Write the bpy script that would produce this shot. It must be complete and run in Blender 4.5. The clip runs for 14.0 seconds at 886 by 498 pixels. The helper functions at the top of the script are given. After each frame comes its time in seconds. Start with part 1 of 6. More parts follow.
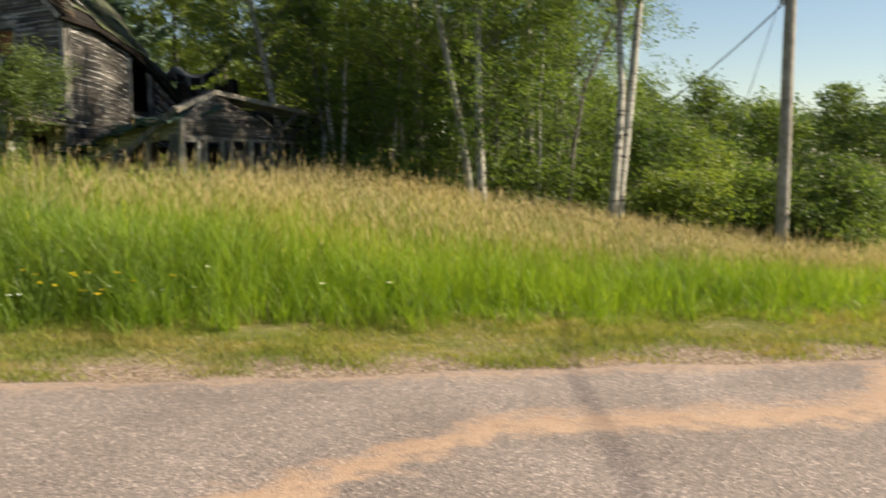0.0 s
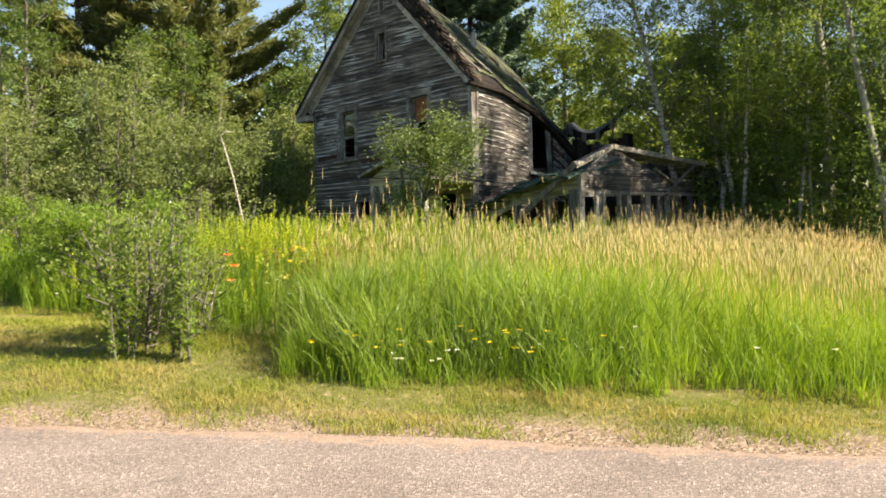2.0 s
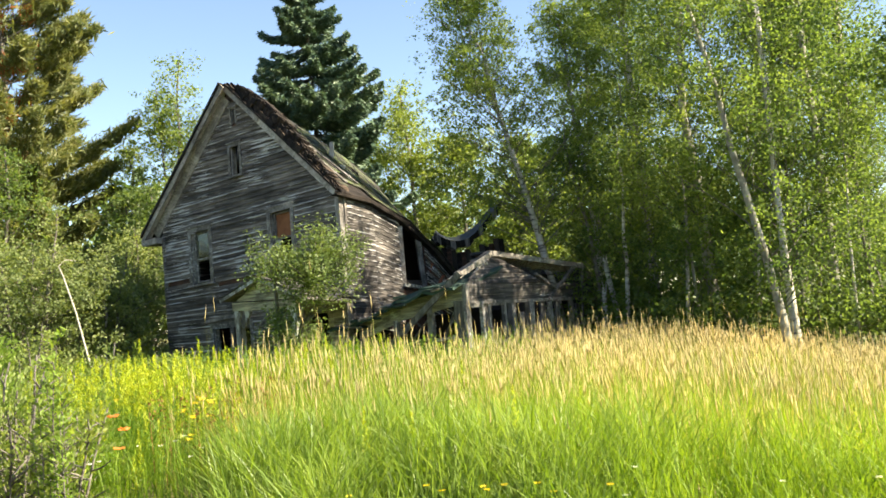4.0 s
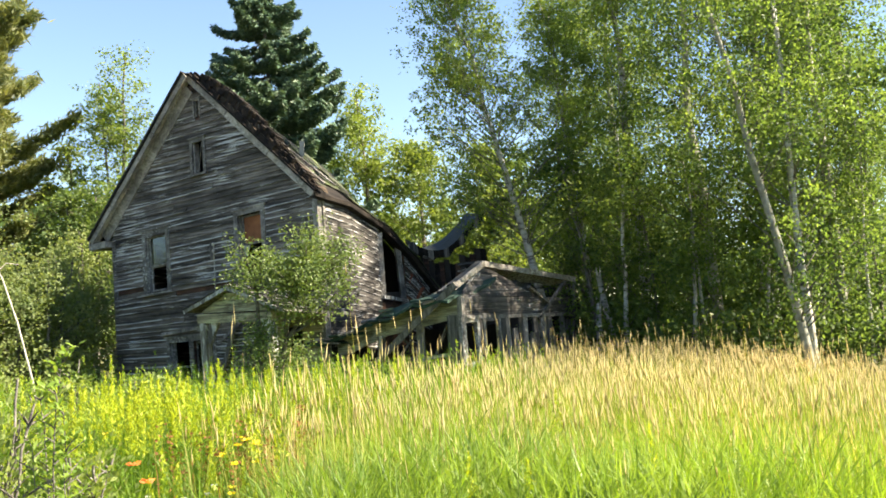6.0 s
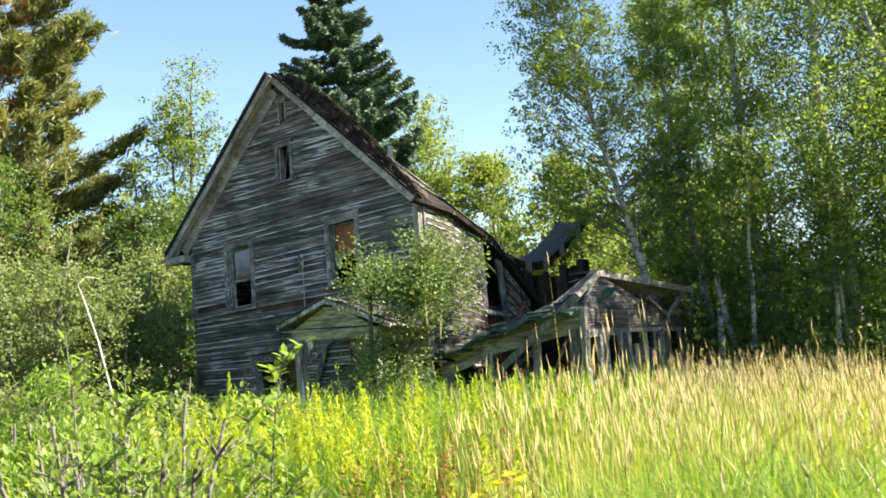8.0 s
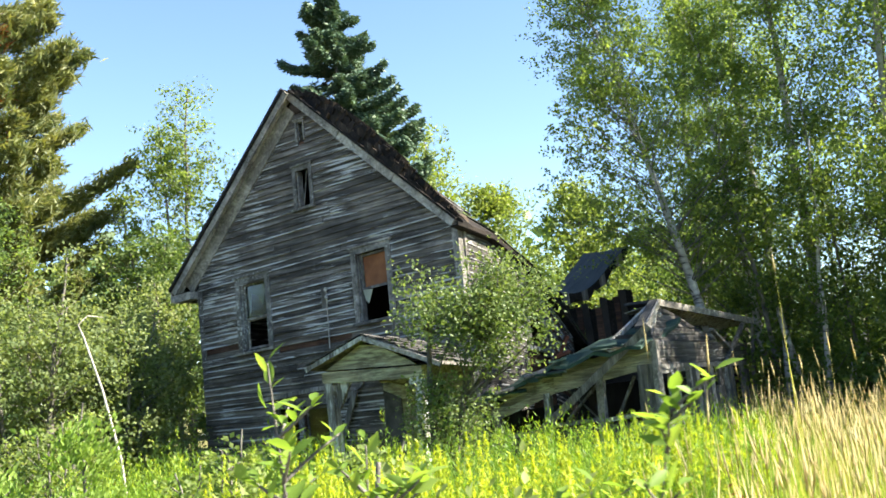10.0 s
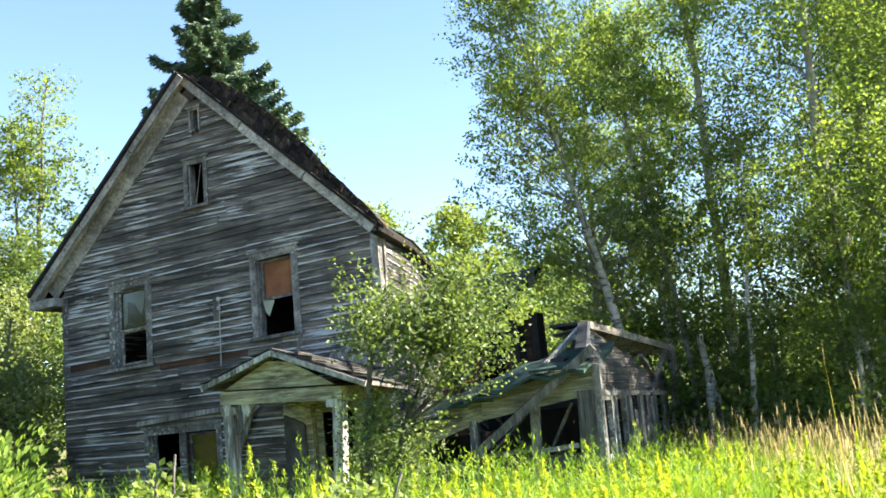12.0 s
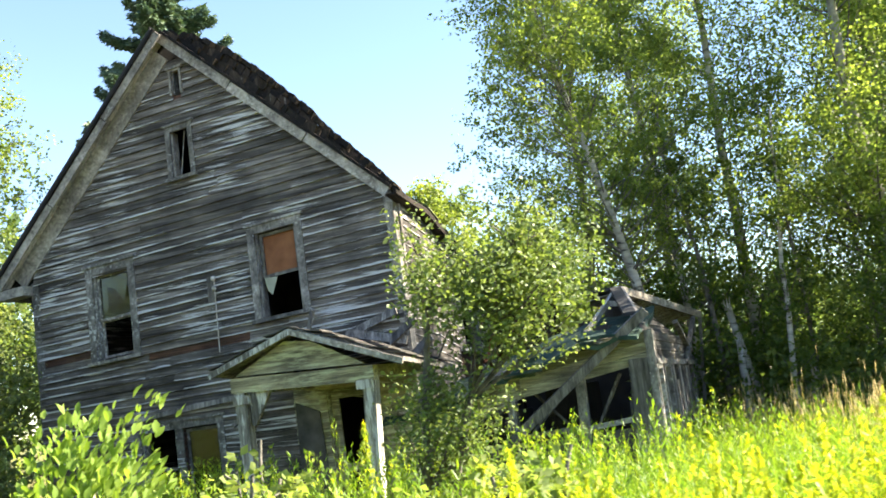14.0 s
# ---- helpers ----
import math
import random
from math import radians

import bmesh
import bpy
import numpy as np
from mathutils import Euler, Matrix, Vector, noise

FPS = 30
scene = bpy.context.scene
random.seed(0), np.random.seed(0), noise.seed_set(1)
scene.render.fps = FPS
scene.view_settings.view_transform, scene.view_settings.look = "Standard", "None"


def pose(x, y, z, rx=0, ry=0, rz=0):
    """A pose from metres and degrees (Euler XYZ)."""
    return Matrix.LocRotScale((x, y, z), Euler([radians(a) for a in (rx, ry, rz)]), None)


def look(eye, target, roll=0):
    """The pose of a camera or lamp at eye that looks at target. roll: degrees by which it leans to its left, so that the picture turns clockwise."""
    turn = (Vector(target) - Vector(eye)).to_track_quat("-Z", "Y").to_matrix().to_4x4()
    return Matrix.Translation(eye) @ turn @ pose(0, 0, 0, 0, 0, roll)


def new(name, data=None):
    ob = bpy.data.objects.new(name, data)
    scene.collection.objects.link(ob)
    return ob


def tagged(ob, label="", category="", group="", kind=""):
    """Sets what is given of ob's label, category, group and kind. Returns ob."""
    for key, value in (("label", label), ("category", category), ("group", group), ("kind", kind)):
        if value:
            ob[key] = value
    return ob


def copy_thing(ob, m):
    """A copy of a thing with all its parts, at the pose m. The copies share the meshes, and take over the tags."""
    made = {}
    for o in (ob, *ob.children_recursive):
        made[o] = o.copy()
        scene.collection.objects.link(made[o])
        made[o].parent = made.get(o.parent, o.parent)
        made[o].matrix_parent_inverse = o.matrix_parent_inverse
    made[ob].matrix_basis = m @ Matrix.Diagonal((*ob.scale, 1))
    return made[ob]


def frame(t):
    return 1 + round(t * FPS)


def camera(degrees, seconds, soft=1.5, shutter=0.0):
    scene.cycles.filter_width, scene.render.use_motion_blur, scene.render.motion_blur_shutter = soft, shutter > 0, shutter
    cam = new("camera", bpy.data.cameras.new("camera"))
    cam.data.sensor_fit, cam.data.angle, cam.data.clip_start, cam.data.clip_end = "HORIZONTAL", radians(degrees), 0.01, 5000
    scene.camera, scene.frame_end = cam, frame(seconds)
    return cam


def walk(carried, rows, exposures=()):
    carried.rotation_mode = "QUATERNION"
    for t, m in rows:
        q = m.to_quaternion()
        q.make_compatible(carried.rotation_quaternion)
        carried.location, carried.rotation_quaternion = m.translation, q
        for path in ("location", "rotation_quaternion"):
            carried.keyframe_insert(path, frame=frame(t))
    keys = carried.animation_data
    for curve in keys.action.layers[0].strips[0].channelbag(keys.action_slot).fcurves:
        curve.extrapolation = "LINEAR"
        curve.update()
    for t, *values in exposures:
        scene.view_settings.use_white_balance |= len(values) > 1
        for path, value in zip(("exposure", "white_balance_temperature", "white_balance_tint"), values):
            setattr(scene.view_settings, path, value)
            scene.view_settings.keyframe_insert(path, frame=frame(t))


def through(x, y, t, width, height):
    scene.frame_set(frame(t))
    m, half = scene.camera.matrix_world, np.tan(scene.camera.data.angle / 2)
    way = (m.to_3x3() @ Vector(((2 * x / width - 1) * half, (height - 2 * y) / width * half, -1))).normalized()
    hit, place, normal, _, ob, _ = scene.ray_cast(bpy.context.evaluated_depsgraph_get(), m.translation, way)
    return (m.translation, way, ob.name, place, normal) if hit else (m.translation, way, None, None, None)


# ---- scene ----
cam = camera(47.3, 14.0, soft=1.7, shutter=0.25)
METRES, EYE, TILT, LEAN, TURN = 13.0, 1.6, -5.5, 0.0, 0.0
ROWS = [
    (0.0, 0.0, 0.0, 0.0, -0.0, 0.0, -0.0),
    (0.1, -0.0014, -0.0007, 0.0001, 2.6, 0.7, -0.2),
    (0.2, -0.0028, -0.0015, 0.0002, 6.4, 1.5, -0.42),
    (0.3, -0.0041, -0.0023, 0.0004, 11.7, 1.9, -0.65),
    (0.4, -0.0054, -0.003, 0.0005, 16.9, 2.15, -0.85),
    (0.5, -0.0067, -0.0036, 0.0006, 20.09, 2.37, -1.05),
    (1.0, -0.0121, -0.0037, 0.0012, 22.93, 3.19, -1.02),
    (1.5, -0.0268, -0.0011, 0.0024, 23.38, 2.43, -0.86),
    (2.0, -0.0377, 0.0135, 0.0061, 21.04, 2.69, -0.9),
    (2.5, -0.0578, 0.0383, 0.0132, 18.67, 6.13, 0.17),
    (3.0, -0.086, 0.0588, 0.0197, 15.79, 7.53, 1.81),
    (5.5, -0.2328, 0.2001, 0.0425, 9.15, 9.73, 3.63),
    (6.0, -0.2643, 0.2294, 0.0482, 7.65, 9.3, 3.41),
    (6.5, -0.2948, 0.255, 0.0527, 5.77, 6.92, 3.42),
    (7.0, -0.3251, 0.2844, 0.0524, 5.86, 6.02, 2.8),
    (7.5, -0.3532, 0.3125, 0.0539, 5.01, 7.75, 3.96),
    (8.0, -0.3814, 0.3429, 0.0547, 9.92, 10.8, 3.65),
    (10.5, -0.5203, 0.4962, 0.0758, 7.21, 13.18, 6.14),
    (11.0, -0.5481, 0.5246, 0.0761, 2.06, 13.01, 6.13),
    (11.5, -0.5728, 0.5585, 0.0793, -0.12, 13.66, 5.8),
    (12.0, -0.5935, 0.5881, 0.0831, -0.7, 14.15, 4.7),
    (12.5, -0.6121, 0.6155, 0.0851, -1.96, 14.4, 4.52),
    (13.0, -0.633, 0.6479, 0.0874, -2.96, 14.35, 5.19),
    (13.5, -0.6562, 0.6748, 0.0886, -3.91, 13.72, 6.36),
    (14.0, -0.6793, 0.7016, 0.0894, -3.67, 13.44, 7.65),
]
EXPOSURES = ((0.0, 1.03, 7400, 12), (0.5, 1.34, 7500, 13), (1.5, 1.6, 7500, 13), (3.0, 2.0, 7450, 12), (6.5, 2.25, 7000, 11), (11.0, 2.5, 6400, 10), (14.0, 2.77, 7000, 12))
walk(cam, [(t, pose(0, 0, EYE, TILT, LEAN, TURN) @ pose(METRES * x, METRES * y, METRES * z, 90 + pitch, roll, yaw)) for t, x, y, z, yaw, pitch, roll in ROWS], EXPOSURES)


# ---- light ----
SUN_AZ, SUN_EL = -1.0, 38.0          # degrees from +x towards +y; height
world = bpy.data.worlds.new("sky")
scene.world = world
world.use_nodes = True
wn = world.node_tree.nodes
sky = wn.new("ShaderNodeTexSky")
sky.sky_type = "NISHITA"
sky.sun_disc = False
sky.sun_elevation = radians(SUN_EL)
sky.sun_rotation = radians(90 - SUN_AZ)
sky.air_density, sky.dust_density, sky.ozone_density = 0.92, 0.0, 2.6
world.node_tree.links.new(sky.outputs[0], wn["Background"].inputs[0])
wn["Background"].inputs[1].default_value = 0.064
sun = new("sun", bpy.data.lights.new("sun", "SUN"))
sun.data.energy, sun.data.angle, sun.data.color = 5.0, radians(0.6), (1.0, 0.92, 0.76)
sa, se = radians(SUN_AZ), radians(SUN_EL)
sun.matrix_world = look((0, 0, 0), (-math.cos(sa) * math.cos(se), -math.sin(sa) * math.cos(se), -math.sin(se)))


# ---- materials ----
EDGE0, SLOPE = 7.3, 0.135           # the verge: y = EDGE0 + SLOPE * x


def material(name, rough=0.8, spec=0.3):
    m = bpy.data.materials.new(name)
    m.use_nodes = True
    b = m.node_tree.nodes["Principled BSDF"]
    b.inputs["Roughness"].default_value = rough
    b.inputs["Specular IOR Level"].default_value = spec
    return m, m.node_tree.nodes, m.node_tree.links, b


def noise_of(nodes, links, coord, scale, detail=4.0, stretch=(1, 1, 1), rough=0.55):
    mp = nodes.new("ShaderNodeMapping")
    mp.inputs["Scale"].default_value = stretch
    links.new(coord, mp.inputs["Vector"])
    n = nodes.new("ShaderNodeTexNoise")
    n.inputs["Scale"].default_value = scale
    n.inputs["Detail"].default_value = detail
    n.inputs["Roughness"].default_value = rough
    links.new(mp.outputs[0], n.inputs["Vector"])
    return n.outputs["Fac"]


def ramp(nodes, links, fac, stops):
    r = nodes.new("ShaderNodeValToRGB")
    e = r.color_ramp.elements
    while len(e) < len(stops):
        e.new(0.5)
    for el, (p, c) in zip(e, stops):
        el.position = p
        el.color = (*c, 1) if len(c) == 3 else c
    links.new(fac, r.inputs[0])
    return r.outputs[0]


def mix(nodes, links, fac, a, b, mode="MIX"):
    n = nodes.new("ShaderNodeMix")
    n.data_type, n.blend_type = "RGBA", mode
    for sock, val in ((n.inputs[0], fac), (n.inputs[6], a), (n.inputs[7], b)):
        if isinstance(val, (int, float)):
            sock.default_value = val
        elif isinstance(val, tuple):
            sock.default_value = (*val, 1)
        else:
            links.new(val, sock)
    return n.outputs[2]


def bump(nodes, links, bsdf, height, strength=0.4, dist=0.01):
    b = nodes.new("ShaderNodeBump")
    b.inputs["Strength"].default_value, b.inputs["Distance"].default_value = strength, dist
    links.new(height, b.inputs["Height"])
    links.new(b.outputs[0], bsdf.inputs["Normal"])


def wood_material(name, stretch, dark, mid, light, paint, cover, spread=0.06, thin=(0.2, 1.4)):
    """Weathered boards: grain along one axis, streaks, and flakes of old paint; light caught by marked butts is painted
    in; no two boards alike.
    """
    m, n, l, b = material(name, 0.85, 0.25)
    co = n.new("ShaderNodeTexCoord").outputs["Object"]
    rnd = n.new("ShaderNodeObjectInfo").outputs["Random"]
    shift = n.new("ShaderNodeVectorMath")
    shift.operation = "MULTIPLY_ADD"
    l.new(rnd, shift.inputs[0])
    shift.inputs[1].default_value = (37.0, 53.0, 71.0)
    l.new(co, shift.inputs[2])
    own = shift.outputs[0]
    grain = noise_of(n, l, own, 60, 6, stretch, 0.7)
    streak = noise_of(n, l, own, 14, 5, stretch, 0.6)
    blotch = noise_of(n, l, co, 1.3, 5, (1, 1, 1), 0.65)
    col = ramp(n, l, streak, ((0.28, dark), (0.5, mid), (0.72, light)))
    col = mix(n, l, 1.0, col, ramp(n, l, grain, ((0.3, (0.45, 0.45, 0.45)), (0.5, (1, 1, 1)), (0.7, (1.5, 1.5, 1.48)))), "MULTIPLY")
    col = mix(n, l, 1.0, col, ramp(n, l, blotch, ((0.32, (0.45, 0.44, 0.44)), (0.66, (1.3, 1.27, 1.22)))), "MULTIPLY")
    col = mix(n, l, 1.0, col, ramp(n, l, rnd, ((0.0, (0.6, 0.6, 0.6)), (0.5, (0.95, 0.94, 0.92)), (1.0, (1.35, 1.32, 1.28)))), "MULTIPLY")
    flake = noise_of(n, l, own, 13, 8, tuple(thin[0] if s < 0.3 else thin[1] for s in stretch), 0.72)
    region = noise_of(n, l, co, 0.7, 3)
    add = n.new("ShaderNodeMath")
    add.operation = "MULTIPLY_ADD"
    l.new(region, add.inputs[0])
    add.inputs[1].default_value = 0.5
    l.new(flake, add.inputs[2])
    # pale line at marked butts: leftover paint and the edge's caught light, as colour
    board_height = n.new("ShaderNodeSeparateXYZ")
    l.new(n.new("ShaderNodeUVMap").outputs[0], board_height.inputs[0])
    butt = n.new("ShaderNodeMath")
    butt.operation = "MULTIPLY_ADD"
    l.new(ramp(n, l, board_height.outputs[1], ((0.49, (0, 0, 0)), (0.5, (1, 1, 1)), (0.57, (1, 1, 1)), (0.62, (0, 0, 0)))), butt.inputs[0])
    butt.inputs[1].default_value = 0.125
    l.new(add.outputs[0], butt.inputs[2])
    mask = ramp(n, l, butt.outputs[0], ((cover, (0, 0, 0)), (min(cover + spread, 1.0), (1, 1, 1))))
    col = mix(n, l, mask, col, mix(n, l, 1.0, paint, ramp(n, l, grain, ((0.3, (0.7, 0.7, 0.7)), (0.6, (1.05, 1.05, 1.05)))), "MULTIPLY"))
    l.new(col, b.inputs["Base Color"])
    bump(n, l, b, grain, 0.6, 0.006)
    return m


ALONG_U, ALONG_V, ALONG_Z = (0.06, 1, 1), (1, 0.06, 1), (1, 1, 0.06)
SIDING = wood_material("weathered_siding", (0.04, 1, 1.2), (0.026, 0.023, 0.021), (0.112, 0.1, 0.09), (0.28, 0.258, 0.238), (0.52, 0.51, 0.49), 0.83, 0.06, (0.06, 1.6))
# darker than SIDING: the trees' shade on the side is in its colour
SIDING_SIDE = wood_material("weathered_side_siding_shaded", (1, 0.04, 1.2), (0.022, 0.0205, 0.02), (0.066, 0.062, 0.06), (0.165, 0.158, 0.154), (0.58, 0.57, 0.56), 0.825, 0.1, (0.1, 1.6))
TRIM = wood_material("weathered_trim", (0.5, 0.5, 0.3), (0.08, 0.076, 0.073), (0.18, 0.172, 0.165), (0.31, 0.3, 0.29), (0.5, 0.5, 0.47), 0.82, 0.08)
RAKE = wood_material("rake_board_wood", (0.3, 1, 0.3), (0.15, 0.14, 0.13), (0.29, 0.275, 0.255), (0.42, 0.4, 0.37), (0.52, 0.51, 0.46), 0.8, 0.14)
GRAY = wood_material("gray_timber", ALONG_Z, (0.05, 0.047, 0.045), (0.15, 0.142, 0.135), (0.3, 0.29, 0.28), (0.5, 0.5, 0.48), 0.88)
CREAM = wood_material("cream_paint_boards", ALONG_U, (0.12, 0.11, 0.08), (0.24, 0.225, 0.16), (0.38, 0.36, 0.25), (0.52, 0.53, 0.34), 0.76, 0.14)
WHITE = wood_material("flaking_white_paint", ALONG_Z, (0.12, 0.115, 0.1), (0.24, 0.23, 0.21), (0.38, 0.37, 0.35), (0.56, 0.57, 0.54), 0.75, 0.1)
SHEATH = wood_material("bare_sheathing", (0.05, 1, 1), (0.03, 0.02, 0.017), (0.075, 0.043, 0.033), (0.14, 0.07, 0.048), (0.2, 0.1, 0.07), 0.95)
TORN = wood_material("rust_brown_torn_boards", (1, 0.1, 0.15), (0.012, 0.0095, 0.008), (0.03, 0.023, 0.0175), (0.072, 0.054, 0.04), (0.2, 0.19, 0.17), 0.92)
# rotten wood taken near black: the unlit torn band's shade is in it
ROTTEN = wood_material("rotten_shade_boards", (1, 0.1, 1), (0.006, 0.005, 0.0045), (0.014, 0.011, 0.0095), (0.033, 0.026, 0.021), (0.1, 0.08, 0.06), 0.97)


def plain(name, stops, scale=6.0, rough=0.85, spec=0.25, strength=0.4, dist=0.01, detail=6, fine=40.0):
    m, n, l, b = material(name, rough, spec)
    co = n.new("ShaderNodeTexCoord").outputs["Object"]
    rnd = n.new("ShaderNodeObjectInfo").outputs["Random"]
    f = noise_of(n, l, co, scale, detail)
    col = ramp(n, l, f, stops)
    col = mix(n, l, 1.0, col, ramp(n, l, rnd, ((0.0, (0.75, 0.75, 0.75)), (1.0, (1.25, 1.25, 1.25)))), "MULTIPLY")
    l.new(col, b.inputs["Base Color"])
    bump(n, l, b, noise_of(n, l, co, fine, 4), strength, dist)
    return m


SHINGLE = plain("mossy_shingle", ((0.3, (0.03, 0.03, 0.027)), (0.48, (0.07, 0.075, 0.052)), (0.6, (0.085, 0.115, 0.04)), (0.8, (0.2, 0.19, 0.16))), 3.0)
OLDSHINGLE = plain("dry_grey_shingle", ((0.3, (0.04, 0.038, 0.036)), (0.6, (0.095, 0.09, 0.083)), (0.8, (0.16, 0.152, 0.14))), 5.0)
DARKROOF = plain("dark_felt_roof", ((0.3, (0.02, 0.021, 0.022)), (0.7, (0.06, 0.06, 0.062))), 3.0)
SHEETROOF = plain("blue_grey_roll_roofing", ((0.3, (0.035, 0.042, 0.045)), (0.7, (0.07, 0.078, 0.08))), 2.5)
MOSSROOF = plain("green_roll_roofing", ((0.3, (0.014, 0.026, 0.022)), (0.55, (0.028, 0.055, 0.043)), (0.8, (0.075, 0.085, 0.07))), 4.0)
# near-black boards: indoor shade put into the colour, so openings look dark
INSIDE = plain("shade_dark_board", ((0.3, (0.02, 0.017, 0.015)), (0.7, (0.05, 0.042, 0.036))), 2.0)
RUST = plain("rust_brown_blind", ((0.3, (0.2, 0.075, 0.035)), (0.7, (0.4, 0.17, 0.08))), 3.0)
CURTAIN = plain("pale_torn_curtain", ((0.3, (0.24, 0.25, 0.19)), (0.7, (0.42, 0.42, 0.34))), 5.0)
BRICK = plain("red_debris", ((0.3, (0.12, 0.04, 0.025)), (0.7, (0.3, 0.1, 0.05))), 8.0)
METAL, _n, _l, _b = material("galvanised_metal", 0.45, 0.5)
_b.inputs["Metallic"].default_value = 0.9
_b.inputs["Base Color"].default_value = (0.4, 0.41, 0.42, 1)
CABLE, _n, _l, _b = material("black_cable", 0.5)
_b.inputs["Base Color"].default_value = (0.02, 0.02, 0.022, 1)
GLASS, _n, _l, _b = material("old_window_glass", 0.08, 0.5)
_b.inputs["Transmission Weight"].default_value = 1.0
_b.inputs["Base Color"].default_value = (0.5, 0.54, 0.45, 1)


def leaf_material(name, dark, mid, light, through=0.42, rough=0.5, spec=0.35, straw=None):
    """Leaves with light coming through them; each leaf has its own shade."""
    m, n, l, b = material(name, rough, spec)
    isl = n.new("ShaderNodeNewGeometry").outputs["Random Per Island"]
    soft = lambda c, k: tuple(a * k + b * (1 - k) for a, b in zip(c, mid))
    col = ramp(n, l, isl, ((0.0, soft(dark, 0.7)), (0.5, mid), (1.0, soft(light, 0.6))))
    co = n.new("ShaderNodeTexCoord").outputs["Object"]
    big = ramp(n, l, noise_of(n, l, co, 0.6, 3), ((0.3, (0.66, 0.74, 0.8)), (0.7, (1.28, 1.2, 1.08))))
    col = mix(n, l, 1.0, col, big, "MULTIPLY")
    if straw:
        dry = ramp(n, l, noise_of(n, l, co, 1.1, 6, (0.6, 1.4, 1), 0.7), ((0.46, (0, 0, 0)), (0.62, (0.85, 0.85, 0.85))))
        col = mix(n, l, dry, col, straw)
    l.new(col, b.inputs["Base Color"])
    t = n.new("ShaderNodeBsdfTranslucent")
    bright = mix(n, l, 1.0, col, (1.75, 1.72, 0.85), "MULTIPLY")
    l.new(bright, t.inputs["Color"])
    ms = n.new("ShaderNodeMixShader")
    ms.inputs[0].default_value = through
    l.new(b.outputs[0], ms.inputs[1])
    l.new(t.outputs[0], ms.inputs[2])
    l.new(ms.outputs[0], n["Material Output"].inputs["Surface"])
    return m


BIRCH_LEAF = leaf_material("birch_leaf", (0.077, 0.119, 0.033), (0.141, 0.199, 0.056), (0.228, 0.28, 0.087), 0.58)
ASPEN_LEAF = leaf_material("aspen_leaf", (0.058, 0.098, 0.03), (0.105, 0.163, 0.048), (0.172, 0.222, 0.068), 0.57)
MAPLE_LEAF = leaf_material("bright_maple_leaf", (0.09, 0.13, 0.03), (0.155, 0.21, 0.05), (0.255, 0.29, 0.08), 0.45)
WILLOW_LEAF = leaf_material("willow_leaf", (0.085, 0.128, 0.05), (0.165, 0.21, 0.085), (0.26, 0.29, 0.15), 0.45, 0.6, 0.2)
# darker leaf copy: the undergrowth's shade is put into this colour
SHADE_LEAF = leaf_material("shaded_leaf", (0.042, 0.073, 0.025), (0.082, 0.13, 0.04), (0.155, 0.205, 0.062), 0.5)
APPLE_LEAF = leaf_material("crab_apple_leaf", (0.06, 0.1, 0.03), (0.12, 0.17, 0.05), (0.22, 0.27, 0.11), 0.38)
SAPLING_LEAF = leaf_material("sapling_leaf", (0.09, 0.155, 0.028), (0.16, 0.25, 0.045), (0.27, 0.35, 0.085), 0.45, 0.5, 0.25)
SHRUB_LEAF = leaf_material("roadside_shrub_leaf", (0.115, 0.165, 0.05), (0.185, 0.24, 0.075), (0.28, 0.32, 0.125), 0.5, 0.55, 0.22)
SPRUCE_NEEDLE = leaf_material("spruce_needle", (0.04, 0.078, 0.055), (0.075, 0.13, 0.085), (0.15, 0.195, 0.115), 0.12)
PINE_NEEDLE = leaf_material("pine_needle", (0.07, 0.098, 0.036), (0.138, 0.158, 0.058), (0.235, 0.228, 0.088), 0.34)
RUSTY_NEEDLE = leaf_material("dead_rusty_needle", (0.16, 0.04, 0.012), (0.26, 0.075, 0.02), (0.34, 0.12, 0.04), 0.15)
GRASS_GREEN = leaf_material("green_grass", (0.084, 0.154, 0.014), (0.168, 0.268, 0.024), (0.3, 0.385, 0.05), 0.42, 0.5, 0.3)
REED_GREEN = leaf_material("reed_grass_blade", (0.085, 0.145, 0.032), (0.16, 0.245, 0.052), (0.31, 0.385, 0.105), 0.42, 0.42, 0.4)
DOCK_BROWN = leaf_material("rusty_dock_seed", (0.16, 0.07, 0.03), (0.24, 0.11, 0.05), (0.34, 0.18, 0.09), 0.2, 0.8, 0.1)
GRASS_TAN = leaf_material("ripe_grass_stem", (0.19, 0.22, 0.055), (0.31, 0.31, 0.095), (0.44, 0.4, 0.17), 0.35, 0.6, 0.2)
SEED_TAN = leaf_material("tan_seed_head", (0.3, 0.25, 0.12), (0.44, 0.37, 0.2), (0.58, 0.5, 0.31), 0.3, 0.8, 0.1)
GRASS_SHORT = leaf_material("mown_grass", (0.105, 0.155, 0.024), (0.2, 0.245, 0.046), (0.34, 0.31, 0.092), 0.38, 0.6, 0.2, (0.37, 0.3, 0.125))
WEED_LEAF = leaf_material("goldenrod_leaf", (0.052, 0.112, 0.014), (0.112, 0.205, 0.022), (0.215, 0.315, 0.038), 0.42)
WEED_TIP = leaf_material("goldenrod_tip", (0.15, 0.25, 0.028), (0.24, 0.33, 0.032), (0.38, 0.41, 0.04), 0.42)
WEED_PLUME = leaf_material("goldenrod_plume", (0.2, 0.28, 0.028), (0.31, 0.37, 0.032), (0.46, 0.45, 0.036), 0.45)
FELT_GREY = plain("grey_stained_panel", ((0.3, (0.035, 0.033, 0.032)), (0.7, (0.1, 0.095, 0.09))), 5.0)
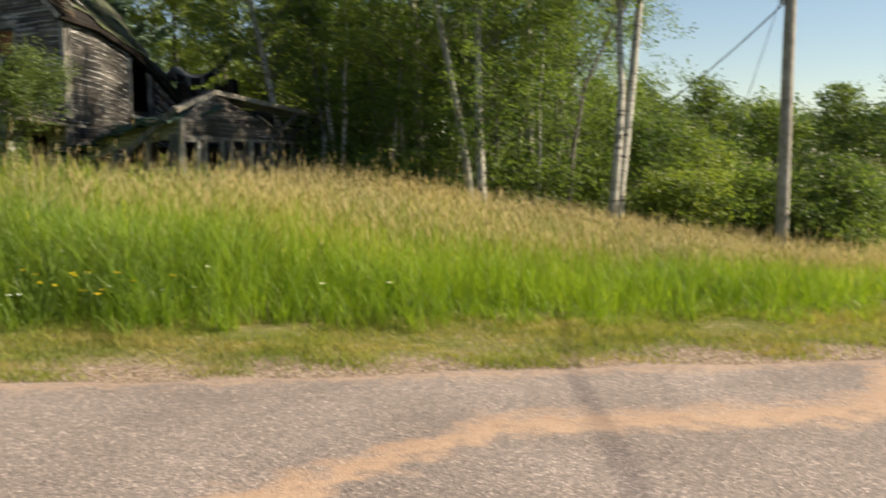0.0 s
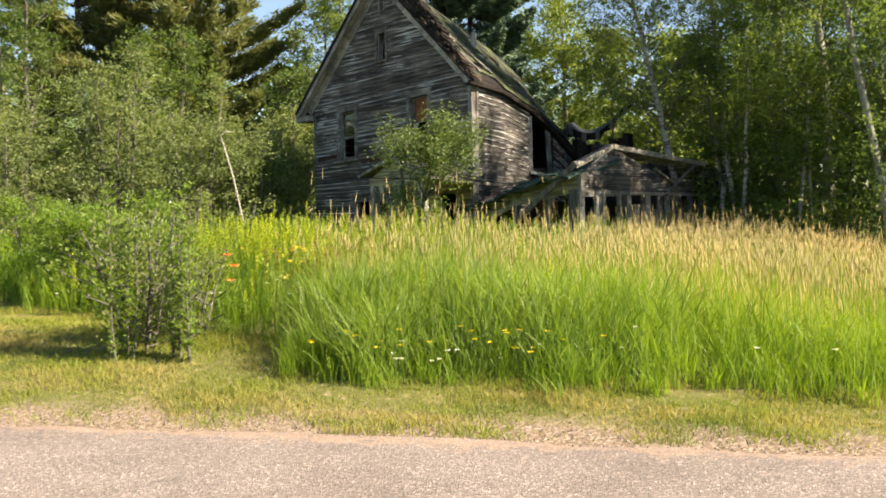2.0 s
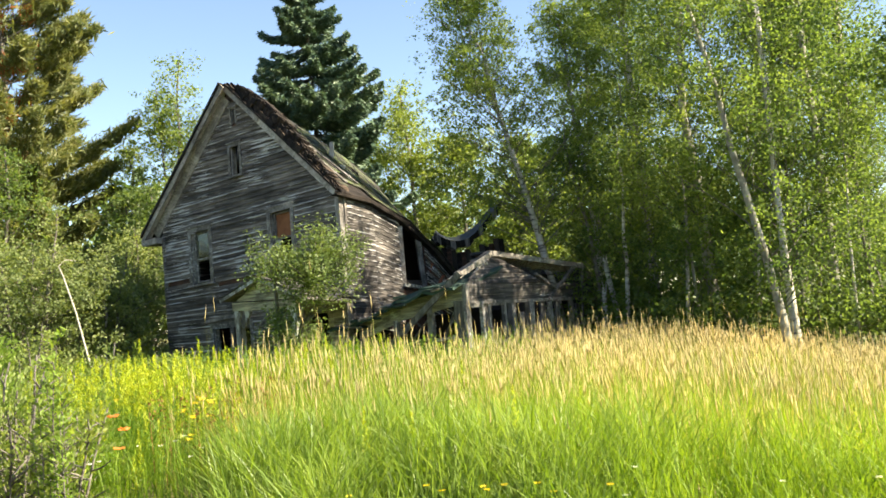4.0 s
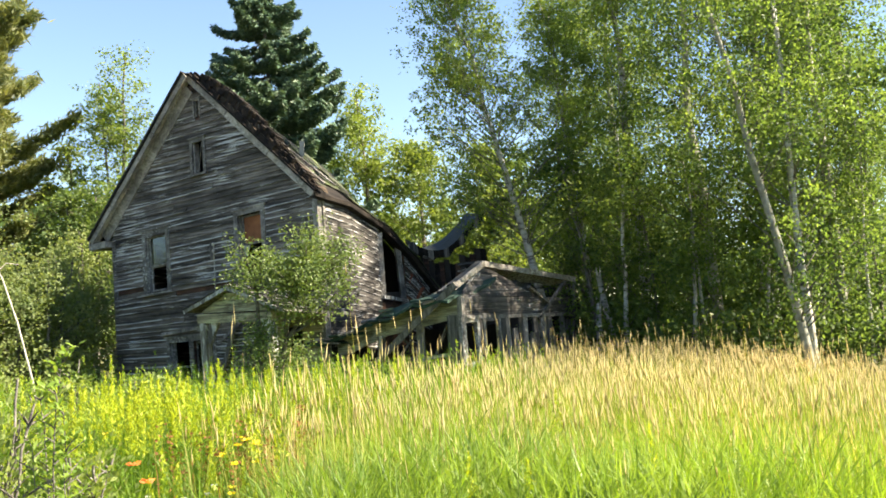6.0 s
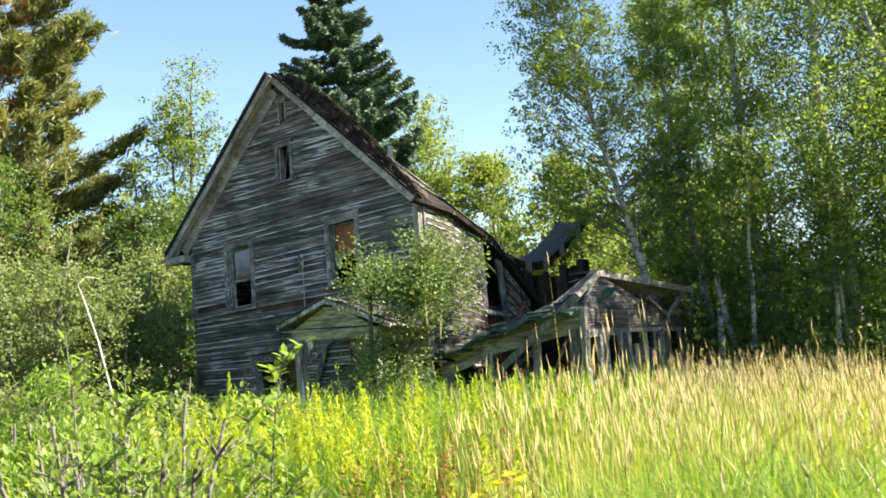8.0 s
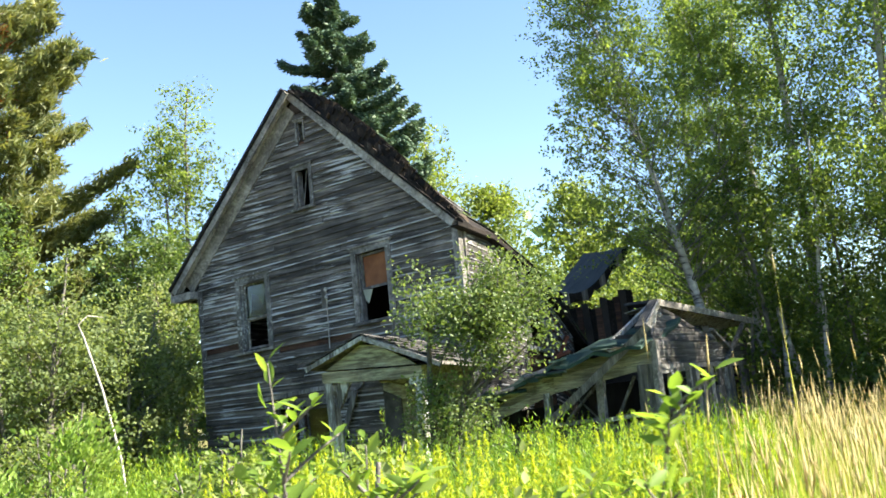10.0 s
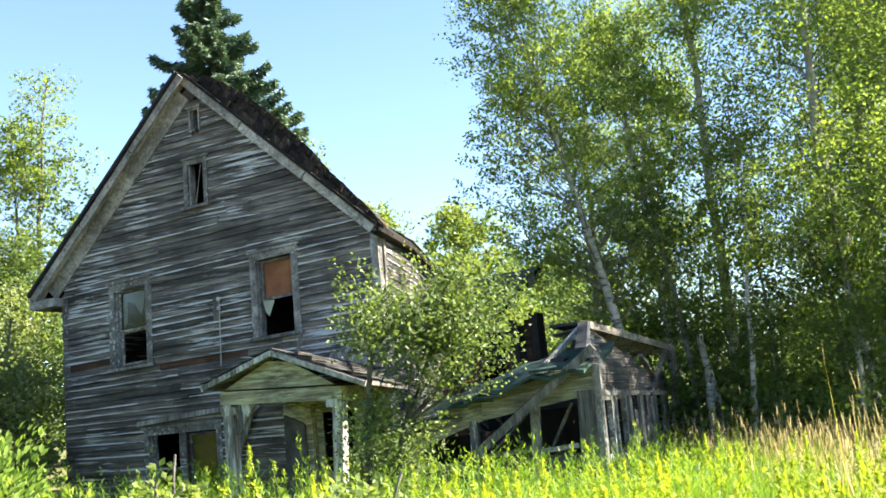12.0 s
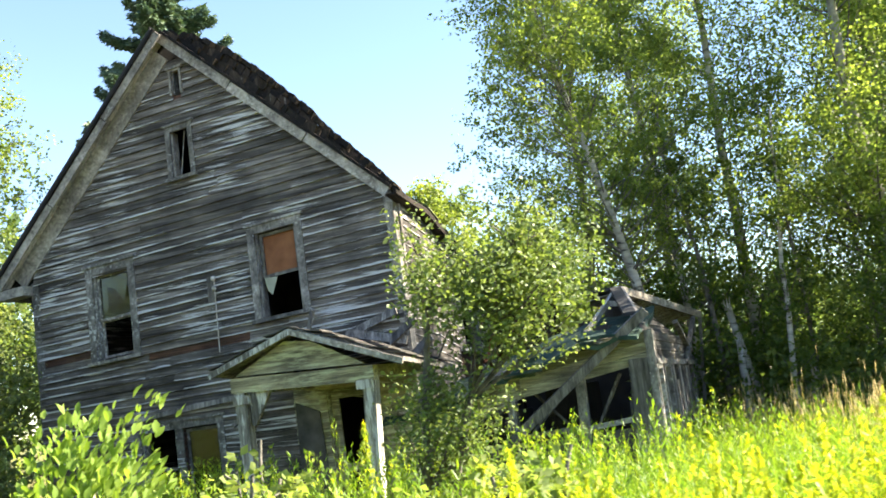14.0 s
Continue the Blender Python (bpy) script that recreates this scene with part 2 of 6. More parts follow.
YELLOW_PETAL = leaf_material("yellow_petal", (0.55, 0.4, 0.01), (0.65, 0.5, 0.02), (0.75, 0.6, 0.04), 0.3)
WHITE_PETAL = leaf_material("white_petal", (0.6, 0.6, 0.55), (0.7, 0.7, 0.65), (0.8, 0.8, 0.75), 0.3)
ORANGE_PETAL = leaf_material("orange_petal", (0.6, 0.12, 0.03), (0.7, 0.2, 0.05), (0.75, 0.3, 0.08), 0.3)
FAR_LEAF = leaf_material("far_tree_leaf", (0.0493, 0.0935, 0.0352), (0.0862, 0.143, 0.0528), (0.1355, 0.187, 0.0792), 0.25)


def birch_bark():
    m, n, l, b = material("white_birch_bark", 0.7, 0.3)
    co = n.new("ShaderNodeTexCoord").outputs["Object"]
    f = noise_of(n, l, co, 7, 5, (0.5, 0.5, 2.2))
    g = noise_of(n, l, co, 1.2, 3)
    col = ramp(n, l, f, ((0.34, (0.06, 0.055, 0.05)), (0.44, (0.4, 0.38, 0.34)), (0.7, (0.6, 0.58, 0.53))))
    col = mix(n, l, 1.0, col, ramp(n, l, g, ((0.3, (0.6, 0.6, 0.58)), (0.7, (1.1, 1.1, 1.1)))), "MULTIPLY")
    l.new(col, b.inputs["Base Color"])
    bump(n, l, b, f, 0.4, 0.01)
    return m


BIRCH_BARK = birch_bark()
GREY_BARK = plain("grey_bark", ((0.3, (0.06, 0.055, 0.048)), (0.7, (0.2, 0.185, 0.16))), 9.0, 0.9, 0.2, 0.8, 0.02)
ASPEN_BARK = plain("aspen_bark", ((0.3, (0.13, 0.125, 0.1)), (0.7, (0.36, 0.35, 0.3))), 7.0, 0.85, 0.2, 0.6, 0.015)
DEAD_WOOD = plain("bleached_dead_wood", ((0.3, (0.35, 0.32, 0.27)), (0.7, (0.6, 0.56, 0.5))), 9.0)
POLE_WOOD = plain("grey_pole_wood", ((0.3, (0.14, 0.125, 0.11)), (0.7, (0.32, 0.3, 0.27))), 5.0)


def ground_material():
    m, n, l, b = material("field_soil", 0.95, 0.15)
    co = n.new("ShaderNodeTexCoord").outputs["Object"]
    f, g, h = noise_of(n, l, co, 0.9, 5), noise_of(n, l, co, 9, 6), noise_of(n, l, co, 55, 4)
    col = ramp(n, l, f, ((0.3, (0.085, 0.105, 0.028)), (0.5, (0.13, 0.135, 0.042)), (0.72, (0.2, 0.17, 0.075))))
    col = mix(n, l, ramp(n, l, g, ((0.55, (0, 0, 0)), (0.7, (1, 1, 1)))), col, (0.3, 0.24, 0.15))
    # gravel shoulder washed over from the road
    sep = n.new("ShaderNodeSeparateXYZ")
    l.new(co, sep.inputs[0])
    line = n.new("ShaderNodeMath")
    line.operation = "MULTIPLY_ADD"
    l.new(sep.outputs[0], line.inputs[0])
    line.inputs[1].default_value, line.inputs[2].default_value = -SLOPE, -EDGE0
    past = n.new("ShaderNodeMath")
    l.new(line.outputs[0], past.inputs[0])
    l.new(sep.outputs[1], past.inputs[1])
    wav = n.new("ShaderNodeMath")
    wav.operation = "MULTIPLY_ADD"
    l.new(noise_of(n, l, co, 0.55, 6, (1, 1, 1), 0.7), wav.inputs[0])
    wav.inputs[1].default_value = -0.9
    l.new(past.outputs[0], wav.inputs[2])
    bare = ramp(n, l, wav.outputs[0], ((0.0, (1, 1, 1)), (0.4, (0, 0, 0))))
    near = n.new("ShaderNodeMath")
    near.operation = "GREATER_THAN"
    l.new(past.outputs[0], near.inputs[0])
    near.inputs[1].default_value = -2.0
    bare = mix(n, l, near.outputs[0], (0.0, 0.0, 0.0), bare)
    pebbles = n.new("ShaderNodeTexVoronoi")
    pebbles.inputs["Scale"].default_value = 45
    l.new(co, pebbles.inputs["Vector"])
    grit = ramp(n, l, pebbles.outputs["Color"], ((0.2, (0.16, 0.115, 0.085)), (0.6, (0.27, 0.2, 0.145)), (0.9, (0.4, 0.33, 0.27))))
    col = mix(n, l, bare, col, grit)
    col = mix(n, l, 1.0, col, ramp(n, l, h, ((0.25, (0.6, 0.6, 0.6)), (0.75, (1.3, 1.3, 1.3)))), "MULTIPLY")
    l.new(col, b.inputs["Base Color"])
    bump(n, l, b, h, 0.7, 0.02)
    return m


def road_material():
    """Old asphalt with pale stones, bands of washed-out red sand and a tarred seam, along the road's own axes."""
    m, n, l, b = material("worn_asphalt", 0.9, 0.25)
    co = n.new("ShaderNodeTexCoord").outputs["Object"]
    sep = n.new("ShaderNodeSeparateXYZ")
    l.new(co, sep.inputs[0])

    def math_(op, a, c=None, e=None):
        k = n.new("ShaderNodeMath")
        k.operation = op
        for s, v in zip(k.inputs, (a, c, e)):
            if v is None:
                continue
            if isinstance(v, (int, float)):
                s.default_value = v
            else:
                l.new(v, s)
        return k.outputs[0]

    X, Y = sep.outputs[0], sep.outputs[1]
    fine, mid, big = noise_of(n, l, co, 60, 4), noise_of(n, l, co, 6, 5), noise_of(n, l, co, 0.8, 4)
    col = ramp(n, l, big, ((0.3, (0.188, 0.156, 0.142)), (0.7, (0.275, 0.234, 0.215))))
    vor = n.new("ShaderNodeTexVoronoi")
    vor.inputs["Scale"].default_value = 78
    l.new(co, vor.inputs["Vector"])
    stone = ramp(n, l, vor.outputs["Color"], ((0.2, (0.55, 0.55, 0.56)), (0.55, (0.95, 0.94, 0.94)), (0.78, (1.1, 1.08, 1.06)), (0.9, (2.0, 1.95, 1.9))))
    col = mix(n, l, 1.0, col, stone, "MULTIPLY")
    # arc of sand: its middle line bends across the lane
    wob = math_("MULTIPLY_ADD", mid, 0.9, -0.45)
    Yw, Xw = math_("ADD", Y, wob), math_("ADD", X, 0.0)
    fall = math_("MULTIPLY", math_("MAXIMUM", math_("SUBTRACT", 0.1, Xw), 0.0), -0.85)
    rise = math_("MULTIPLY", math_("POWER", math_("MAXIMUM", math_("SUBTRACT", Xw, 2.1), 0.0), 2.0), 0.9)
    d1 = math_("ABSOLUTE", math_("SUBTRACT", Yw, math_("ADD", math_("ADD", fall, rise), -1.6)))
    m1 = math_("SUBTRACT", 1.0, math_("DIVIDE", d1, math_("MULTIPLY_ADD", big, 0.8, 0.02)))
    lim = math_("MULTIPLY", math_("LESS_THAN", X, 3.3), math_("GREATER_THAN", X, -4.5))
    m1 = math_("MULTIPLY", m1, lim)
    # sand along the verge
    d2 = math_("ABSOLUTE", math_("SUBTRACT", Yw, -0.12))
    m2 = math_("SUBTRACT", 0.6, math_("DIVIDE", d2, math_("MULTIPLY_ADD", big, 0.9, 0.02)))
    sand = math_("MAXIMUM", m1, m2)
    sand = math_("MULTIPLY", sand, math_("MULTIPLY_ADD", fine, 1.2, 0.5))
    mask = ramp(n, l, sand, ((0.12, (0, 0, 0)), (0.95, (1, 1, 1))))
    mask = math_("MULTIPLY", mask, 0.7)
    sandcol = ramp(n, l, mid, ((0.3, (0.36, 0.23, 0.15)), (0.7, (0.46, 0.31, 0.21))))
    col = mix(n, l, mask, col, sandcol)
    # thin wandering cracks
    crk = n.new("ShaderNodeTexVoronoi")
    crk.feature = "DISTANCE_TO_EDGE"
    crk.inputs["Scale"].default_value = 0.35
    push = n.new("ShaderNodeVectorMath")
    push.operation = "MULTIPLY_ADD"
    nz = n.new("ShaderNodeTexNoise")
    nz.inputs["Scale"].default_value, nz.inputs["Detail"].default_value = 1.6, 6
    l.new(co, nz.inputs["Vector"])
    l.new(nz.outputs["Color"], push.inputs[0])
    push.inputs[1].default_value = (1.1, 1.1, 0)
    l.new(co, push.inputs[2])
    l.new(push.outputs[0], crk.inputs["Vector"])
    crack = math_("MULTIPLY", ramp(n, l, crk.outputs["Distance"], ((0.0, (0.5, 0.5, 0.5)), (0.006, (0, 0, 0)))), ramp(n, l, big, ((0.45, (0, 0, 0)), (0.6, (1, 1, 1)))))
    col = mix(n, l, crack, col, (0.07, 0.06, 0.055))
    l.new(col, b.inputs["Base Color"])
    bump(n, l, b, vor.outputs["Distance"], 0.6, 0.008)
    return m


GROUND, ROAD = ground_material(), road_material()
STONE = plain("verge_gravel", ((0.3, (0.2, 0.16, 0.13)), (0.7, (0.42, 0.35, 0.3))), 30.0)


# ---- building blocks ----
def mesh_of(name, bm, mat):
    me = bpy.data.meshes.new(name)
    bm.to_mesh(me)
    bm.free()
    me.materials.append(mat)
    return me


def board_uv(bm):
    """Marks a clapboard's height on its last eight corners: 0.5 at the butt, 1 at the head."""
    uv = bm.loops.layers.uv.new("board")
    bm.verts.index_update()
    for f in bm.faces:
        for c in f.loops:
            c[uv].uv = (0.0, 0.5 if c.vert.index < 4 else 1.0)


def part(name, bm, mat, parent, label=""):
    ob = new(name, mesh_of(name, bm, mat))
    ob.parent = parent
    return tagged(ob, label)


def raw(name, verts, faces, mat, parent=None, smooth=False):
    """A mesh from numpy arrays: verts (n, 3), faces (m, k) with k of 3 or 4, or a list of such arrays."""
    faces = faces if isinstance(faces, list) else [faces]
    me = bpy.data.meshes.new(name)
    loops = np.concatenate([f.reshape(-1) for f in faces]).astype(np.int32)
    sizes = np.concatenate([np.full(len(f), f.shape[1], np.int32) for f in faces])
    me.vertices.add(len(verts))
    me.vertices.foreach_set("co", np.asarray(verts, np.float32).reshape(-1))
    me.loops.add(len(loops))
    me.loops.foreach_set("vertex_index", loops)
    me.polygons.add(len(sizes))
    me.polygons.foreach_set("loop_start", np.concatenate(([0], np.cumsum(sizes)[:-1])).astype(np.int32))
    me.polygons.foreach_set("loop_total", sizes)
    if smooth:
        me.polygons.foreach_set("use_smooth", np.ones(len(sizes), bool))
    me.update(calc_edges=True)
    me.materials.append(mat)
    ob = new(name, me)
    ob.parent = parent
    return ob


def empty(name, at=(0, 0, 0), turn=0.0, size=1.0):
    ob = new(name)
    ob.matrix_world = pose(*at, 0, 0, turn) @ Matrix.Scale(size, 4)
    return ob


def hexa(bm, c):
    """A solid of eight corners: four below (going round), four above."""
    v = [bm.verts.new(p) for p in c]
    for f in ((3, 2, 1, 0), (4, 5, 6, 7), (0, 1, 5, 4), (1, 2, 6, 5), (2, 3, 7, 6), (3, 0, 4, 7)):
        bm.faces.new([v[i] for i in f])


def sheet(bm, at, n, m, thick):
    """A bent sheet of that thickness over an n by m grid of places."""
    top = [[bm.verts.new(at(i, j)) for j in range(m + 1)] for i in range(n + 1)]
    low = [[bm.verts.new(Vector(at(i, j)) - Vector((0, 0, thick))) for j in range(m + 1)] for i in range(n + 1)]
    for i in range(n):
        for j in range(m):
            bm.faces.new((top[i][j], top[i + 1][j], top[i + 1][j + 1], top[i][j + 1]))
            bm.faces.new((low[i][j], low[i][j + 1], low[i + 1][j + 1], low[i + 1][j]))
    for i in range(n):
        bm.faces.new((top[i][0], low[i][0], low[i + 1][0], top[i + 1][0]))
        bm.faces.new((top[i + 1][m], low[i + 1][m], low[i][m], top[i][m]))
    for j in range(m):
        bm.faces.new((top[0][j + 1], low[0][j + 1], low[0][j], top[0][j]))
        bm.faces.new((top[n][j], low[n][j], low[n][j + 1], top[n][j + 1]))


def box(bm, u0, u1, v0, v1, z0, z1, f=None):
    c = [(u0, v0, z0), (u1, v0, z0), (u1, v1, z0), (u0, v1, z0), (u0, v0, z1), (u1, v0, z1), (u1, v1, z1), (u0, v1, z1)]
    hexa(bm, [f(*p) for p in c] if f else c)


def beam(bm, a, b, w, h, roll=0.0, taper=1.0):
    """A squared timber from a to b, w wide and h high."""
    a, b = Vector(a), Vector(b)
    d = (b - a).normalized()
    side = d.cross(Vector((0, 0, 1)))
    side = side.normalized() if side.length > 0.01 else Vector((1, 0, 0))
    up = side.cross(d)
    side, up = side * math.cos(roll) + up * math.sin(roll), up * math.cos(roll) - side * math.sin(roll)
    c = []
    for p, k in ((a, 1.0), (b, taper)):
        c += [p - side * w / 2 * k - up * h / 2 * k, p + side * w / 2 * k - up * h / 2 * k, p + side * w / 2 * k + up * h / 2 * k, p - side * w / 2 * k + up * h / 2 * k]
    hexa(bm, c)


def tubes(paths, sides=6):
    """Tapered round tubes: each path is (points (n, 3), radii (n))."""
    V, F, base = [], [], 0
    ang = np.arange(sides) * 2 * np.pi / sides
    for pts, rad in paths:
        pts, rad = np.asarray(pts, float), np.asarray(rad, float)
        d = np.gradient(pts, axis=0)
        d /= np.linalg.norm(d, axis=1)[:, None] + 1e-9
        ref = np.where(np.abs(d[:, 2:3]) > 0.9, np.array([[1.0, 0, 0]]), np.array([[0, 0, 1.0]]))
        s = np.cross(d, ref)
        s /= np.linalg.norm(s, axis=1)[:, None] + 1e-9
        w = np.cross(s, d)
        ring = pts[:, None] + rad[:, None, None] * (np.cos(ang)[None, :, None] * s[:, None] + np.sin(ang)[None, :, None] * w[:, None])
        V.append(ring.reshape(-1, 3))
        i = np.arange(len(pts) - 1)[:, None] * sides
        j = np.arange(sides)[None]
        k = (j + 1) % sides
        F.append((base + np.stack([i + j, i + k, i + sides + k, i + sides + j], -1)).reshape(-1, 4))
        base += len(pts) * sides
    return np.concatenate(V), np.concatenate(F)


def leaves(rng, at, length, width, droop=0.0, spread=1.0, axis=None):
    """One folded diamond a leaf, at each place, with its own direction. Returns verts and faces."""
    n = len(at)
    d = rng.normal(size=(n, 3)) * np.array([1, 1, 0.7 * spread])
    d[:, 2] -= droop
    if axis is not None:
        d = d * 0.5 + axis
    d /= np.linalg.norm(d, axis=1)[:, None] + 1e-9
    r = rng.normal(size=(n, 3)) + np.array([0, 0, 0.8])
    s = np.cross(d, r)
    s /= np.linalg.norm(s, axis=1)[:, None] + 1e-9
    up = np.cross(s, d)
    L = (length * rng.uniform(0.65, 1.25, n))[:, None]
    Wd = (width * rng.uniform(0.7, 1.2, n))[:, None]
    base, tip = at - d * L * 0.5, at + d * L * 0.5
    m = at - up * Wd * 0.12
    v = np.stack([base, m + s * Wd * 0.5, tip, m - s * Wd * 0.5], 1).reshape(-1, 3)
    q = np.arange(n)[:, None] * 4
    f = np.concatenate([q + np.array([[0, 1, 2]]), q + np.array([[0, 2, 3]])])
    return v, f


def broad_leaves(rng, P, D, size, curl=0.5, wide=0.3):
    """Six-sided leaves, folded along the midrib and curling at the tip."""
    n = len(P)
    D = D + rng.normal(size=(n, 3)) * 0.22
    D /= np.linalg.norm(D, axis=1)[:, None]
    R = rng.normal(size=(n, 3)) * 0.35 + np.array([0, 0, 1.0])
    Sd = np.cross(D, R)
    Sd /= np.linalg.norm(Sd, axis=1)[:, None] + 1e-9
    U = np.cross(Sd, D)
    L = (size * rng.uniform(0.6, 1.25, n))[:, None]
    w = L * wide

    def pt(t, s, up):
        return P + D * L * (t - 0.5) + Sd * w * s + U * L * up

    ring = [pt(0, 0, 0), pt(0.3, 0.85, 0.06), pt(0.62, 0.9, 0.05), pt(1.0, 0, -0.12 * curl), pt(0.62, -0.9, 0.05), pt(0.3, -0.85, 0.06), pt(0.45, 0, 0.0)]
    v = np.stack(ring, 1).reshape(-1, 3)
    q = np.arange(n)[:, None] * 7
    return v, np.concatenate([q + np.array([(i, (i + 1) % 6, 6)]) for i in range(6)])


def blades(rng, at, height, width, bend, segs=3, way=None):
    """Grass blades or stems: tapered, bending ribbons. Returns verts, faces and tips."""
    n = len(at)
    a = rng.uniform(0, 2 * np.pi, n)
    side = np.stack([np.cos(a), np.sin(a), np.zeros(n)], 1)
    b = rng.uniform(0, 2 * np.pi, n)
    over = np.stack([np.cos(b), np.sin(b), np.zeros(n)], 1)
    if way is not None:
        over = over * 0.6 + np.asarray(way)
    V = []
    for i in range(segs + 1):
        t = i / segs
        p = at + np.array([0, 0, 1]) * (height * (t - 0.25 * bend * t * t))[:, None] + over * (height * bend * t * t)[:, None]
        if i == segs:
            V.append(p[:, None])
        else:
            w = (width * (1 - 0.55 * t * t) * 0.5)[:, None]
            V.append(np.stack([p - side * w, p + side * w], 1))
    k = 2 * segs + 1
    v = np.concatenate(V, 1).reshape(-1, 3)
    q = np.arange(n)[:, None] * k
    quads = [q + np.array([[2 * i, 2 * i + 1, 2 * i + 3, 2 * i + 2]]) for i in range(segs - 1)]
    tri = q + np.array([[2 * segs - 2, 2 * segs - 1, 2 * segs]])
    return v, [np.concatenate(quads), tri] if quads else [tri], p


def join(*sets):
    """Several (verts, faces or list of faces) as one."""
    V, F, base = [], {}, 0
    for v, fs in sets:
        for f in fs if isinstance(fs, list) else [fs]:
            F.setdefault(f.shape[1], []).append(f + base)
        V.append(v)
        base += len(v)
    return np.concatenate(V), [np.concatenate(x) for x in F.values()]


# ---- ground and road ----


def smooth(a, b, x):
    t = np.clip((x - a) / (b - a), 0, 1)
    return t * t * (3 - 2 * t)


def ground_z(x, y):
    x, y = np.asarray(x, float), np.asarray(y, float)
    d = y - (EDGE0 + SLOPE * x)
    bank = smooth(0.2, 3.0, d) * (0.14 + 0.2 * smooth(1.0, -5.0, x))
    roll_ = 0.05 * np.sin(x * 0.55 + 1.0) * np.sin(y * 0.43) * smooth(1.0, 5.0, d)
    far = -0.95 * smooth(-3.0, 12.0, x) * smooth(1.5, 7.0, d) - 0.8 * smooth(19, 32, x + 0.4 * y) * smooth(1, 6, d)
    return bank + roll_ + far - 0.02 * smooth(0.3, -0.1, d)


def make_ground():
    gx = np.concatenate([np.linspace(-600, -45, 14), np.linspace(-40, 40, 161), np.linspace(45, 600, 14)])
    gy = np.concatenate([np.linspace(-600, -25, 12), np.linspace(-20, 45, 131), np.linspace(50, 900, 16)])
    X, Y = np.meshgrid(gx, gy)
    Z = ground_z(X, Y) + 0.012 * np.sin(X * 7.3) * np.sin(Y * 6.1) * smooth(0.3, 1.2, Y - EDGE0 - SLOPE * X)
    n, m = X.shape
    q = (np.arange(n - 1)[:, None] * m + np.arange(m - 1)[None]).reshape(-1, 1)
    ob = raw("ground", np.stack([X, Y, Z], -1).reshape(-1, 3), q + np.array([[0, 1, m + 1, m]]), GROUND, smooth=True)
    tagged(ob, "grassy soil of a rough field beside the road", "ground", kind="structure")


def make_road():
    """The strip of asphalt, in its own axes: x along, y across (0 at the verge)."""
    rng = np.random.default_rng(3)
    xs = np.linspace(-90, 90, 721)
    edge = 0.05 * np.sin(xs * 1.3) + 0.04 * np.sin(xs * 4.1 + 1) + rng.normal(0, 0.018, len(xs))
    rows = [edge - 0.0, edge - 0.12, edge * 0 - 2.0, edge * 0 - 4.0, edge * 0 - 7.4, edge * 0 - 7.5]
    zs = [-0.012, 0.004, 0.03, 0.04, 0.004, -0.02]
    v = np.concatenate([np.stack([xs, r, np.full(len(xs), z)], 1) for r, z in zip(rows, zs)])
    k = len(xs)
    q = (np.arange(len(rows) - 1)[:, None] * k + np.arange(k - 1)[None]).reshape(-1, 1)
    ob = raw("road", v, q + np.array([[0, k, k + 1, 1]]), ROAD, smooth=True)
    ob.matrix_world = pose(0, EDGE0, 0.0, 0, 0, math.degrees(math.atan(SLOPE)))
    tagged(ob, "worn grey asphalt road with red sand washed over it", "road", kind="structure")


make_ground()
make_road()


# ---- the farmhouse ----
HX, HY, HT = -8.27, 22.1, -24.0     # foot of its front right corner, and its turn
HC, HS = math.cos(radians(HT)), math.sin(radians(HT))


def back(z):
    """How far the gable has tipped into the house at a height."""
    return 0.042 * max(z - 1.5, 0.0)


def W(u, v, z):
    """The lean and sag of the old frame."""
    k = min(max(0.03 * (z - 1.2), 0.0), 0.075)
    return (u - 0.03 * (z - 1), v + back(z), z + k * (u + 2.9))


def tipped(u, v, z):
    """The side of the house, which follows the tipped gable at its front end."""
    return (u, v + back(z) * max(0.0, 1 - v / 3.5), z)


LEFT, RIGHT, APEX_U, APEX_Z = -5.67, 0.1, -2.98, 7.27
EAVE_Z, EAVE_LEFT = 4.3, 4.55


def gable_limits(z):
    t = max(0.0, (z - EAVE_Z) / (APEX_Z - EAVE_Z))
    k = max(0.0, (z - EAVE_LEFT) / (APEX_Z - EAVE_LEFT))
    return LEFT + (APEX_U - LEFT) * k, RIGHT + (APEX_U - RIGHT) * t


# left and right end, foot and head of every opening in the gable
WIN_LEFT, WIN_RIGHT, WIN_ATTIC, VENT = (-4.62, -4.0, 3.0, 4.27), (-1.92, -1.3, 3.09, 4.22), (-3.1, -2.8, 5.35, 6.02), (-2.99, -2.85, 6.57, 6.9)
OPENINGS = [WIN_LEFT, WIN_RIGHT, WIN_ATTIC, VENT, (-4.02, -3.46, 0.8, 1.84), (-3.34, -2.74, 0.8, 1.88), (-1.12, -0.35, 0.2, 2.02)]


def spans(u0, u1, z0, z1):
    """The stretches of a row of boards that no opening cuts."""
    cuts = [(u0, u1)]
    for a, b, c, d in OPENINGS:
        if z1 <= c + 0.01 or z0 >= d - 0.01:
            continue
        out = []
        for s, e in cuts:
            if b <= s or a >= e:
                out.append((s, e))
                continue
            if a > s:
                out.append((s, a))
            if b < e:
                out.append((b, e))
        cuts = out
    return [c for c in cuts if c[1] - c[0] > 0.03]


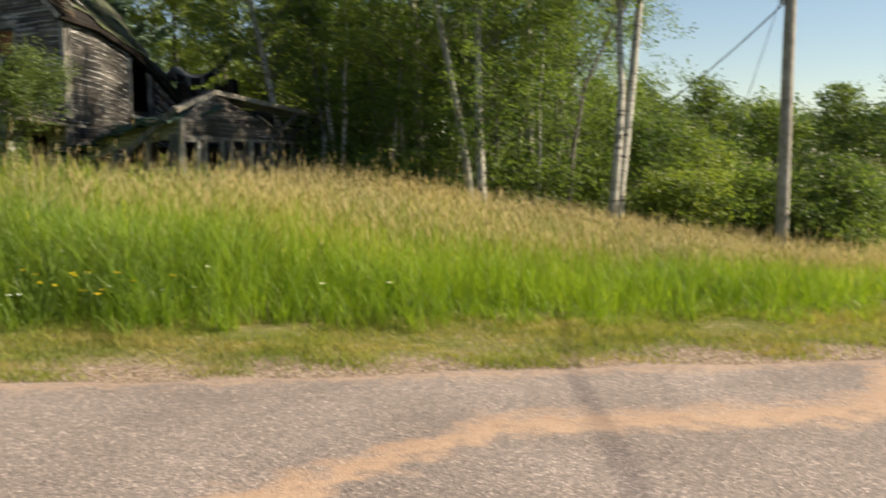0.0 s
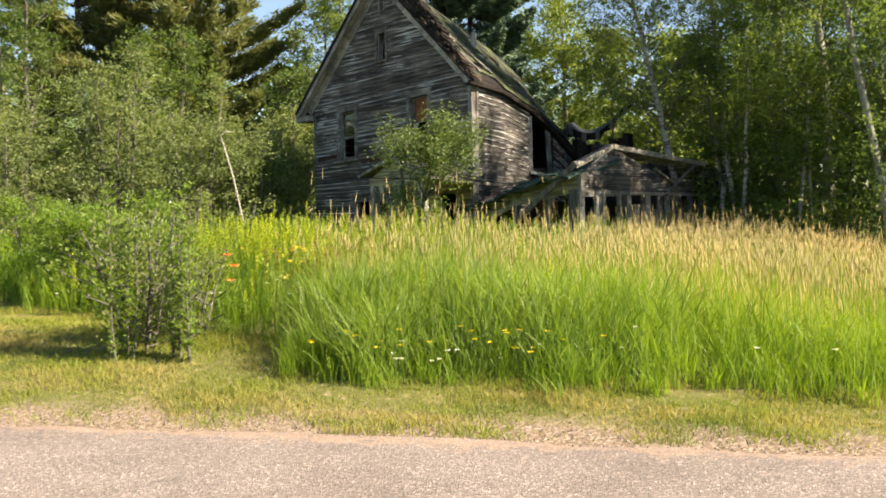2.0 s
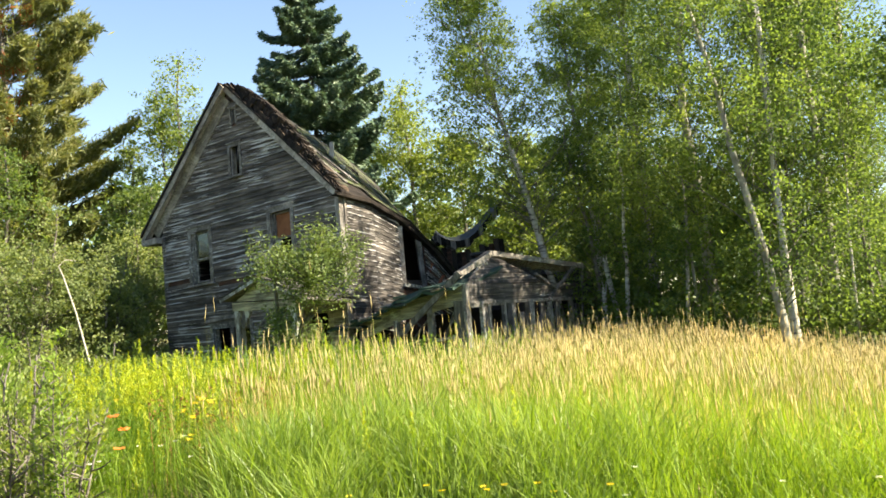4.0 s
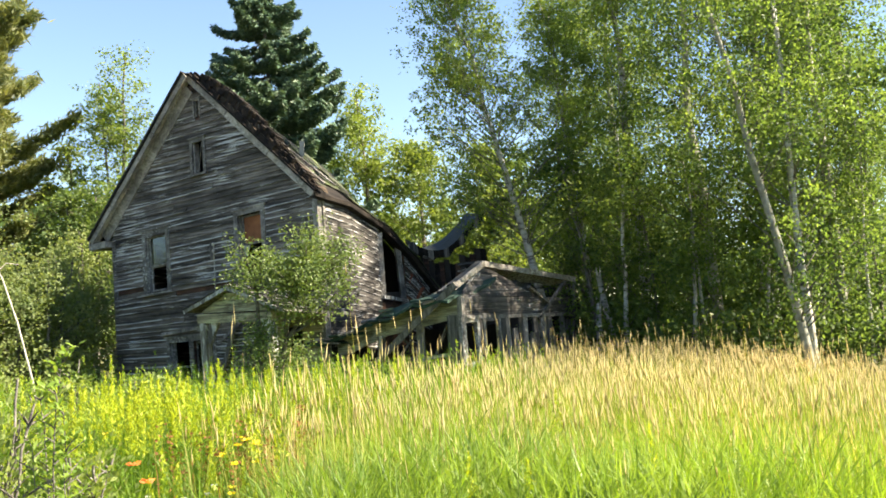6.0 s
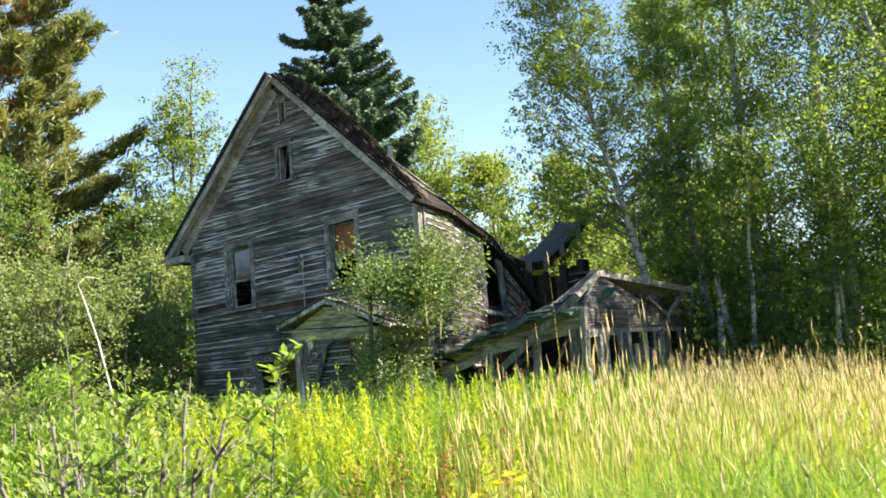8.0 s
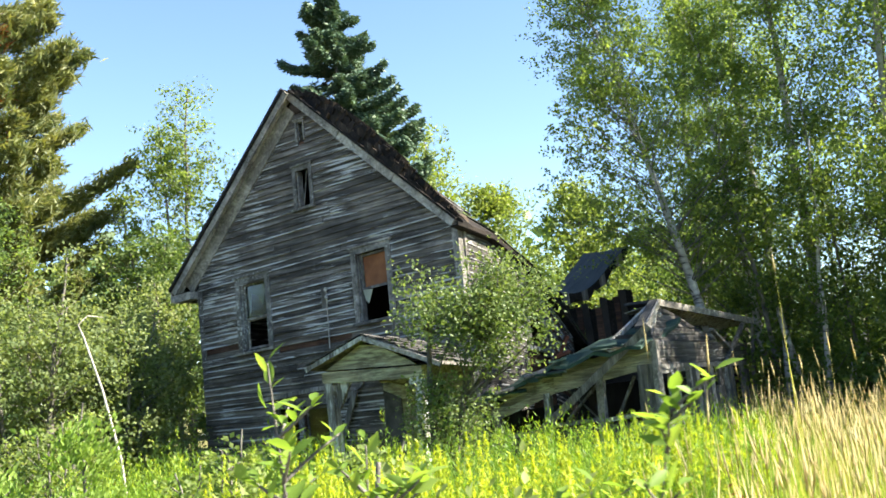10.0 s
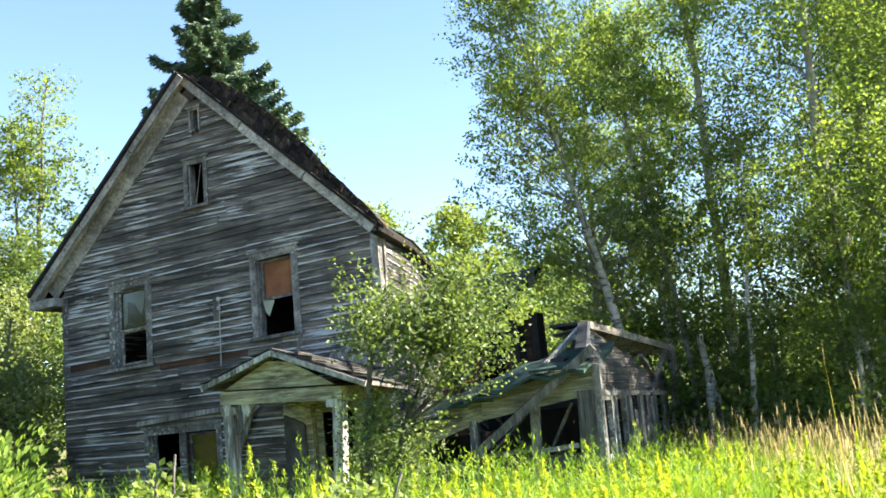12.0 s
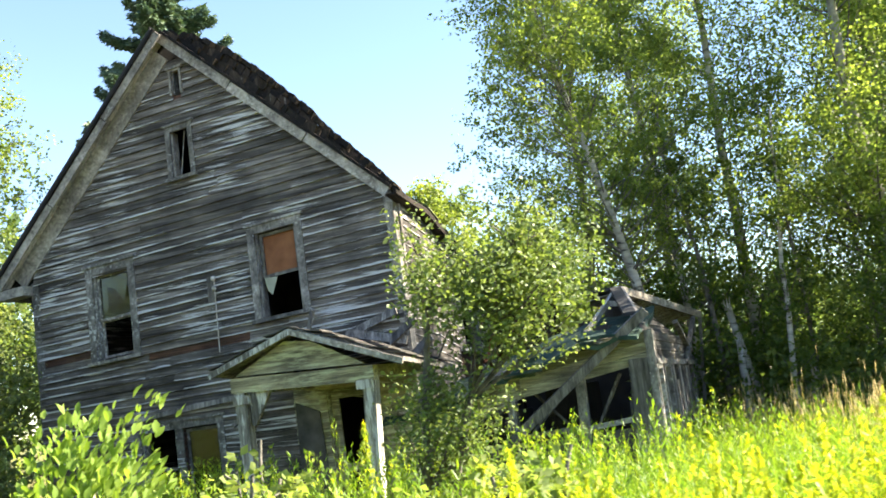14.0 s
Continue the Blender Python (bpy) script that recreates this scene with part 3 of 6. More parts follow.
def build_house():
    house = empty("farmhouse", (HX, HY, 0), HT)
    tagged(house, "abandoned grey wooden farmhouse, leaning, with a sagging broken roof", "house")
    rng = random.Random(5)
    # sheathing behind the siding
    bm = bmesh.new()
    z = 0.1
    while z < APEX_Z - 0.12:
        z1 = z + 0.18
        a0, b0 = gable_limits(z)
        a1, b1 = gable_limits(z1)
        for s, e in spans(a0, b0, z, z1):
            s1, e1 = max(s, a1), min(e, b1)
            if e1 > s1:
                hexa(bm, [W(*p) for p in ((s, 0.0, z), (e, 0.0, z), (e, 0.1, z), (s, 0.1, z), (s1, 0.0, z1), (e1, 0.0, z1), (e1, 0.1, z1), (s1, 0.1, z1))])
        z = z1 + 0.004
    wall = part("front_wall", bm, SHEATH, house, "weathered grey clapboard gable wall with missing boards")
    # side wall, bending down to the back
    bm = bmesh.new()
    line = [(0.1, side_top(0.1)), (0.7, side_top(0.7)), (1.4, side_top(1.4)), (2.08, side_top(2.08)), (2.081, 2.45), (2.979, 2.35), (2.98, side_top(2.98)), (3.5, side_top(3.5)), (4.0, side_top(4.0))]
    rows = [[bm.verts.new(tipped(u, v, z)) for v, z in line] + [bm.verts.new((u, v, 0.0)) for v, z in reversed(line)] for u in (0.0, 0.06)]
    m = len(line)
    for k in range(m - 1):
        a, b = rows
        bm.faces.new((a[k], a[k + 1], a[2 * m - 2 - k], a[2 * m - 1 - k]))
        bm.faces.new((b[k + 1], b[k], b[2 * m - 1 - k], b[2 * m - 2 - k]))
        bm.faces.new((a[k + 1], a[k], b[k], b[k + 1]))
    side = part("side_wall", bm, SHEATH, house, "sunlit weathered side wall with peeling white paint")
    # plain walls that close it
    bm = bmesh.new()
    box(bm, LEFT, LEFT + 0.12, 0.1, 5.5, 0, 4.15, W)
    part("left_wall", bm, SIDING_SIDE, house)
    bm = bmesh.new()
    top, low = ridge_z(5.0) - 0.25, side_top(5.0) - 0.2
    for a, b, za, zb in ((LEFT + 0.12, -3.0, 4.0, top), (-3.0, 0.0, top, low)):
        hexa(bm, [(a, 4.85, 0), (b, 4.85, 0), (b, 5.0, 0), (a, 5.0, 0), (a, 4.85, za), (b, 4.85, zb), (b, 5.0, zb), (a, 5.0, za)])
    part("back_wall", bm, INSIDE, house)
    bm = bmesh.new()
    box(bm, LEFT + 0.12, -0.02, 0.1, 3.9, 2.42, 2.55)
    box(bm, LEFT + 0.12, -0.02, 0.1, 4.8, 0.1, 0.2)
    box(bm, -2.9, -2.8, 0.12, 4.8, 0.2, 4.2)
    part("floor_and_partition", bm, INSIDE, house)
    bm = bmesh.new()
    box(bm, LEFT + 0.05, 0.05, -0.02, 0.3, -0.2, 0.12)
    part("foundation", bm, GRAY, house)

    def casing(name, a, b, c, d, w, sill=True, mat=TRIM):
        bm = bmesh.new()
        for q in ((a - w, a, c - 0.02, d + w), (b, b + w, c - 0.02, d + w), (a, b, d, d + w)):
            box(bm, q[0], q[1], -0.045, 0.02, q[2], q[3], W)
        box(bm, a - w - 0.03, b + w + 0.03, -0.07, 0.02, d + w, d + w + 0.035, W)
        win = part(name, bm, mat, house, "weathered grey wooden window, sash half broken")
        if sill:
            bm = bmesh.new()
            box(bm, a - w - 0.03, b + w + 0.03, -0.09, 0.03, c - 0.07, c - 0.02, W)
            part("sill", bm, mat, win)
        # jambs
        for e in (a - 0.002, b - 0.025):
            bm = bmesh.new()
            box(bm, e, e + 0.027, 0.0, 0.14, c, d, W)
            part("jamb", bm, mat, win)
        return win

    def sash(win, a, b, c, d, v):
        bm = bmesh.new()
        t = 0.04
        for q in ((a, a + t, c, d), (b - t, b, c, d), (a + t, b - t, c, c + t), (a + t, b - t, d - t, d)):
            box(bm, q[0], q[1], v, v + 0.035, q[2], q[3], W)
        return part("sash", bm, TRIM, win)

    wl = casing("upper_window", *WIN_LEFT, 0.11)
    s = sash(wl, -4.6, -4.02, 3.58, 4.26, 0.05)
    sash(wl, -4.6, -4.02, 3.02, 3.6, 0.09)
    bm = bmesh.new()
    box(bm, -4.56, -4.06, 0.065, 0.069, 3.62, 4.22, W)
    g = part("pane", bm, GLASS, s, "dirty old glass")
    g.visible_shadow = False
    bm = bmesh.new()
    for a, b, c, d in ((-4.56, -4.47, 3.62, 3.78), (-4.47, -4.33, 4.08, 4.02), (-4.33, -4.2, 4.02, 3.82), (-4.2, -4.12, 3.82, 4.1)):
        hexa(bm, [W(*p) for p in ((a, 0.1, c), (b, 0.1, d), (b, 0.11, d), (a, 0.11, c), (a, 0.1, 4.22), (b, 0.1, 4.22), (b, 0.11, 4.22), (a, 0.11, 4.22))])
    part("curtain", bm, CURTAIN, wl, "torn pale curtain")
    wr = casing("upper_window", *WIN_RIGHT, 0.11)
    s = sash(wr, -1.89, -1.32, 3.6, 4.21, 0.05)
    bm = bmesh.new()
    box(bm, -1.86, -1.35, 0.095, 0.105, 3.64, 4.2, W)
    part("blind", bm, RUST, wr, "rust-brown blind behind the upper sash")
    bm = bmesh.new()
    hexa(bm, [W(*p) for p in ((-1.82, 0.02, 3.42), (-1.76, 0.02, 3.36), (-1.76, 0.03, 3.36), (-1.82, 0.03, 3.42), (-1.86, 0.02, 3.6), (-1.66, 0.02, 3.58), (-1.66, 0.03, 3.58), (-1.86, 0.03, 3.6))])
    part("rag", bm, CURTAIN, wr, "torn scrap of pale curtain")
    wa = casing("attic_window", *WIN_ATTIC, 0.075)
    bm = bmesh.new()
    beam(bm, W(-3.0, 0.03, 5.38), W(-2.9, 0.05, 6.0), 0.014, 0.014)
    part("slat", bm, TRIM, wa, "thin slanting slat")
    casing("vent_opening", *VENT, 0.035, False)
    wd = casing("lower_window", -4.02, -2.78, 0.8, 1.82, 0.1)
    bm = bmesh.new()
    box(bm, -3.46, -3.34, -0.03, 0.1, 0.8, 1.82, W)
    part("mullion", bm, TRIM, wd)
    sash(wd, -4.0, -3.47, 0.82, 1.3, 0.05)
    s = sash(wd, -3.33, -2.8, 0.82, 1.8, 0.05)
    bm = bmesh.new()
    box(bm, -3.29, -2.84, 0.065, 0.069, 0.86, 1.76, W)
    part("pane", bm, GLASS, s).visible_shadow = False
    dr = casing("front_door", -1.12, -0.35, 0.2, 2.02, 0.11, False, CREAM)
    bm = bmesh.new()
    for q in ((-1.1, -1.0, 0.2, 2.0), (-0.47, -0.37, 0.2, 2.0), (-1.0, -0.47, 0.2, 0.75), (-1.0, -0.47, 1.9, 2.0), (-1.0, -0.47, 1.0, 1.1)):
        box(bm, q[0], q[1], 0.05, 0.09, q[2], q[3], W)
    part("door_leaf", bm, CREAM, dr, "cream door with its glass gone")
    # corner boards, frieze and rakes
    for u in (LEFT - 0.03, RIGHT - 0.07):
        bm = bmesh.new()
        box(bm, u, u + 0.12, -0.04, 0.1, 0.1, EAVE_Z + 0.1, W)
        part("corner_board", bm, TRIM, house)
    bm = bmesh.new()
    hexa(bm, [tipped(*p) for p in ((0.06, 0.1, 0), (0.09, 0.1, 0), (0.09, 0.17, 0), (0.06, 0.17, 0), (0.0, 0.1, 4.5), (0.09, 0.1, 4.5), (0.09, 0.17, 4.48), (0.0, 0.17, 4.48))])
    part("corner_board", bm, TRIM, house)
    TOP = (-3.04, 7.5)
    LE, RE = (-6.17, 4.44), (0.18, 4.31)

    def along(p, q, t, lift=0.0):
        """A place on a rake line, lifted at right angles to it."""
        du, dz = q[0] - p[0], q[1] - p[1]
        n = math.hypot(du, dz)
        sx, sz = (-dz / n, du / n) if du < 0 else (dz / n, -du / n)
        if sz < 0:
            sx, sz = -sx, -sz
        return p[0] + du * t + sx * lift, p[1] + dz * t + sz * lift

    def slab(p, q, t0, t1, l0, l1, v0, v1):
        a, b, c, d = along(p, q, t0, l0), along(p, q, t1, l0), along(p, q, t1, l1), along(p, q, t0, l1)
        return [W(a[0], v0, a[1]), W(b[0], v0, b[1]), W(b[0], v1, b[1]), W(a[0], v1, a[1]), W(d[0], v0, d[1]), W(c[0], v0, c[1]), W(c[0], v1, c[1]), W(d[0], v1, d[1])]

    for p, q, out, wide in ((TOP, LE, 0.26, 0.12), (TOP, RE, 0.13, 0.13)):
        n = 3
        for i in range(n):
            sag = 0.012 * (i == 1)
            bm = bmesh.new()
            hexa(bm, slab(p, q, i / n + 0.002, (i + 1) / n - 0.002, -wide - sag, -sag, -out, -out + 0.035))
            part("rake_board", bm, RAKE, house)
            bm = bmesh.new()
            hexa(bm, slab(p, q, max(i / n, 0.03), (i + 1) / n - 0.002, -0.035, -0.012, -out + 0.035, 0.0))
            part("soffit_board", bm, RAKE, house, "pale grey soffit board")
            if out > 0.2:
                bm = bmesh.new()
                hexa(bm, slab(p, q, max(i / n, 0.06), min((i + 1) / n, 0.955), -0.3, -0.035, -0.045, -0.012))
                part("frieze_board", bm, RAKE, house)
        bm = bmesh.new()
        hexa(bm, slab(p, q, 0.0, 1.0, 0.0, 0.04, -out - 0.03, 0.1))
        part("roof_edge", bm, ROTTEN, house, "dark rotting roof edge")
    # closed end of the left eave
    bm = bmesh.new()
    box(bm, -6.15, -5.68, -0.24, 0.0, 4.22, 4.36, W)
    box(bm, -6.19, -6.15, -0.26, 5.4, 4.24, 4.46, W)
    part("eave_return", bm, RAKE, house)
    # left slope
    bm = bmesh.new()

    def left_at(i, j):
        v = -0.26 + j * 0.72
        a = along(TOP, LE, i / 12, 0.1)
        return W(a[0], v, a[1] + (ridge_z(v) - ridge_z(-0.26)) * (1 - i / 12))

    sheet(bm, left_at, 12, 8, 0.06)
    part("left_roof", bm, DARKROOF, house)
    # right slope: sagging deck
    bm = bmesh.new()
    sheet(bm, lambda i, j: roof_at(i / 16, -0.1 + 0.5 * j + (0.25 * math.sin(i * 1.9) if j == 11 else 0)), 16, 11, 0.07)
    deck = part("roof_deck", bm, ROTTEN, house, "sagging mossy shingle roof, torn open at the edge")
    # torn courses of rotten boards and shingles over the right rake
    def torn(k):
        """Height of the torn layers over the rake, from the ridge (0) to the eave (1)."""
        return float(np.interp(k, (0.0, 0.06, 0.15, 0.3, 0.45, 0.6, 0.75, 0.9, 1.0), (0.03, 0.12, 0.24, 0.3, 0.27, 0.22, 0.14, 0.07, 0.04)))

    for layer in range(3):
        s = 0.01 * layer
        while s < 0.985:
            w = min(rng.uniform(0.014, 0.05), 1.0 - s)
            top = 0.05 + torn(s + w / 2) * (layer + 1) / 3 + rng.uniform(-0.012, 0.014)
            low = 0.04 + torn(s + w / 2) * layer / 3 - 0.02
            v0 = -0.13 + 0.05 * layer + rng.uniform(-0.02, 0.05)
            bm = bmesh.new()
            c = slab(TOP, RE, s, s + w - 0.0015, max(low, 0.035), max(top, low + 0.03), v0, v0 + 0.3)
            k = rng.uniform(-0.03, 0.03)
            hexa(bm, [Vector(q) + Vector((0, 0, k * (n in (5, 6)) - 0.12 * (n > 5))) for n, q in enumerate(c)])
            part("roof_board", bm, (ROTTEN, TORN)[(layer + int(s * 37)) % 2], house)
            s += w
    for i in range(50):
        s = rng.uniform(0.03, 0.9)
        lift = 0.05 + torn(s)
        bm = bmesh.new()
        c = slab(TOP, RE, s, s + rng.uniform(0.008, 0.03), lift - 0.06, lift + rng.uniform(-0.015, 0.03), -0.1 + rng.uniform(-0.04, 0.1), 0.15 + rng.uniform(0, 0.15))
        hexa(bm, [Vector(q) - Vector((0, 0, 0.1 * (n % 4 > 1))) for n, q in enumerate(c)])
        part("lifted_shingle", bm, ROTTEN, house)
    # pale boards on the deck
    for a, b in (((0.12, 0.35), (0.62, 0.6)), ((0.3, 0.75), (0.72, 0.95)), ((0.5, 0.3), (0.9, 0.5)), ((0.2, 0.6), (0.5, 0.72)), ((0.55, 0.85), (0.85, 1.1))):
        bm = bmesh.new()
        p, q = Vector(roof_at(*a)) + Vector((0, 0, 0.08)), Vector(roof_at(*b)) + Vector((0, 0, 0.08))
        beam(bm, p, q, 0.1, 0.03)
        part("loose_board", bm, GRAY, house, "pale bare board on the roof")
    bm = bmesh.new()
    beam(bm, (-2.5, 2.8, 5.35), (-2.42, 2.85, 6.22), 0.14, 0.1)
    beam(bm, (-2.55, 2.75, 5.75), (-1.7, 2.4, 5.45), 0.06, 0.05)
    part("standing_board", bm, DEAD_WOOD, house, "pale board standing out of the roof")
    # eave fascia of the side
    for a, b in ((-0.3, 0.9), (0.9, 2.0), (2.0, 3.1), (3.1, 4.2)):
        bm = bmesh.new()
        p, q = Vector(roof_at(1.0, a)), Vector(roof_at(1.0, b))
        beam(bm, p - Vector((0.0, 0, 0.07)), q - Vector((0.0, 0, 0.07)), 0.025, 0.06)
        beam(bm, p - Vector((0.07, 0, 0.1)), q - Vector((0.07, 0, 0.1)), 0.13, 0.02)
        part("eave_board", bm, ROTTEN, house)
    # posts of the broken side opening
    bm = bmesh.new()
    beam(bm, (0.08, 2.1, 2.4), (0.06, 2.12, 3.8), 0.1, 0.12)
    part("opening_post", bm, TRIM, house)
    bm = bmesh.new()
    beam(bm, (0.08, 2.86, 2.25), (0.04, 2.8, 3.5), 0.1, 0.12)
    part("opening_post", bm, TRIM, house)
    bm = bmesh.new()
    beam(bm, (0.1, 2.05, 2.44), (0.1, 2.95, 2.34), 0.1, 0.07)
    part("opening_sill", bm, WHITE, house)
    for a, b, w in (((-2.62, -0.09, 0.9), (-2.1, -0.12, 1.98), 0.12), ((-2.5, -0.1, 1.75), (-1.95, -0.1, 2.1), 0.06), ((-4.2, -0.08, 2.02), (-2.3, -0.08, 2.12), 0.07)):
        bm = bmesh.new()
        beam(bm, W(*a), W(*b), 0.025, w, 0.1)
        part("loose_board", bm, GRAY, house)
    # service pipe between the upper windows, loose boards over the porch
    bm = bmesh.new()
    beam(bm, W(-2.62, -0.05, 2.75), W(-2.6, -0.05, 3.72), 0.013, 0.013)
    pipe = part("service_pipe", bm, DEAD_WOOD, house, "thin pale service pipe with old insulators")
    for z in (3.62, 3.76):
        bm = bmesh.new()
        bmesh.ops.create_uvsphere(bm, u_segments=8, v_segments=6, radius=0.035, matrix=Matrix.Translation(W(-2.6, -0.07, z)))
        part("insulator", bm, DEAD_WOOD, pipe)
    bm = bmesh.new()
    box(bm, -2.72, -2.62, -0.05, -0.02, 3.45, 3.8, W)
    part("bracket_board", bm, GRAY, pipe)
    for a, b in (((-1.3, -0.1, 2.72), (-1.12, -0.2, 3.12)), ((-1.0, -0.12, 2.62), (0.0, -0.1, 2.95)), ((-0.7, -0.15, 2.75), (0.12, -0.15, 2.55)), ((-0.3, -0.1, 2.45), (0.3, -0.25, 2.8)), ((0.0, -0.2, 2.2), (0.5, -0.3, 2.55))):
        bm = bmesh.new()
        beam(bm, a, b, 0.03, 0.11, 0.3)
        part("loose_board", bm, GRAY, house)
    return house, wall, side, deck


def side_top(v):
    return float(np.interp(v, (0, 0.67, 1.64, 2.4, 3.3, 4.0, 5.0), (4.46, 4.4, 4.12, 3.8, 3.25, 2.7, 2.0)))


def ridge_z(v):
    return float(np.interp(v, (-0.4, 0.5, 1.5, 3.0, 4.5, 6.0, 8.0), (7.56, 7.4, 7.1, 6.5, 5.9, 5.0, 3.9)))


def roof_at(t, v):
    """The right slope: t from the ridge (0) to the eave (1)."""
    a = W(-3.04, v, ridge_z(v))
    b = (0.2, v, side_top(max(v, 0)) + 0.02 - 0.06 * min(v, 0))
    dip = -0.12 * math.sin(math.pi * t) * min(max(v, 0) / 2, 1) + 0.03 * math.sin(5 * v + 9 * t)
    z = a[2] + (b[2] - a[2]) * t + dip
    return tipped(a[0] + (b[0] - a[0]) * t, v, z)


def build_porch():
    porch = empty("front_porch", (HX, HY, 0), HT)
    tagged(porch, "small gabled entrance porch with flaking white and cream paint", "porch")
    F = -1.62
    for u, lean in ((-1.4, 0.03), (0.16, -0.05)):
        bm = bmesh.new()
        box(bm, u - 0.07, u + 0.07, F - 0.07, F + 0.07, 0.2, 2.14, lambda a, b, c: (a - lean * (c - 1.2), b, c))
        p = part("post", bm, WHITE, porch, "square post with flaking white paint")
        bm = bmesh.new()
        box(bm, u - 0.1, u + 0.1, F - 0.1, F + 0.1, 2.0, 2.1)
        part("capital", bm, WHITE, p)
    bm = bmesh.new()
    hexa(bm, [(-1.32, F - 0.03, 1.75), (-1.27, F - 0.03, 1.75), (-1.27, F + 0.03, 1.75), (-1.32, F + 0.03, 1.75), (-1.32, F - 0.03, 2.13), (-1.05, F - 0.03, 2.13), (-1.05, F + 0.03, 2.13), (-1.32, F + 0.03, 2.13)])
    part("bracket", bm, WHITE, porch)
    bm = bmesh.new()
    hexa(bm, [(-1.52, F - 0.09, 2.14), (0.28, F - 0.09, 2.08), (0.28, F + 0.05, 2.08), (-1.52, F + 0.05, 2.14), (-1.52, F - 0.09, 2.31), (0.28, F - 0.09, 2.25), (0.28, F + 0.05, 2.25), (-1.52, F + 0.05, 2.31)])
    part("front_beam", bm, CREAM, porch, "cream-painted beam")
    for u in (-1.4, 0.16):
        bm = bmesh.new()
        beam(bm, (u, F + 0.06, 2.18), (u, -0.03, 2.2), 0.12, 0.14)
        part("side_beam", bm, CREAM, porch)
    # boards of the pediment
    RU, RZ = -0.63, 2.74
    for i in range(3):
        z0, z1 = 2.33 + i * 0.11, 2.33 + (i + 1) * 0.11 - 0.004
        def lim(z):
            t = (RZ - z) / (RZ - 2.28)
            return RU - 0.95 * t, RU + 0.9 * t
        a, b = lim(z0), lim(z1)
        bm = bmesh.new()
        hexa(bm, [(a[0], F - 0.05, z0), (a[1], F - 0.05, z0 - 0.05), (a[1], F, z0 - 0.05), (a[0], F, z0), (b[0], F - 0.04, z1), (b[1], F - 0.04, z1 - 0.04), (b[1], F, z1 - 0.04), (b[0], F, z1)])
        part("pediment_board", bm, CREAM, porch, "cream-yellow board")
    for q, z in ((-1.7, 2.36), (0.72, 2.24)):
        bm = bmesh.new()
        s = 0.03 if q > 0 else 0.0
        hexa(bm, [(RU, F - 0.2, RZ), (q, F - 0.22 - s, z), (q, -0.02, z - 0.14), (RU, -0.02, RZ - 0.12), (RU, F - 0.2, RZ + 0.05), (q, F - 0.22 - s, z + 0.05), (q, -0.02, z - 0.09), (RU, -0.02, RZ - 0.07)])
        r = part("roof_slope", bm, GRAY, porch, "grey board roof")
        bm = bmesh.new()
        beam(bm, (RU, F - 0.225, RZ + 0.0), (q, F - 0.245 - s, z), 0.025, 0.065)
        part("rake", bm, WHITE if q < 0 else RAKE, r)
        n = 7
        for i in range(n):
            for j in range(5):
                t0, t1 = i / n, (i + 1.15) / n
                v0 = F - 0.24 + j * 0.34
                bm = bmesh.new()
                e = 0.012 * ((i * 7 + j * 3) % 4)
                pa, pb = RU + (q - RU) * t0, RU + (q - RU) * t1
                za, zb = RZ + (z - RZ) * t0 + 0.055, RZ + (z - RZ) * t1 + 0.065 + e
                za, zb = za - 0.028 * j, zb - 0.028 * j
                hexa(bm, [(pa, v0, za), (pb, v0, zb), (pb, v0 + 0.33, zb - 0.02), (pa, v0 + 0.33, za - 0.02), (pa, v0, za + 0.012), (pb, v0, zb + 0.014), (pb, v0 + 0.33, zb - 0.006), (pa, v0 + 0.33, za - 0.008)])
                part("shingle", bm, OLDSHINGLE, r)
    bm = bmesh.new()
    box(bm, -1.6, 0.2, F - 0.1, -0.02, 0.12, 0.22)
    part("porch_floor", bm, GRAY, porch)
    bm = bmesh.new()
    box(bm, -1.45, 0.05, F + 0.08, -0.05, 2.25, 2.27)
    part("porch_ceiling", bm, CREAM, porch)
    for a, b, w in (((-1.35, -1.1, 2.22), (-0.3, -0.6, 1.9), 0.1), ((-1.3, -0.5, 2.2), (-0.75, -1.2, 2.08), 0.12), ((-0.6, -1.3, 2.2), (0.1, -0.5, 2.02), 0.1)):
        bm = bmesh.new()
        beam(bm, a, b, w, 0.02)
        part("hanging_board", bm, CREAM, porch)
    # dark panel added for the dimness inside the porch
    bm = bmesh.new()
    hexa(bm, [(-1.58, -0.075, 0.2), (-1.16, -0.075, 0.2), (-1.16, -0.05, 0.2), (-1.58, -0.05, 0.2), (-1.58, -0.075, 1.95), (-1.24, -0.075, 1.8), (-1.24, -0.05, 1.8), (-1.58, -0.05, 1.95)])
    part("stained_panel", bm, FELT_GREY, porch, "dark panel standing for the porch's dark inside, beside the door")


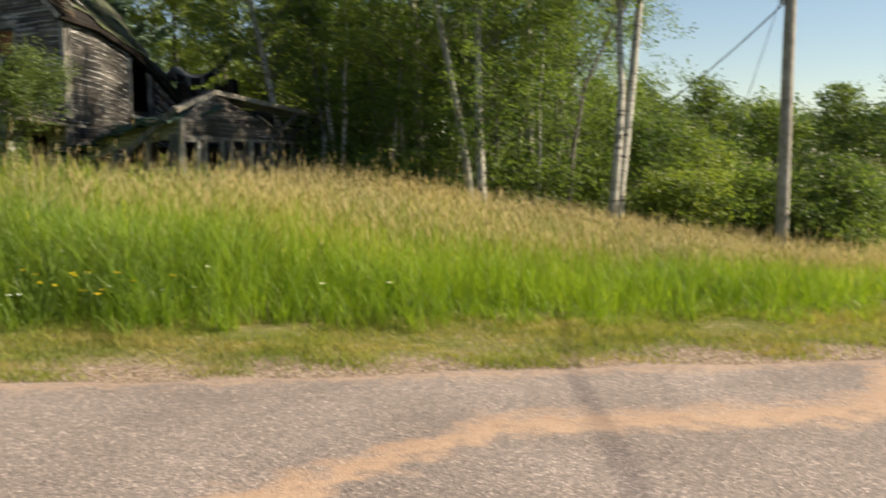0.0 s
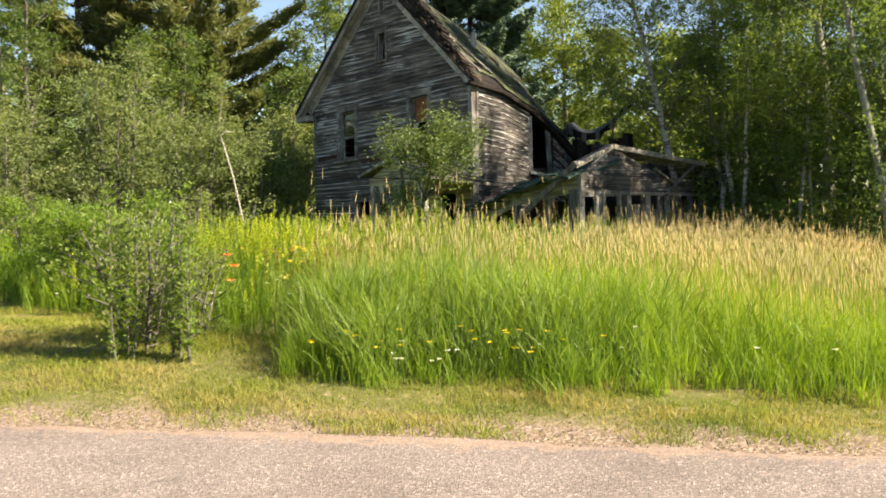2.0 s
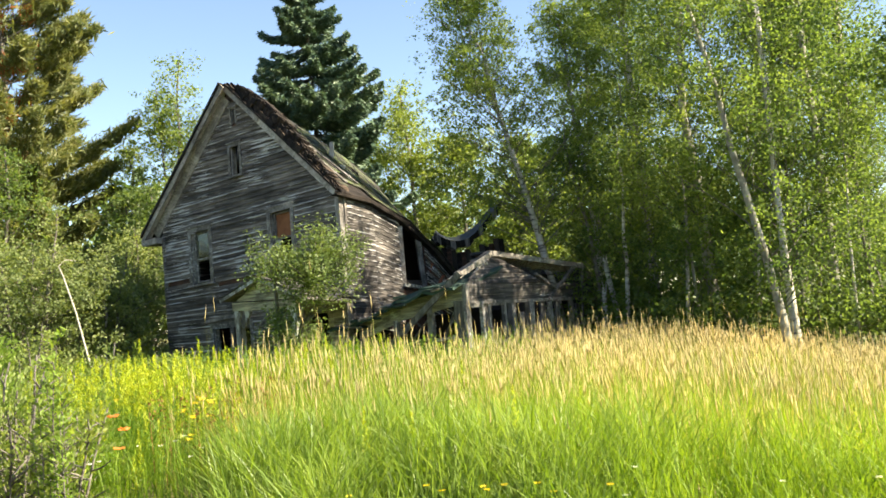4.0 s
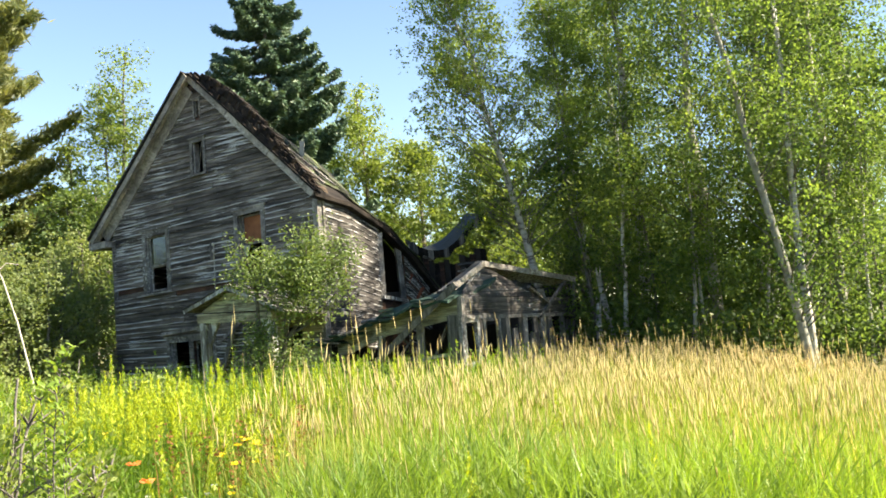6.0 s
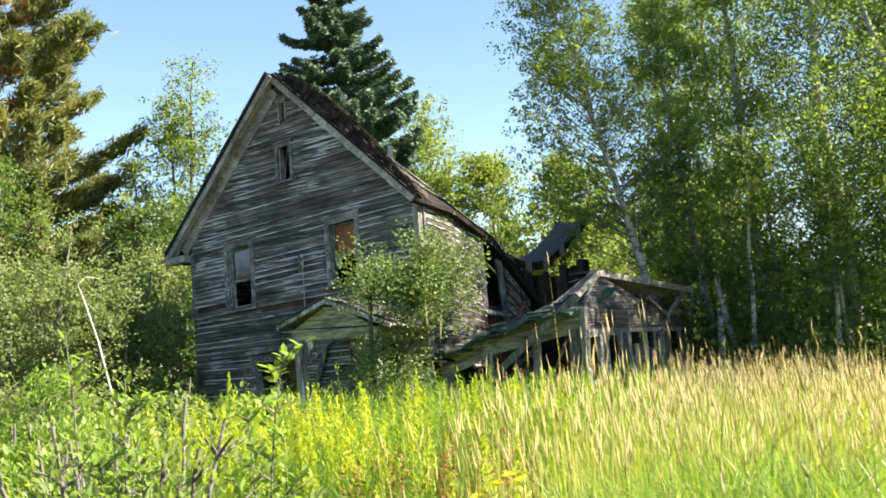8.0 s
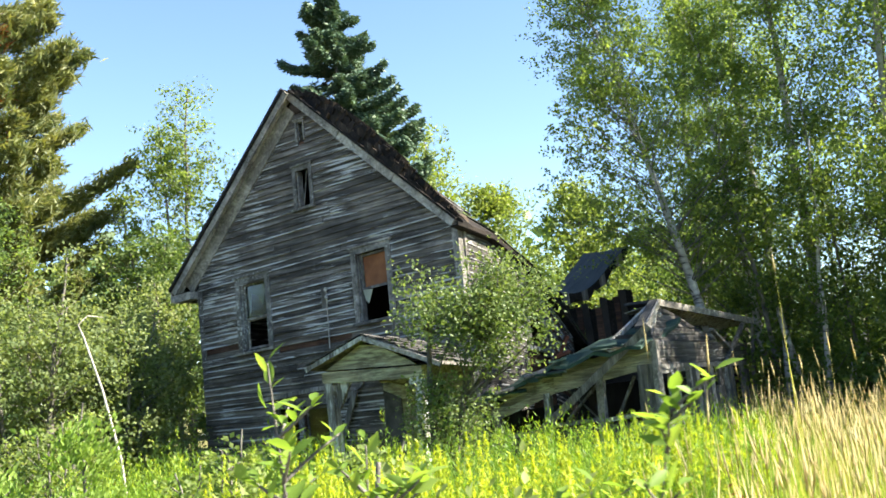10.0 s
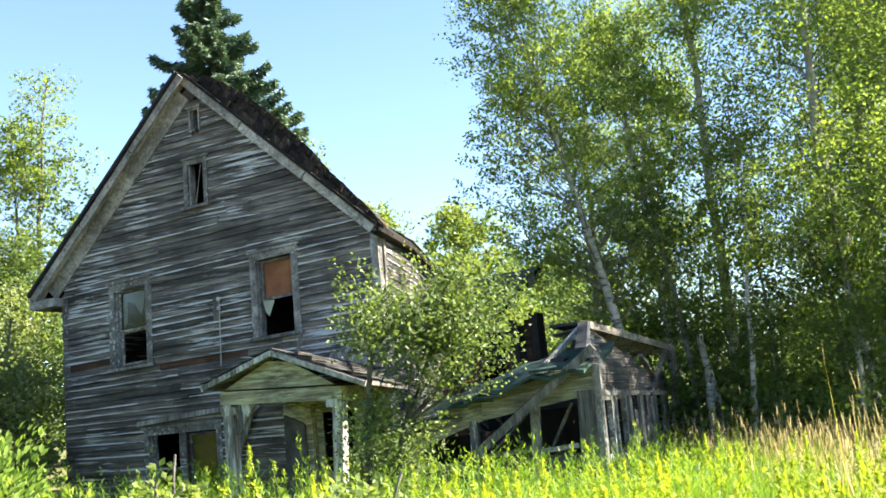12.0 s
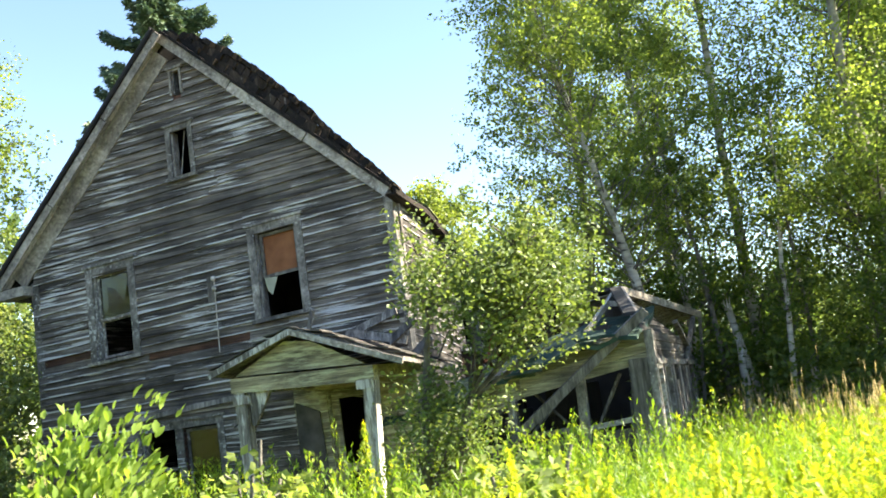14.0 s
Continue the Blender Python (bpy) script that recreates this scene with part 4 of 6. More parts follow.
def build_shed():
    shed = empty("side_wing", (HX, HY, 0), HT)
    tagged(shed, "collapsing low side wing with broken windows and mossy roof", "lean-to")
    rng = random.Random(9)

    def top(u):
        return float(np.interp(u, (0.2, 0.9, 1.42, 2.2, 3.06), (1.62, 1.85, 2.02, 2.2, 2.27)))

    V0, V1, U1 = 0.2, 4.9, 3.06
    # front: lower wall, upper boards, mullions
    for i in range(5):
        z0, z1 = 0.1 + i * 0.2, 0.1 + (i + 1) * 0.2 - 0.004
        bm = bmesh.new()
        hexa(bm, [(0.3, V0 - 0.015, z0), (U1, V0 - 0.015, z0 + 0.06), (U1, V0 + 0.03, z0 + 0.06), (0.3, V0 + 0.03, z0), (0.3, V0, z1), (U1, V0, z1 + 0.06), (U1, V0 + 0.03, z1 + 0.06), (0.3, V0 + 0.03, z1)])
        part("lower_board", bm, FELT_GREY, shed)
    for i in range(3):
        bm = bmesh.new()
        a, b = 0.25, U1 - 0.02
        za, zb = top(a) - 0.36 + i * 0.12, top(b) - 0.36 + i * 0.12
        m_ = top(1.4) - 0.36 + i * 0.12
        hexa(bm, [(a, V0 - 0.02, za), (1.4, V0 - 0.02, m_), (1.4, V0 + 0.03, m_), (a, V0 + 0.03, za), (a, V0 - 0.01, za + 0.116), (1.4, V0 - 0.01, m_ + 0.116), (1.4, V0 + 0.03, m_ + 0.116), (a, V0 + 0.03, za + 0.116)])
        part("upper_board", bm, CREAM, shed)
        bm = bmesh.new()
        hexa(bm, [(1.404, V0 - 0.02, m_), (b, V0 - 0.02, zb), (b, V0 + 0.03, zb), (1.404, V0 + 0.03, m_), (1.404, V0 - 0.01, m_ + 0.116), (b, V0 - 0.01, zb + 0.116), (b, V0 + 0.03, zb + 0.116), (1.404, V0 + 0.03, m_ + 0.116)])
        part("upper_board", bm, CREAM, shed, "cream-painted board")
    for u, w, m in ((0.35, 0.14, GRAY), (1.25, 0.1, WHITE), (2.13, 0.11, TRIM), (2.88, 0.28, GRAY)):
        bm = bmesh.new()
        box(bm, u - w / 2, u + w / 2, V0 - 0.05, V0 + 0.06, 0.3, top(u) - 0.3, lambda a, b, c: (a + 0.03 * (c - 1), b, c))
        part("front_post", bm, m, shed)
    for a, b, z in ((1.3, 2.08, 1.17), (2.2, 2.72, 1.2), (0.5, 1.2, 1.05)):
        bm = bmesh.new()
        beam(bm, (a, V0 - 0.02, z), (b, V0 - 0.02, z + 0.05), 0.07, 0.06)
        part("window_rail", bm, TRIM, shed)
    for a, b in (((1.4, 0.5, 1.2), (2.0, 0.5, 1.75)), ((1.9, 0.6, 1.2), (1.5, 0.4, 1.7)), ((2.25, 0.5, 1.2), (2.6, 0.45, 1.8))):
        bm = bmesh.new()
        beam(bm, a, b, 0.06, 0.03)
        part("broken_slat", bm, GRAY, shed)
    # fallen beam across the front
    bm = bmesh.new()
    beam(bm, (3.08, 0.02, 2.5), (1.05, -0.12, 0.98), 0.12, 0.11, 0.2)
    part("fallen_beam", bm, GRAY, shed, "weathered beam leaning across the front")
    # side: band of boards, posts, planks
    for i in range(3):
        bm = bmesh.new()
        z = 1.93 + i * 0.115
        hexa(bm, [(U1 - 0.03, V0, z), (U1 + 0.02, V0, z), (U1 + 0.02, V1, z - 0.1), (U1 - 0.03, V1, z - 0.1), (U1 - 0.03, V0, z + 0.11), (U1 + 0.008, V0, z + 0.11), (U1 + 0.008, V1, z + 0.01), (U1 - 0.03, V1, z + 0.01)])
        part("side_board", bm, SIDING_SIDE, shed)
    bm = bmesh.new()
    beam(bm, (U1 + 0.03, V0 - 0.02, 1.9), (U1 + 0.03, V1, 1.8), 0.04, 0.07)
    part("side_rail", bm, TRIM, shed)
    bm = bmesh.new()
    box(bm, U1 - 0.06, U1 + 0.04, V0 - 0.06, V0 + 0.05, 0.1, 2.28)
    part("corner_post", bm, TRIM, shed, "corner post with flaking white paint")
    # two side windows with pale frames, then loose planks
    for v0, v1 in ((0.21, 0.67), (1.01, 1.5)):
        bm = bmesh.new()
        for q in ((v0 - 0.1, v0, 1.0, 1.9), (v1, v1 + 0.09, 1.0, 1.9), (v0, v1, 1.8, 1.88), (v0, v1, 1.0, 1.1)):
            box(bm, U1 - 0.04, U1 + 0.03, q[0], q[1], q[2], q[3])
        part("side_window_frame", bm, TRIM, shed, "flaking white window frame, its glass gone")
    for i, (v, w, z1, lean) in enumerate(((0.25, 0.19, 0.98, 0.0), (0.46, 0.2, 0.95, 0.0), (0.69, 0.2, 1.88, 0.0), (1.02, 0.21, 0.97, 0.0), (1.26, 0.22, 0.99, 0.0), (1.6, 0.2, 1.85, 0.03), (1.83, 0.17, 1.84, -0.02),
                                          (2.06, 0.2, 1.62, 0.05), (2.3, 0.18, 1.84, 0.06), (2.52, 0.2, 1.82, 0.02), (2.78, 0.16, 1.5, 0.1), (3.12, 0.22, 1.82, -0.12), (3.4, 0.2, 1.8, -0.06), (3.66, 0.18, 1.8, 0.04), (4.08, 0.2, 1.2, 0.05), (4.34, 0.2, 1.78, -0.02), (4.6, 0.18, 1.7, 0.05))):
        bm = bmesh.new()
        hexa(bm, [(U1 - 0.02, v, 0.1), (U1 + 0.02, v, 0.1), (U1 + 0.02, v + w, 0.1), (U1 - 0.02, v + w, 0.1), (U1 - 0.02, v + lean, z1), (U1 + 0.02, v + lean, z1), (U1 + 0.02, v + w + lean, z1 - 0.02), (U1 - 0.02, v + w + lean, z1)])
        part("side_plank", bm, (TRIM, GRAY, FELT_GREY)[i % 3], shed)
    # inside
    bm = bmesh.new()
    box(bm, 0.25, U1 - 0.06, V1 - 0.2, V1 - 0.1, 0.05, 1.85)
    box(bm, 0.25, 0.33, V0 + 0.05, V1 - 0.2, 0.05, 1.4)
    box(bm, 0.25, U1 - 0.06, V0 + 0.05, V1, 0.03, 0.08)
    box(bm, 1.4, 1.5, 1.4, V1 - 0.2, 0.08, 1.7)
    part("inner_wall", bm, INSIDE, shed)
    # sagging mossy roof over the front
    n, m = 14, 8
    bm = bmesh.new()

    def rf(i, j):
        u = -0.35 + (U1 + 0.25) * i / n
        v = -0.12 + 1.9 * j / m
        z = top(max(u, 0.2)) + 0.04 + 0.32 * (j / m) - 0.14 * math.sin(math.pi * j / m) * (0.5 + 0.5 * math.sin(2.3 * u)) + 0.02 * math.sin(9 * u + 4 * j)
        if j == 0:
            z -= 0.07 + 0.04 * math.sin(11 * u)
            v += 0.06 * math.sin(7 * u + 1)
        return Vector((u, v, z))

    sheet(bm, rf, n, m, 0.05)
    part("mossy_roof", bm, MOSSROOF, shed, "sagging roll roofing, green with moss")
    for i in range(16):
        bm = bmesh.new()
        u = rng.uniform(0.0, 2.6)
        p = rf(int((u + 0.35) / (U1 + 0.25) * n), 0)
        beam(bm, p + Vector((0, -0.05, 0.04)), p + Vector((rng.uniform(0.2, 0.5), rng.uniform(0.0, 0.3), rng.uniform(0.0, 0.12))), 0.1, 0.03, rng.uniform(-0.4, 0.4))
        part("roof_scrap", bm, MOSSROOF if i % 2 else GRAY, shed)
    # small gable over the side, its ridge running back over the wing
    A, F, B = Vector((2.5, 2.12, 2.95)), Vector((2.95, 0.14, 2.47)), Vector((3.27, 4.76, 2.56))
    inward, up = Vector((-0.62, 0.06, 0.0)), Vector((0, 0, 0.045))
    for p, q, d in ((A, B, inward), (A, F, Vector((-0.16, 0.05, 0.0)))):
        bm = bmesh.new()
        hexa(bm, [p, q, q + d, p + d, p + up, q + up, q + d + up, p + d + up])
        part("gable_roof_slope", bm, DARKROOF, shed)
        bm = bmesh.new()
        beam(bm, p + Vector((0.02, 0, -0.02)), q + Vector((0.02, 0, -0.02)), 0.03, 0.11)
        part("gable_rake", bm, RAKE, shed, "white-grey rake board")
    for i in range(14):
        a, b = (i + 0.06) / 14, (i + 0.96) / 14
        k = Vector((-0.62 + 0.05 * (i % 3), 0.03, -0.1))
        p, q = A.lerp(B, a) - up * 0.3, A.lerp(B, b) - up * 0.3
        bm = bmesh.new()
        hexa(bm, [p + k - up * 0.3, q + k - up * 0.3, q - up * 0.3, p - up * 0.3, p + k, q + k, q, p])
        part("soffit_slat", bm, WHITE, shed)
    # boarding of that gable, with a dark gap towards the far end
    for i in range(5):
        z0, z1 = 2.27 + i * 0.115, 2.27 + (i + 1) * 0.115 - 0.004
        def edge(z):
            t = min(max((z - 2.3) / 0.62, 0.0), 1.0)
            return 0.35 + (2.05 - 0.35) * t, 3.3 + (2.15 - 3.3) * t
        a, b = edge(z0), edge(z1)
        if a[1] - a[0] < 0.15:
            continue
        u0, u1 = 3.0 - 0.09 * i, 3.0 - 0.09 * (i + 1)
        bm = bmesh.new()
        hexa(bm, [(u0 - 0.03, a[0], z0), (u0 + 0.02, a[0], z0), (u0 + 0.02, a[1], z0 - 0.03), (u0 - 0.03, a[1], z0 - 0.03), (u1 - 0.03, b[0], z1), (u1 + 0.01, b[0], z1), (u1 + 0.01, b[1], z1 - 0.03), (u1 - 0.03, b[1], z1 - 0.03)])
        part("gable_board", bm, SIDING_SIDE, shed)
    # white frame of the open triangle towards the front
    for a, b in (((2.44, 2.0, 2.92), (2.2, 0.7, 2.34)), ((2.52, 2.02, 2.92), (2.85, 0.75, 2.4)), ((2.36, 1.6, 2.74), (2.7, 1.6, 2.7))):
        bm = bmesh.new()
        beam(bm, a, b, 0.05, 0.07)
        part("gable_frame", bm, WHITE, shed)
    # near-black sheet standing for the shade inside the open triangle
    bm = bmesh.new()
    hexa(bm, [(2.1, 1.5, 2.2), (2.8, 1.5, 2.2), (2.8, 1.55, 2.2), (2.1, 1.55, 2.2), (2.4, 1.95, 2.85), (2.5, 1.95, 2.85), (2.5, 2.0, 2.85), (2.4, 2.0, 2.85)])
    part("gable_boarding", bm, INSIDE, shed)
    for a, b in (((3.1, 3.3, 1.8), (3.2, 4.4, 2.5)), ((3.08, 2.9, 2.42), (3.12, 3.75, 2.05)), ((3.15, 4.75, 1.2), (3.27, 4.75, 2.5))):
        bm = bmesh.new()
        beam(bm, a, b, 0.07, 0.05)
        part("brace", bm, GRAY, shed)
    # dark strip behind the upper boards, in place of the gap's shade
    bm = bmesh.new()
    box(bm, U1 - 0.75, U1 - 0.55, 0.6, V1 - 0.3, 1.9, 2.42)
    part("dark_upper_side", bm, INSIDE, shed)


def build_ruin():
    """The fallen rear wing: a curling sheet of roof over a heap of boards."""
    ruin = empty("collapsed_wing", (HX, HY, 0), HT)
    tagged(ruin, "collapsed rear wing, curled dark roof over broken boards", "ruin")
    bm = bmesh.new()
    n, m = 14, 6
    near_low, near_top, deep = Vector((-0.85, 4.73, 3.66)), Vector((0.87, 5.22, 4.32)), Vector((-2.43, 3.5, 0.42))

    def at(i, j):
        """Up along the curl (i), and from its far edge to its near edge (j)."""
        s, t = i / n, 1 - j / m
        p = near_low.lerp(near_top, s) + deep * t
        return p + Vector((0, 0, -0.43 * math.sin(math.pi * s ** 0.85) + 0.025 * math.sin(9 * s + 4 * t) + 0.1 * (1 - s) ** 6))

    sheet(bm, at, n, m, 0.1)
    part("curled_roof", bm, SHEETROOF, ruin, "smooth blue-grey sheet of roofing")
    for i in range(n):
        p, q = at(i, m), at(i + 1, m)
        d, e = 0.16 + 0.06 * math.sin(i * 2.1), 0.16 + 0.06 * math.sin(i * 2.1 + 2.1)
        bm = bmesh.new()
        hexa(bm, [p - Vector((-0.05, 0, d)), q - Vector((-0.05, 0, e)), q - Vector((0.2, -0.1, e)), p - Vector((0.2, -0.1, d)), p - Vector((-0.04, 0, -0.02)), q - Vector((-0.04, 0, -0.02)), q - Vector((0.12, 0, 0.12)), p - Vector((0.12, 0, 0.12))])
        part("torn_edge", bm, ROTTEN if i % 3 else GRAY, ruin)
    # planks added below the near edge; their dark colours stand for the shade there
    rnd = random.Random(8)
    for i in range(n):
        p = at(i, m) - Vector((0, 0, 0.14))
        p.z = min(p.z, 3.4 + rnd.uniform(-0.25, 0.1))
        k = rnd.uniform(-0.12, 0.12)
        bm = bmesh.new()
        hexa(bm, [(p.x - 0.02 + k, p.y + 0.2, 0.1), (p.x + 0.14 + k, p.y + 0.2, 0.1), (p.x + 0.14 + k, p.y + 0.24, 0.1), (p.x - 0.02 + k, p.y + 0.24, 0.1), (p.x - 0.05, p.y + 0.1, p.z), (p.x + 0.1, p.y + 0.1, p.z - 0.05 * rnd.random()), (p.x + 0.1, p.y + 0.14, p.z - 0.05), (p.x - 0.05, p.y + 0.14, p.z)])
        part("end_plank", bm, (INSIDE, ROTTEN, SHEATH)[i % 3], ruin)
    rng = random.Random(12)
    for i in range(70):
        u, v = rng.uniform(-0.8, 2.3), rng.uniform(4.3, 9.0)
        h = 2.6 * (1 - abs(u - 0.4) / 3.2) * rng.uniform(0.4, 1.0)
        a = Vector((u, v, 0.1 + max(0.1, h - 1.0)))
        b = a + Vector((rng.uniform(-0.9, 0.9), rng.uniform(-0.7, 0.7), rng.uniform(0.2, 1.1)))
        bm = bmesh.new()
        beam(bm, a, b, rng.uniform(0.08, 0.2), 0.03, rng.uniform(-1, 1))
        part("broken_board", bm, (GRAY, ROTTEN, SHEATH)[i % 3], ruin)
    # near-black debris panels, raised to block light under the sheet
    rnd = random.Random(4)
    for i in range(9):
        u, v = -0.4 + 0.3 * i, 5.0 + 0.3 * rnd.random()
        z, k = 1.7 + 1.3 * rnd.random(), rnd.uniform(-0.3, 0.3)
        bm = bmesh.new()
        hexa(bm, [(u - 0.14, v, 0.05), (u + 0.14, v, 0.05), (u + 0.14, v + 3, 0.05), (u - 0.14, v + 3, 0.05), (u - 0.14 + k, v + 0.3, z), (u + 0.14 + k, v + 0.3, z * 0.9), (u + 0.14 + k, v + 2.6, z * 0.8), (u - 0.14 + k, v + 2.6, z)])
        part("fallen_panel", bm, INSIDE, ruin)
    for a, b in (((-0.1, 3.1, 2.4), (0.05, 3.3, 2.9)), ((0.0, 3.3, 2.2), (0.1, 3.6, 2.6)), ((0.02, 3.05, 2.2), (0.12, 3.5, 2.3))):
        bm = bmesh.new()
        beam(bm, a, b, 0.2, 0.06, 0.4)
        part("red_scrap", bm, BRICK, ruin, "rust-red scrap of roofing")


house, front_wall, side_wall, roof_deck = build_house()
build_porch()
build_shed()
build_ruin()


# ---- trees ----
def curve_between(rng, a, b, bow=0.15, n=6):
    a, b = np.asarray(a, float), np.asarray(b, float)
    t = np.linspace(0, 1, n)[:, None]
    side = rng.normal(size=3) * np.linalg.norm(b - a) * bow
    return a + (b - a) * t + side * (t * (1 - t)) + np.array([0, 0, -0.0])


def broadleaf(name, at, height, crown, leaf, bark, count, size, label, category="tree", low=0.3, lean=(0, 0), radius=0.1, stems=1,
              clusters=60, sigma=0.42, seed=0, droop=0.2, group="", spread=0.0, narrow=0.55, near=False, flat=0.55):
    """A tree: tapered stems, limbs to many clumps, and a crown of single leaves round the clumps."""
    rng = np.random.default_rng(seed)
    tree = empty(name, (at[0], at[1], float(ground_z(at[0], at[1])) - 0.05))
    tagged(tree, label, category, group)
    lean = np.array([lean[0], lean[1], 0.0])
    paths, spines, limbs = [], [], []
    for s in range(stems):
        a = 2 * np.pi * s / stems + rng.uniform(0, 1)
        off = np.array([np.cos(a), np.sin(a), 0]) * spread
        t = np.linspace(0, 1, 10)
        wob = np.cumsum(rng.normal(0, 0.012 * height, (10, 3)), 0) * np.array([1, 1, 0])
        pts = off * (0.3 + 0.7 * t[:, None]) * (1 if stems > 1 else 0) + lean * (t ** 1.2)[:, None] + wob * t[:, None] + np.array([0, 0, 1]) * (t * height * (0.97 if s == 0 else rng.uniform(0.75, 0.95)))[:, None]
        spines.append(pts)
        paths.append((pts, radius * (1 - 0.88 * t) * (1.0 if s == 0 else rng.uniform(0.6, 0.9)) + 0.008))
    cents = []
    for c in range(clusters):
        sp = spines[rng.integers(len(spines))]
        h = low + (1.0 - low) * rng.beta(1.25, 1.15)
        k = h * 9
        i = min(int(k), 8)
        p = sp[i] + (sp[i + 1] - sp[i]) * (k - i)
        rel = (h - low) / (1 - low)
        reach = crown * (math.sin(math.pi * min(0.98, 0.12 + 0.86 * rel ** narrow)) ** 0.8) * rng.uniform(0.25, 1.1)
        a = rng.uniform(0, 2 * np.pi)
        q = p + np.array([np.cos(a) * reach, np.sin(a) * reach, reach * rng.uniform(0.0, 0.55)])
        k0 = max(h - 0.03 - 0.06 * reach / max(crown, 0.1), 0.08) * 9
        i0 = min(int(k0), 8)
        root = sp[i0] + (sp[i0 + 1] - sp[i0]) * (k0 - i0)
        line = curve_between(rng, root, q, 0.12, 5)
        limbs.append((line, np.linspace(max(0.01, radius * 0.2 * (1 - 0.7 * h)), 0.004, 5)))
        cents.append(q)
        cents.append(line[3])
    for pth in paths:
        v, f = tubes([pth], 8)
        raw("trunk", v, f, bark, tree, True)
    v, f = tubes(limbs, 5)
    tagged(raw("branchwork", v, f, GREY_BARK, tree, True), kind="stuff")
    cents = np.array(cents)
    weight = rng.uniform(0.3, 1.0, len(cents))
    pick = rng.choice(len(cents), count, p=weight / weight.sum())
    sg = sigma * rng.uniform(0.6, 1.25, len(cents))
    twigs = cents[:, None] + np.clip(rng.normal(size=(len(cents), 7, 3)), -1.5, 1.5) * sg[:, None, None] * np.array([1, 1, flat])
    twigs[:, :, 2] -= 0.25 * droop * np.abs(twigs[:, :, 2] - cents[:, None, 2])
    pos = twigs[pick, rng.integers(7, size=count)] + np.clip(rng.normal(size=(count, 3)), -1.7, 1.7) * (0.3 * sg[pick])[:, None] * np.array([1, 1, 0.75])
    pos[:, 2] = np.maximum(pos[:, 2], 0.15)
    if near:
        out = pos - cents[pick] * np.array([0.6, 0.6, 0.9]) + np.array([0, 0, 0.25])
        v, f = broad_leaves(rng, pos, out / (np.linalg.norm(out, axis=1)[:, None] + 1e-6), size, 0.8, 0.27)
    else:
        v, f = leaves(rng, pos, size, size * 0.72, droop)
    raw("crown", v, f, leaf, tree, near)
    return tree


def conifer(name, at, height, reach, needle, bark, label, seed=0, pine=False, rusty=0.0, bare=0.08, dense=1.0):
    """A conifer: a straight trunk, whorls of boughs and tufts of flat sprays on them."""
    rng = np.random.default_rng(seed)
    tree = empty(name, (at[0], at[1], float(ground_z(at[0], at[1])) - 0.05))
    tagged(tree, label, "conifer")
    t = np.linspace(0, 1, 8)
    paths = [(np.stack([0.1 * np.sin(3 * t), 0.1 * np.cos(2 * t), t * height], 1), 0.2 * height / 15 * (1 - 0.93 * t))]
    P, A = [], []
    h = height * bare
    while h < height * 0.985:
        rel = h / height
        r = reach * ((1 - rel) ** (0.6 if pine else 0.52) + 0.03) * (1 if not pine else min(1.0, 0.55 + rel))
        for k in range(rng.integers(6, 10)):
            a = rng.uniform(0, 2 * np.pi)
            d = np.array([np.cos(a), np.sin(a), 0])
            L = r * rng.uniform(0.6, 1.12)
            n = 6
            s = np.linspace(0, 1, n)
            z = h + (L * (0.18 * s + 0.22 * s * s) if pine else L * (-0.32 * s + 0.42 * s ** 2.4))
            line = d[None] * (L * s)[:, None]
            line[:, 2] = z
            paths.append((line, np.linspace(0.035, 0.008, n)))
            m = int((110 if pine else 190) * max(L, 0.35) * dense)
            ss = rng.uniform(0.28 if pine else 0.12, 1.02, m) ** (0.6 if pine else 0.8)
            c = d[None] * (L * ss)[:, None]
            c[:, 2] = np.interp(ss, s, z)
            side = np.array([-d[1], d[0], 0])
            wdt = L * 0.3 * (1.05 - ss) + 0.1
            off = rng.uniform(-1, 1, m)
            c = c + side[None] * (off * wdt)[:, None]
            if pine:
                c += rng.normal(size=(m, 3)) * np.array([0.12, 0.12, 0.1])
                ax = d[None] * 0.7 + side[None] * (off * 0.6)[:, None] + np.array([0, 0, 0.55]) + rng.normal(size=(m, 3)) * 0.45
            else:
                c[:, 2] -= rng.uniform(0, 0.26, m) * (0.4 + L * 0.25)
                ax = d[None] * 0.9 + side[None] * (off * 0.9)[:, None] + np.array([0, 0, -0.35]) + rng.normal(size=(m, 3)) * 0.35
            P.append(c)
            A.append(ax)
        h += height * (0.031 if pine else 0.03) * rng.uniform(0.8, 1.2)
    v, f = tubes(paths, 6)
    raw("trunk", v, f, bark, tree, True)
    P, A = np.concatenate(P), np.concatenate(A)
    dead = np.zeros(len(P), bool)
    if rusty:
        dead = (np.hypot(P[:, 0] - 0.6, P[:, 1] + 1.0) < 1.3) & (rng.random(len(P)) < rusty)
    for nm, sel, mt in (("crown", ~dead, needle), ("dead_sprays", dead, RUSTY_NEEDLE)):
        if sel.any():
            v, f = leaves(rng, P[sel], 0.36 if pine else 0.24, 0.058 if pine else 0.07, 0.0, 1.0, A[sel])
            raw(nm, v, f, mt, tree)
    return tree


